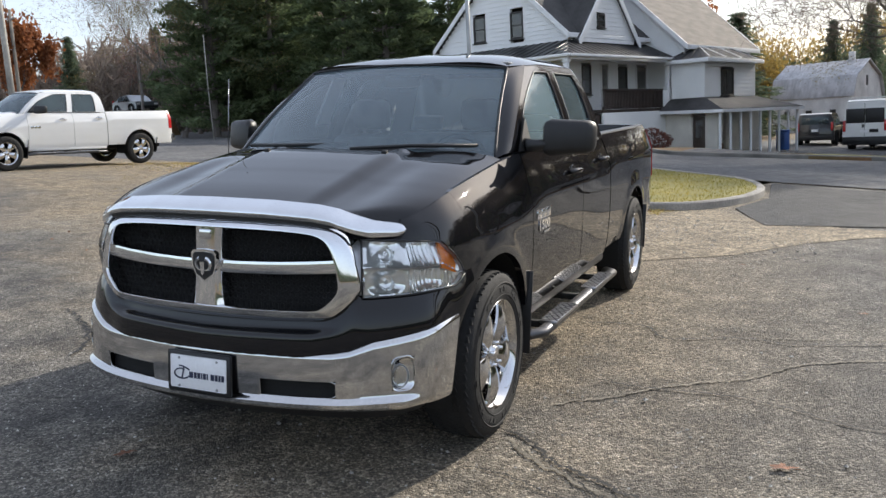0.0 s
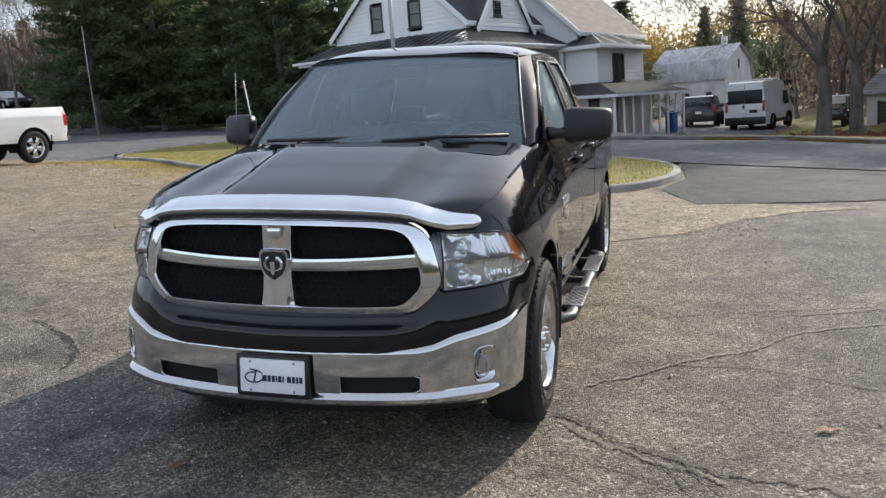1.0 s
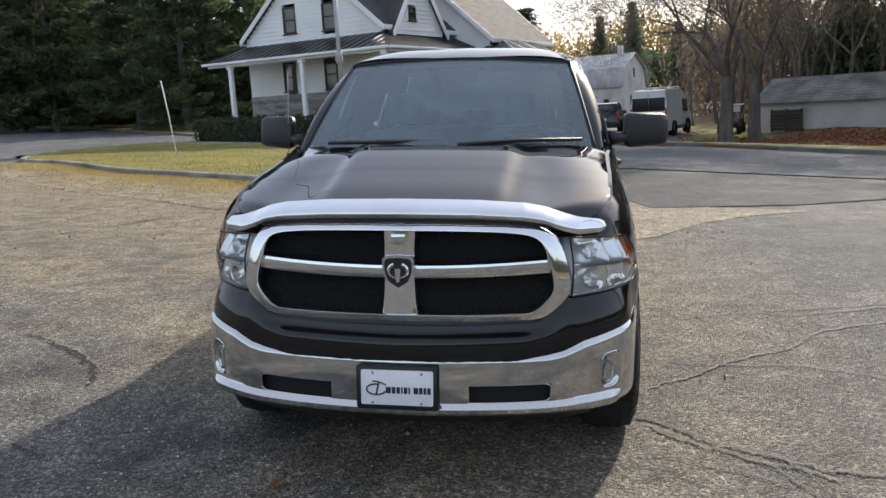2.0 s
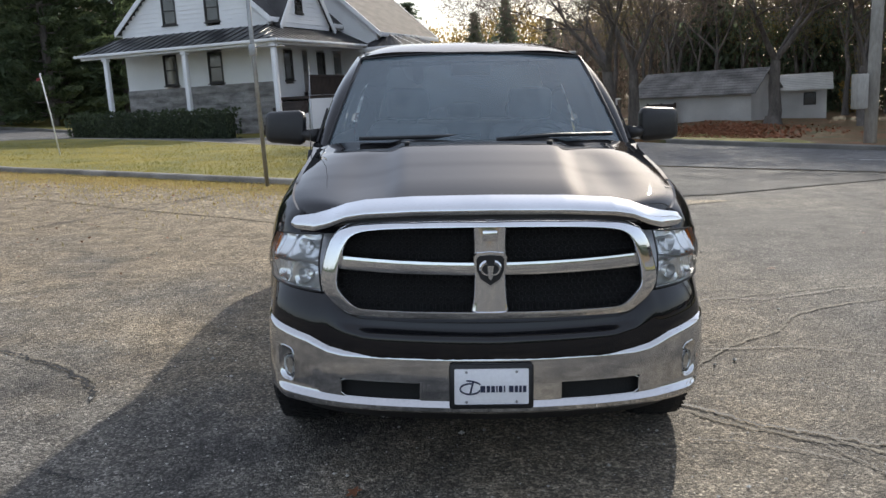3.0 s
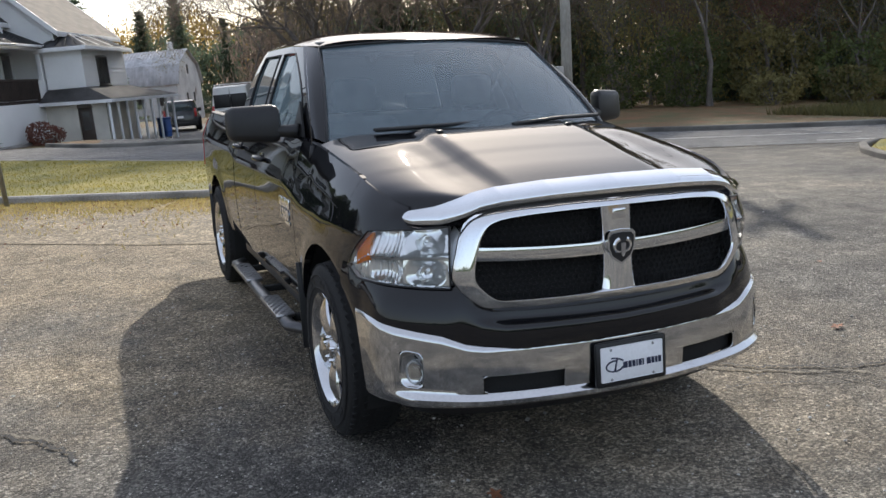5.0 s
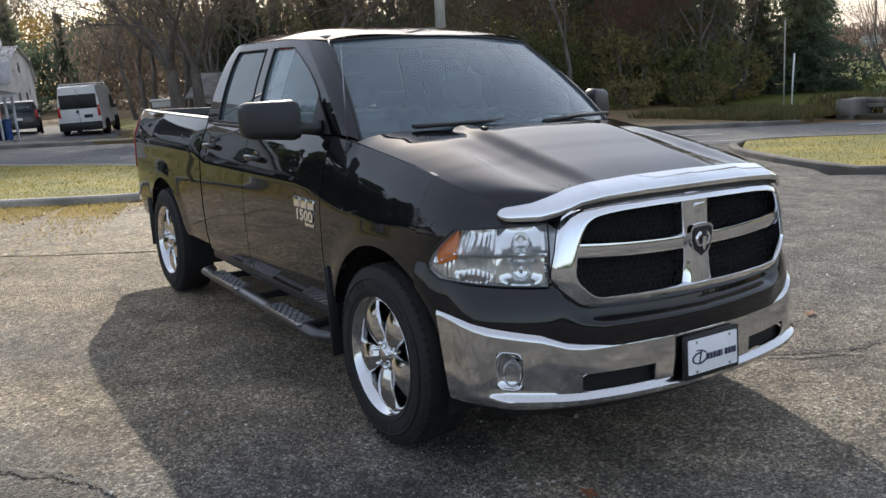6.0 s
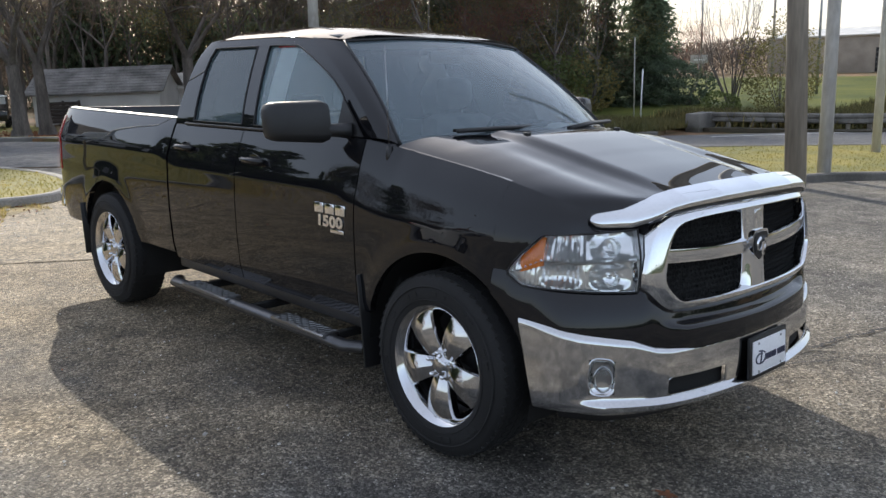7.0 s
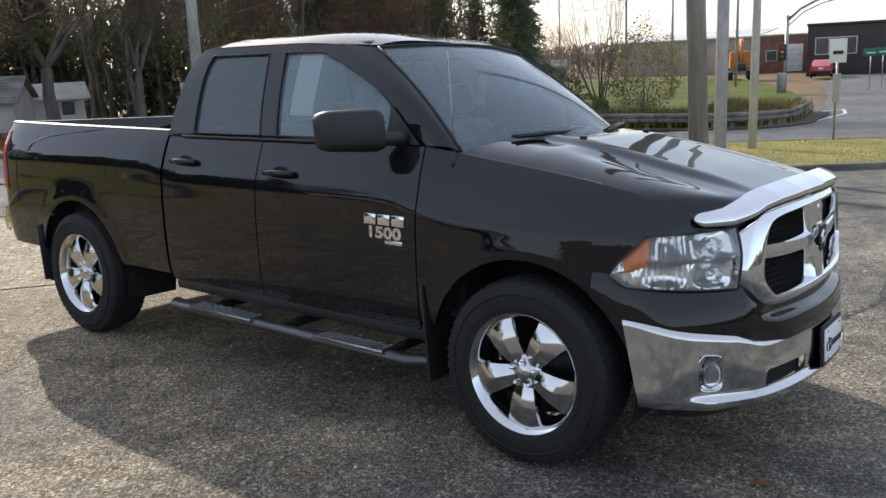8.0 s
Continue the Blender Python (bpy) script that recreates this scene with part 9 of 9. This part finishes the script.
sp = rod("sign_post", -3.15, 10.85, [(0, 0, -0.1), (-0.04, 0.08, 2.6), (-0.05, 0.14, 5.2)], 0.038, GALV, "tall thin grey steel post on the grass island", "post")
tubed("hook", [(-0.04, 0.08, 2.35), (0.08, 0.0, 2.37), (0.55, -0.1, 2.35)], 0.012, GALV, sp)
boxed("clamp", (-0.10, 0.02, 0.02, 0.14, 2.22, 2.42), GALV, sp, 0.01)
st = rod("marker_stake", -10.4, 19.1, [(0, 0, -0.1), (-0.16, 0.1, 1.15), (-0.34, 0.2, 2.25)], 0.020, WHITE_PAINT, "thin white leaning snow stake", "stake")
bm = bmesh.new()
surf(bm, lambda u, v: (-0.31 - 0.13 * u, 0.19 + 0.02 * math.sin(5 * u), 2.08 + 0.08 * v - 0.05 * u), lin(0, 1, 6), lin(0, 1, 3))
thicken(bm, 0.004)
part("flag", bm, SIGN_RED, st, "faded red flag")
rod("marker_stake", -31.4, 39.5, [(0, 0, -0.1), (-0.1, 0, 3), (-0.16, 0.05, 6.4)], 0.028, POLE_PAINT, "tall thin pale post before the pines", "stake")
rod("marker_stake", 30.3, 19.3, [(0, 0, -0.1), (0.05, 0, 1.2), (0.14, 0, 2.3)], 0.035, WHITE_PAINT, "short white marker stake at the guardrail", "stake", 0.0)
rod("marker_stake", 29.6, 19.2, [(0, 0, -0.1), (0, 0, 1.9), (0, 0, 3.7)], 0.03, POLE_PAINT, "tall thin grey marker stake at the guardrail", "stake", 0.0)

RAIL = spline([(25.1, 13.1), (25.6, 11.9), (25.9, 10.5), (26.2, 9.0), (27.2, 8.1), (28.8, 7.5), (31.2, 7.3), (33.7, 7.4), (37.3, 7.8)], 60)
SOIL = mat("dark_weedy_soil", (0.085, 0.07, 0.045), 0.95, 0, 0.4, 2.0, 30, 0.8, tint=(0.045, 0.04, 0.026), dist=0.04)
near = [(RAIL[min(i + 1, 59)] - RAIL[max(i - 1, 0)]) for i in range(60)]
near = [(x + 0.75 * d[1] / np.linalg.norm(d), y - 0.75 * d[0] / np.linalg.norm(d)) for (x, y), d in zip(RAIL, near)]
sheet("rail_verge", [(float(x), float(y)) for x, y in near] + [(float(x) + 0.7, float(y) + 1.2) for x, y in RAIL[::-1]], 0.065, SOIL, "dark weedy soil below the guardrail", "structure", "verge", 0.15)
gr = thing("guardrail", Matrix.Identity(4), "dull brown-grey steel guardrail that curves along the road", "guardrail")
bm = bmesh.new()
prof = [(0.0, 0.26), (0.05, 0.30), (0.05, 0.37), (0.0, 0.41), (0.0, 0.44), (0.05, 0.48), (0.05, 0.56), (0.0, 0.60)]
rings = []
for i, (x, y) in enumerate(RAIL):
    dd = RAIL[min(i + 1, 59)] - RAIL[max(i - 1, 0)]
    dd = dd / np.linalg.norm(dd)
    rings.append([bm.verts.new((x + dd[1] * o, y - dd[0] * o, level(x, y) + z)) for o, z in prof])
for q, w in zip(rings, rings[1:]):
    for k in range(len(prof) - 1):
        bm.faces.new((q[k], q[k + 1], w[k + 1], w[k]))
thicken(bm, 0.006)
part("rail_beam", bm, RUSTY, gr, "folded, rust-dulled steel beam")
for i in range(0, 60, 3):
    x, y = RAIL[i]
    boxed("rail_post", (x + 0.09, x + 0.23, y + 0.05, y + 0.19, level(x, y) - 0.3, level(x, y) + 0.57), WOOD_POLE, gr, 0.01)
boxed("end_block", (RAIL[0][0] - 0.9, RAIL[0][0] + 0.3, RAIL[0][1] - 0.2, RAIL[0][1] + 0.35, level(RAIL[0][0], RAIL[0][1]) - 0.1, level(RAIL[0][0], RAIL[0][1]) + 0.6), KERB_DARK, gr, 0.03, "stained concrete end block")


def road_sign(x, y, h, w, hh, turn, face, label, dz=0.1, z_plate=None):
    top = thing("road_sign", Matrix.Translation((x, y, level(x, y) + dz)) @ Matrix.Rotation(turn, 4, "Z"), label, "sign")
    tubed("post", [(0, 0, -0.1), (0, 0, h)], 0.028, GALV, top, "", 8)
    boxed("sign_face", (-w / 2, w / 2, -0.045, -0.03, h - hh, h), face, top, 0.004)
    boxed("sign_bars", (-w * 0.3, w * 0.3, -0.05, -0.046, h - hh * 0.65, h - hh * 0.5), BLACK_PLASTIC if face is WHITE_PAINT else WHITE_PAINT, top, 0.0)
    return top


s1 = road_sign(20.6, 3.3, 2.65, 0.42, 0.62, radians(-70), WHITE_PAINT, "white road sign with a dark arrow on a thin post")
boxed("tab_sign", (-0.10, 0.10, -0.05, -0.03, 1.0, 1.75), POLE_PAINT, s1, 0.005, "narrow grey marker plate")
road_sign(59, 8.6, 2.6, 0.9, 0.5, radians(-75), SIGN_GREEN, "green direction sign on two posts", 0.0)
road_sign(56.5, 8.9, 2.6, 0.9, 0.5, radians(-75), SIGN_GREEN, "green direction sign on two posts", 0.0)
road_sign(72, 40, 2.6, 1.6, 0.8, radians(-60), POLE_PAINT, "grey sign board across the field", 0.0)

# traffic signal: mast with a curved arm and lamps
ts = thing("traffic_signal", Matrix.Translation((54.2, 13.5, level(54, 13))), "traffic signal on a curved steel mast arm", "traffic light")
tubed("mast", [(0, 0, -0.2), (0, 0, 4.9)], 0.11, GALV, ts, "", 12)
ARM = [(0, 0, 4.6), (0.18, -0.7, 5.25), (0.42, -1.65, 5.75), (0.78, -3.0, 6.05), (1.2, -4.65, 6.3), (1.9, -7.4, 6.45)]
tubed("mast_arm", ARM, [0.10, 0.09, 0.08, 0.075, 0.07, 0.06], GALV, ts, "", 10)
tubed("mast_brace", [(0, 0, 4.2), (0.22, -0.9, 5.05), (0.50, -2.0, 5.55), (0.85, -3.3, 5.85), (1.25, -4.9, 6.1)], 0.04, GALV, ts, "", 8)
for x, y, z in ((1.75, -6.9, 5.6), (-0.35, 0.1, 2.6)):
    h = boxed("signal_head", (x - 0.2, x + 0.2, y - 0.2, y + 0.2, z - 0.5, z + 0.5), BLACK_PLASTIC, ts, 0.03, "signal head")
    for k, mt in enumerate((SIGN_RED, AMBER, LAMP_GREEN if z > 3 else SIGN_GREEN)):
        bm = bmesh.new()
        revolve(bm, [(0, 0.12), (-0.03, 0.10), (-0.05, 0.0)], 14, "x", (x - 0.2, y, z + 0.3 - 0.3 * k))
        part("signal_lens", bm, mt, h)
boxed("cabinet", (-0.8, -0.3, -0.2, 0.3, 0, 1.3), GALV, ts, 0.02, "steel control cabinet")

# ---- buildings beyond the crossing ----


def block(name, m, L, D, H, wall, label, windows=(), doors=(), parapet=None, rows=0):
    """A flat-roofed building whose front is at -y."""
    top = thing(name, m, label, "building")
    bm = bmesh.new()
    box(bm, 0, L, 0, D, -0.5, H, 0.02)
    part("wall", bm, wall, top)
    boxed("roof_edge", (-0.1, L + 0.1, -0.1, D + 0.1, H, H + 0.22), parapet or CLAD_GREY, top, 0.02, "metal roof edge")
    for x, z, w, h in windows:
        f = boxed("window", (x, x + w, -0.05, -0.005, z, z + h), WHITE_PAINT, top, 0.01, "framed window")
        n = max(1, int(w / 1.0))
        for i in range(n):
            boxed("pane", (x + 0.06 + i * (w - 0.06) / n, x + (i + 1) * (w - 0.06) / n, -0.06, -0.051, z + 0.06, z + h - 0.06), GLASS_PANE, f, 0.0)
    for x, w, h, mt in doors:
        dr = boxed("garage_door", (x, x + w, -0.06, -0.005, 0, h), mt, top, 0.01, "sectional garage door")
        for i in range(1, 5):
            boxed("door_joint", (x + 0.03, x + w - 0.03, -0.066, -0.061, h * i / 5 - 0.02, h * i / 5 + 0.02), GALV, dr, 0.0)
    return top


def facing(x, y, turn):
    return Matrix.Translation((x, y, level(x, y))) @ Matrix.Rotation(radians(turn), 4, "Z")


wh = block("warehouse", facing(97, 45, -92), 17, 14, 3.9, CLAD_TAN, "long tan warehouse with a pale metal roof", [], [(12.5, 1.6, 2.6, ROOM_DARK)], WHITE_PAINT)
bm = bmesh.new()
slab(bm, ((-0.3, -0.3, 4.1), (17.3, -0.3, 4.1), (17.3, 7, 5.0), (-0.3, 7, 5.0)), 0.12)
part("roof", bm, SHED_TIN, wh, "pale metal roof")
block("workshop", facing(95, 27.5, -66), 13.5, 9, 3.9, BRICK, "brown brick workshop with white garage doors", [(1.0, 1.2, 1.2, 1.2)], [(3.0, 1.9, 3.0, WHITE_PAINT), (5.6, 1.9, 3.0, WHITE_PAINT), (9.3, 2.2, 3.2, ROOM_DARK)], CLAD_TAN)
block("shop_building", facing(83.0, 19.2, -80), 22, 12, 4.6, CLAD_DARK, "dark flat-roofed shop with large windows", [(0.7, 1.9, 3.6, 1.6), (9.5, 1.2, 3.2, 2.2), (14.0, 1.0, 5.5, 2.4)], [(8.0, 1.1, 2.3, ROOM_DARK)], CLAD_DARK)
dg = thing("excavator", facing(76.2, 23.4, 20), "orange excavator with a raised arm", "excavator")
boxed("cab", (-1.0, 0.4, -0.9, 0.9, 1.0, 2.6), MACHINE_ORANGE, dg, 0.1)
boxed("engine_cover", (0.4, 1.9, -0.9, 0.9, 1.0, 1.9), MACHINE_ORANGE, dg, 0.1)
for y in (-0.85, 0.85):
    boxed("track", (-1.5, 1.7, y - 0.25, y + 0.25, 0.0, 0.85), RUBBER, dg, 0.25)
tubed("boom", [(-0.8, 0, 1.6), (-2.0, 0, 3.6), (-3.2, 0, 3.3), (-3.6, 0, 1.5)], [0.22, 0.2, 0.17, 0.14], MACHINE_ORANGE, dg)
boxed("bucket", (-4.0, -3.3, -0.4, 0.4, 0.9, 1.6), DARK_ALLOY, dg, 0.1)
bn = thing("waste_bin", Matrix.Translation((1.75, 39.9, level(1.75, 39.9) + 0.11)), "blue plastic waste bin beside the glazed porch", "bin")
boxed("bin_body", (-0.3, 0.3, -0.3, 0.3, 0.08, 0.95), BIN_BLUE, bn, 0.05)
boxed("bin_lid", (-0.33, 0.33, -0.35, 0.33, 0.95, 1.03), BIN_BLUE, bn, 0.03)

# overhead wires between the far poles
bm = bmesh.new()
for a, c in (((-54.4, 45.2, 10.6), (-32.6, 26.1, 11.0)), ((-54.1, 44.9, 10.2), (-32.6, 26.0, 10.4)), ((-32.6, 26.0, 11.0), (-20, -20, 11.5)), ((-54.4, 45.2, 10.6), (-90, 80, 11.5)), ((12.3, 19.1, 8.7), (9.4, 3.5, 8.8)), ((12.3, 19.1, 8.7), (22, 60, 9.5)), ((9.4, 3.5, 8.8), (8, -30, 9.0)), ((78, 35.5, 6.6), (63, 19.5, 5.9)), ((78, 35.5, 6.6), (120, 80, 8))):
    A, Cc = Vector(a), Vector(c)
    tube(bm, [A.lerp(Cc, t) - Vector((0, 0, 3.2 * t * (1 - t) * (A - Cc).length / 60)) for t in lin(0, 1, 12)], 0.018, 4)
tagged(part("overhead_wire", bm, BLACK_PLASTIC), "thin black overhead wires between the poles", "wire", "", "stuff")


# weeds behind the guardrail
rng = np.random.default_rng(31)
for n, h, stuff_mat, label in ((5200, 0.5, STRAW, "tall dry brown weeds behind the guardrail"), (11000, 0.62, WEED, "tangled olive weeds behind the guardrail")):
    i = rng.integers(2, 58, n)
    spots = [(RAIL[k][0] + rng.uniform(-0.4, 0.4) + 0.50 * o, RAIL[k][1] + rng.uniform(-0.4, 0.4) + 0.86 * o) for k, o in zip(i, rng.uniform(0.4, 5.0, n))]
    blades("tall_weeds", spots, h, 0.02, stuff_mat, label, 32 + n)
spots = [(x, y) for x, y in zip(rng.uniform(19.5, 26.5, 9000), rng.uniform(11.8, 18.5, 9000)) if y > 12.2 + 0.25 * (x - 20)]
blades("edge_weeds", spots, 0.30, 0.08, WEED, "rough dark weeds at the wood's edge", 35)
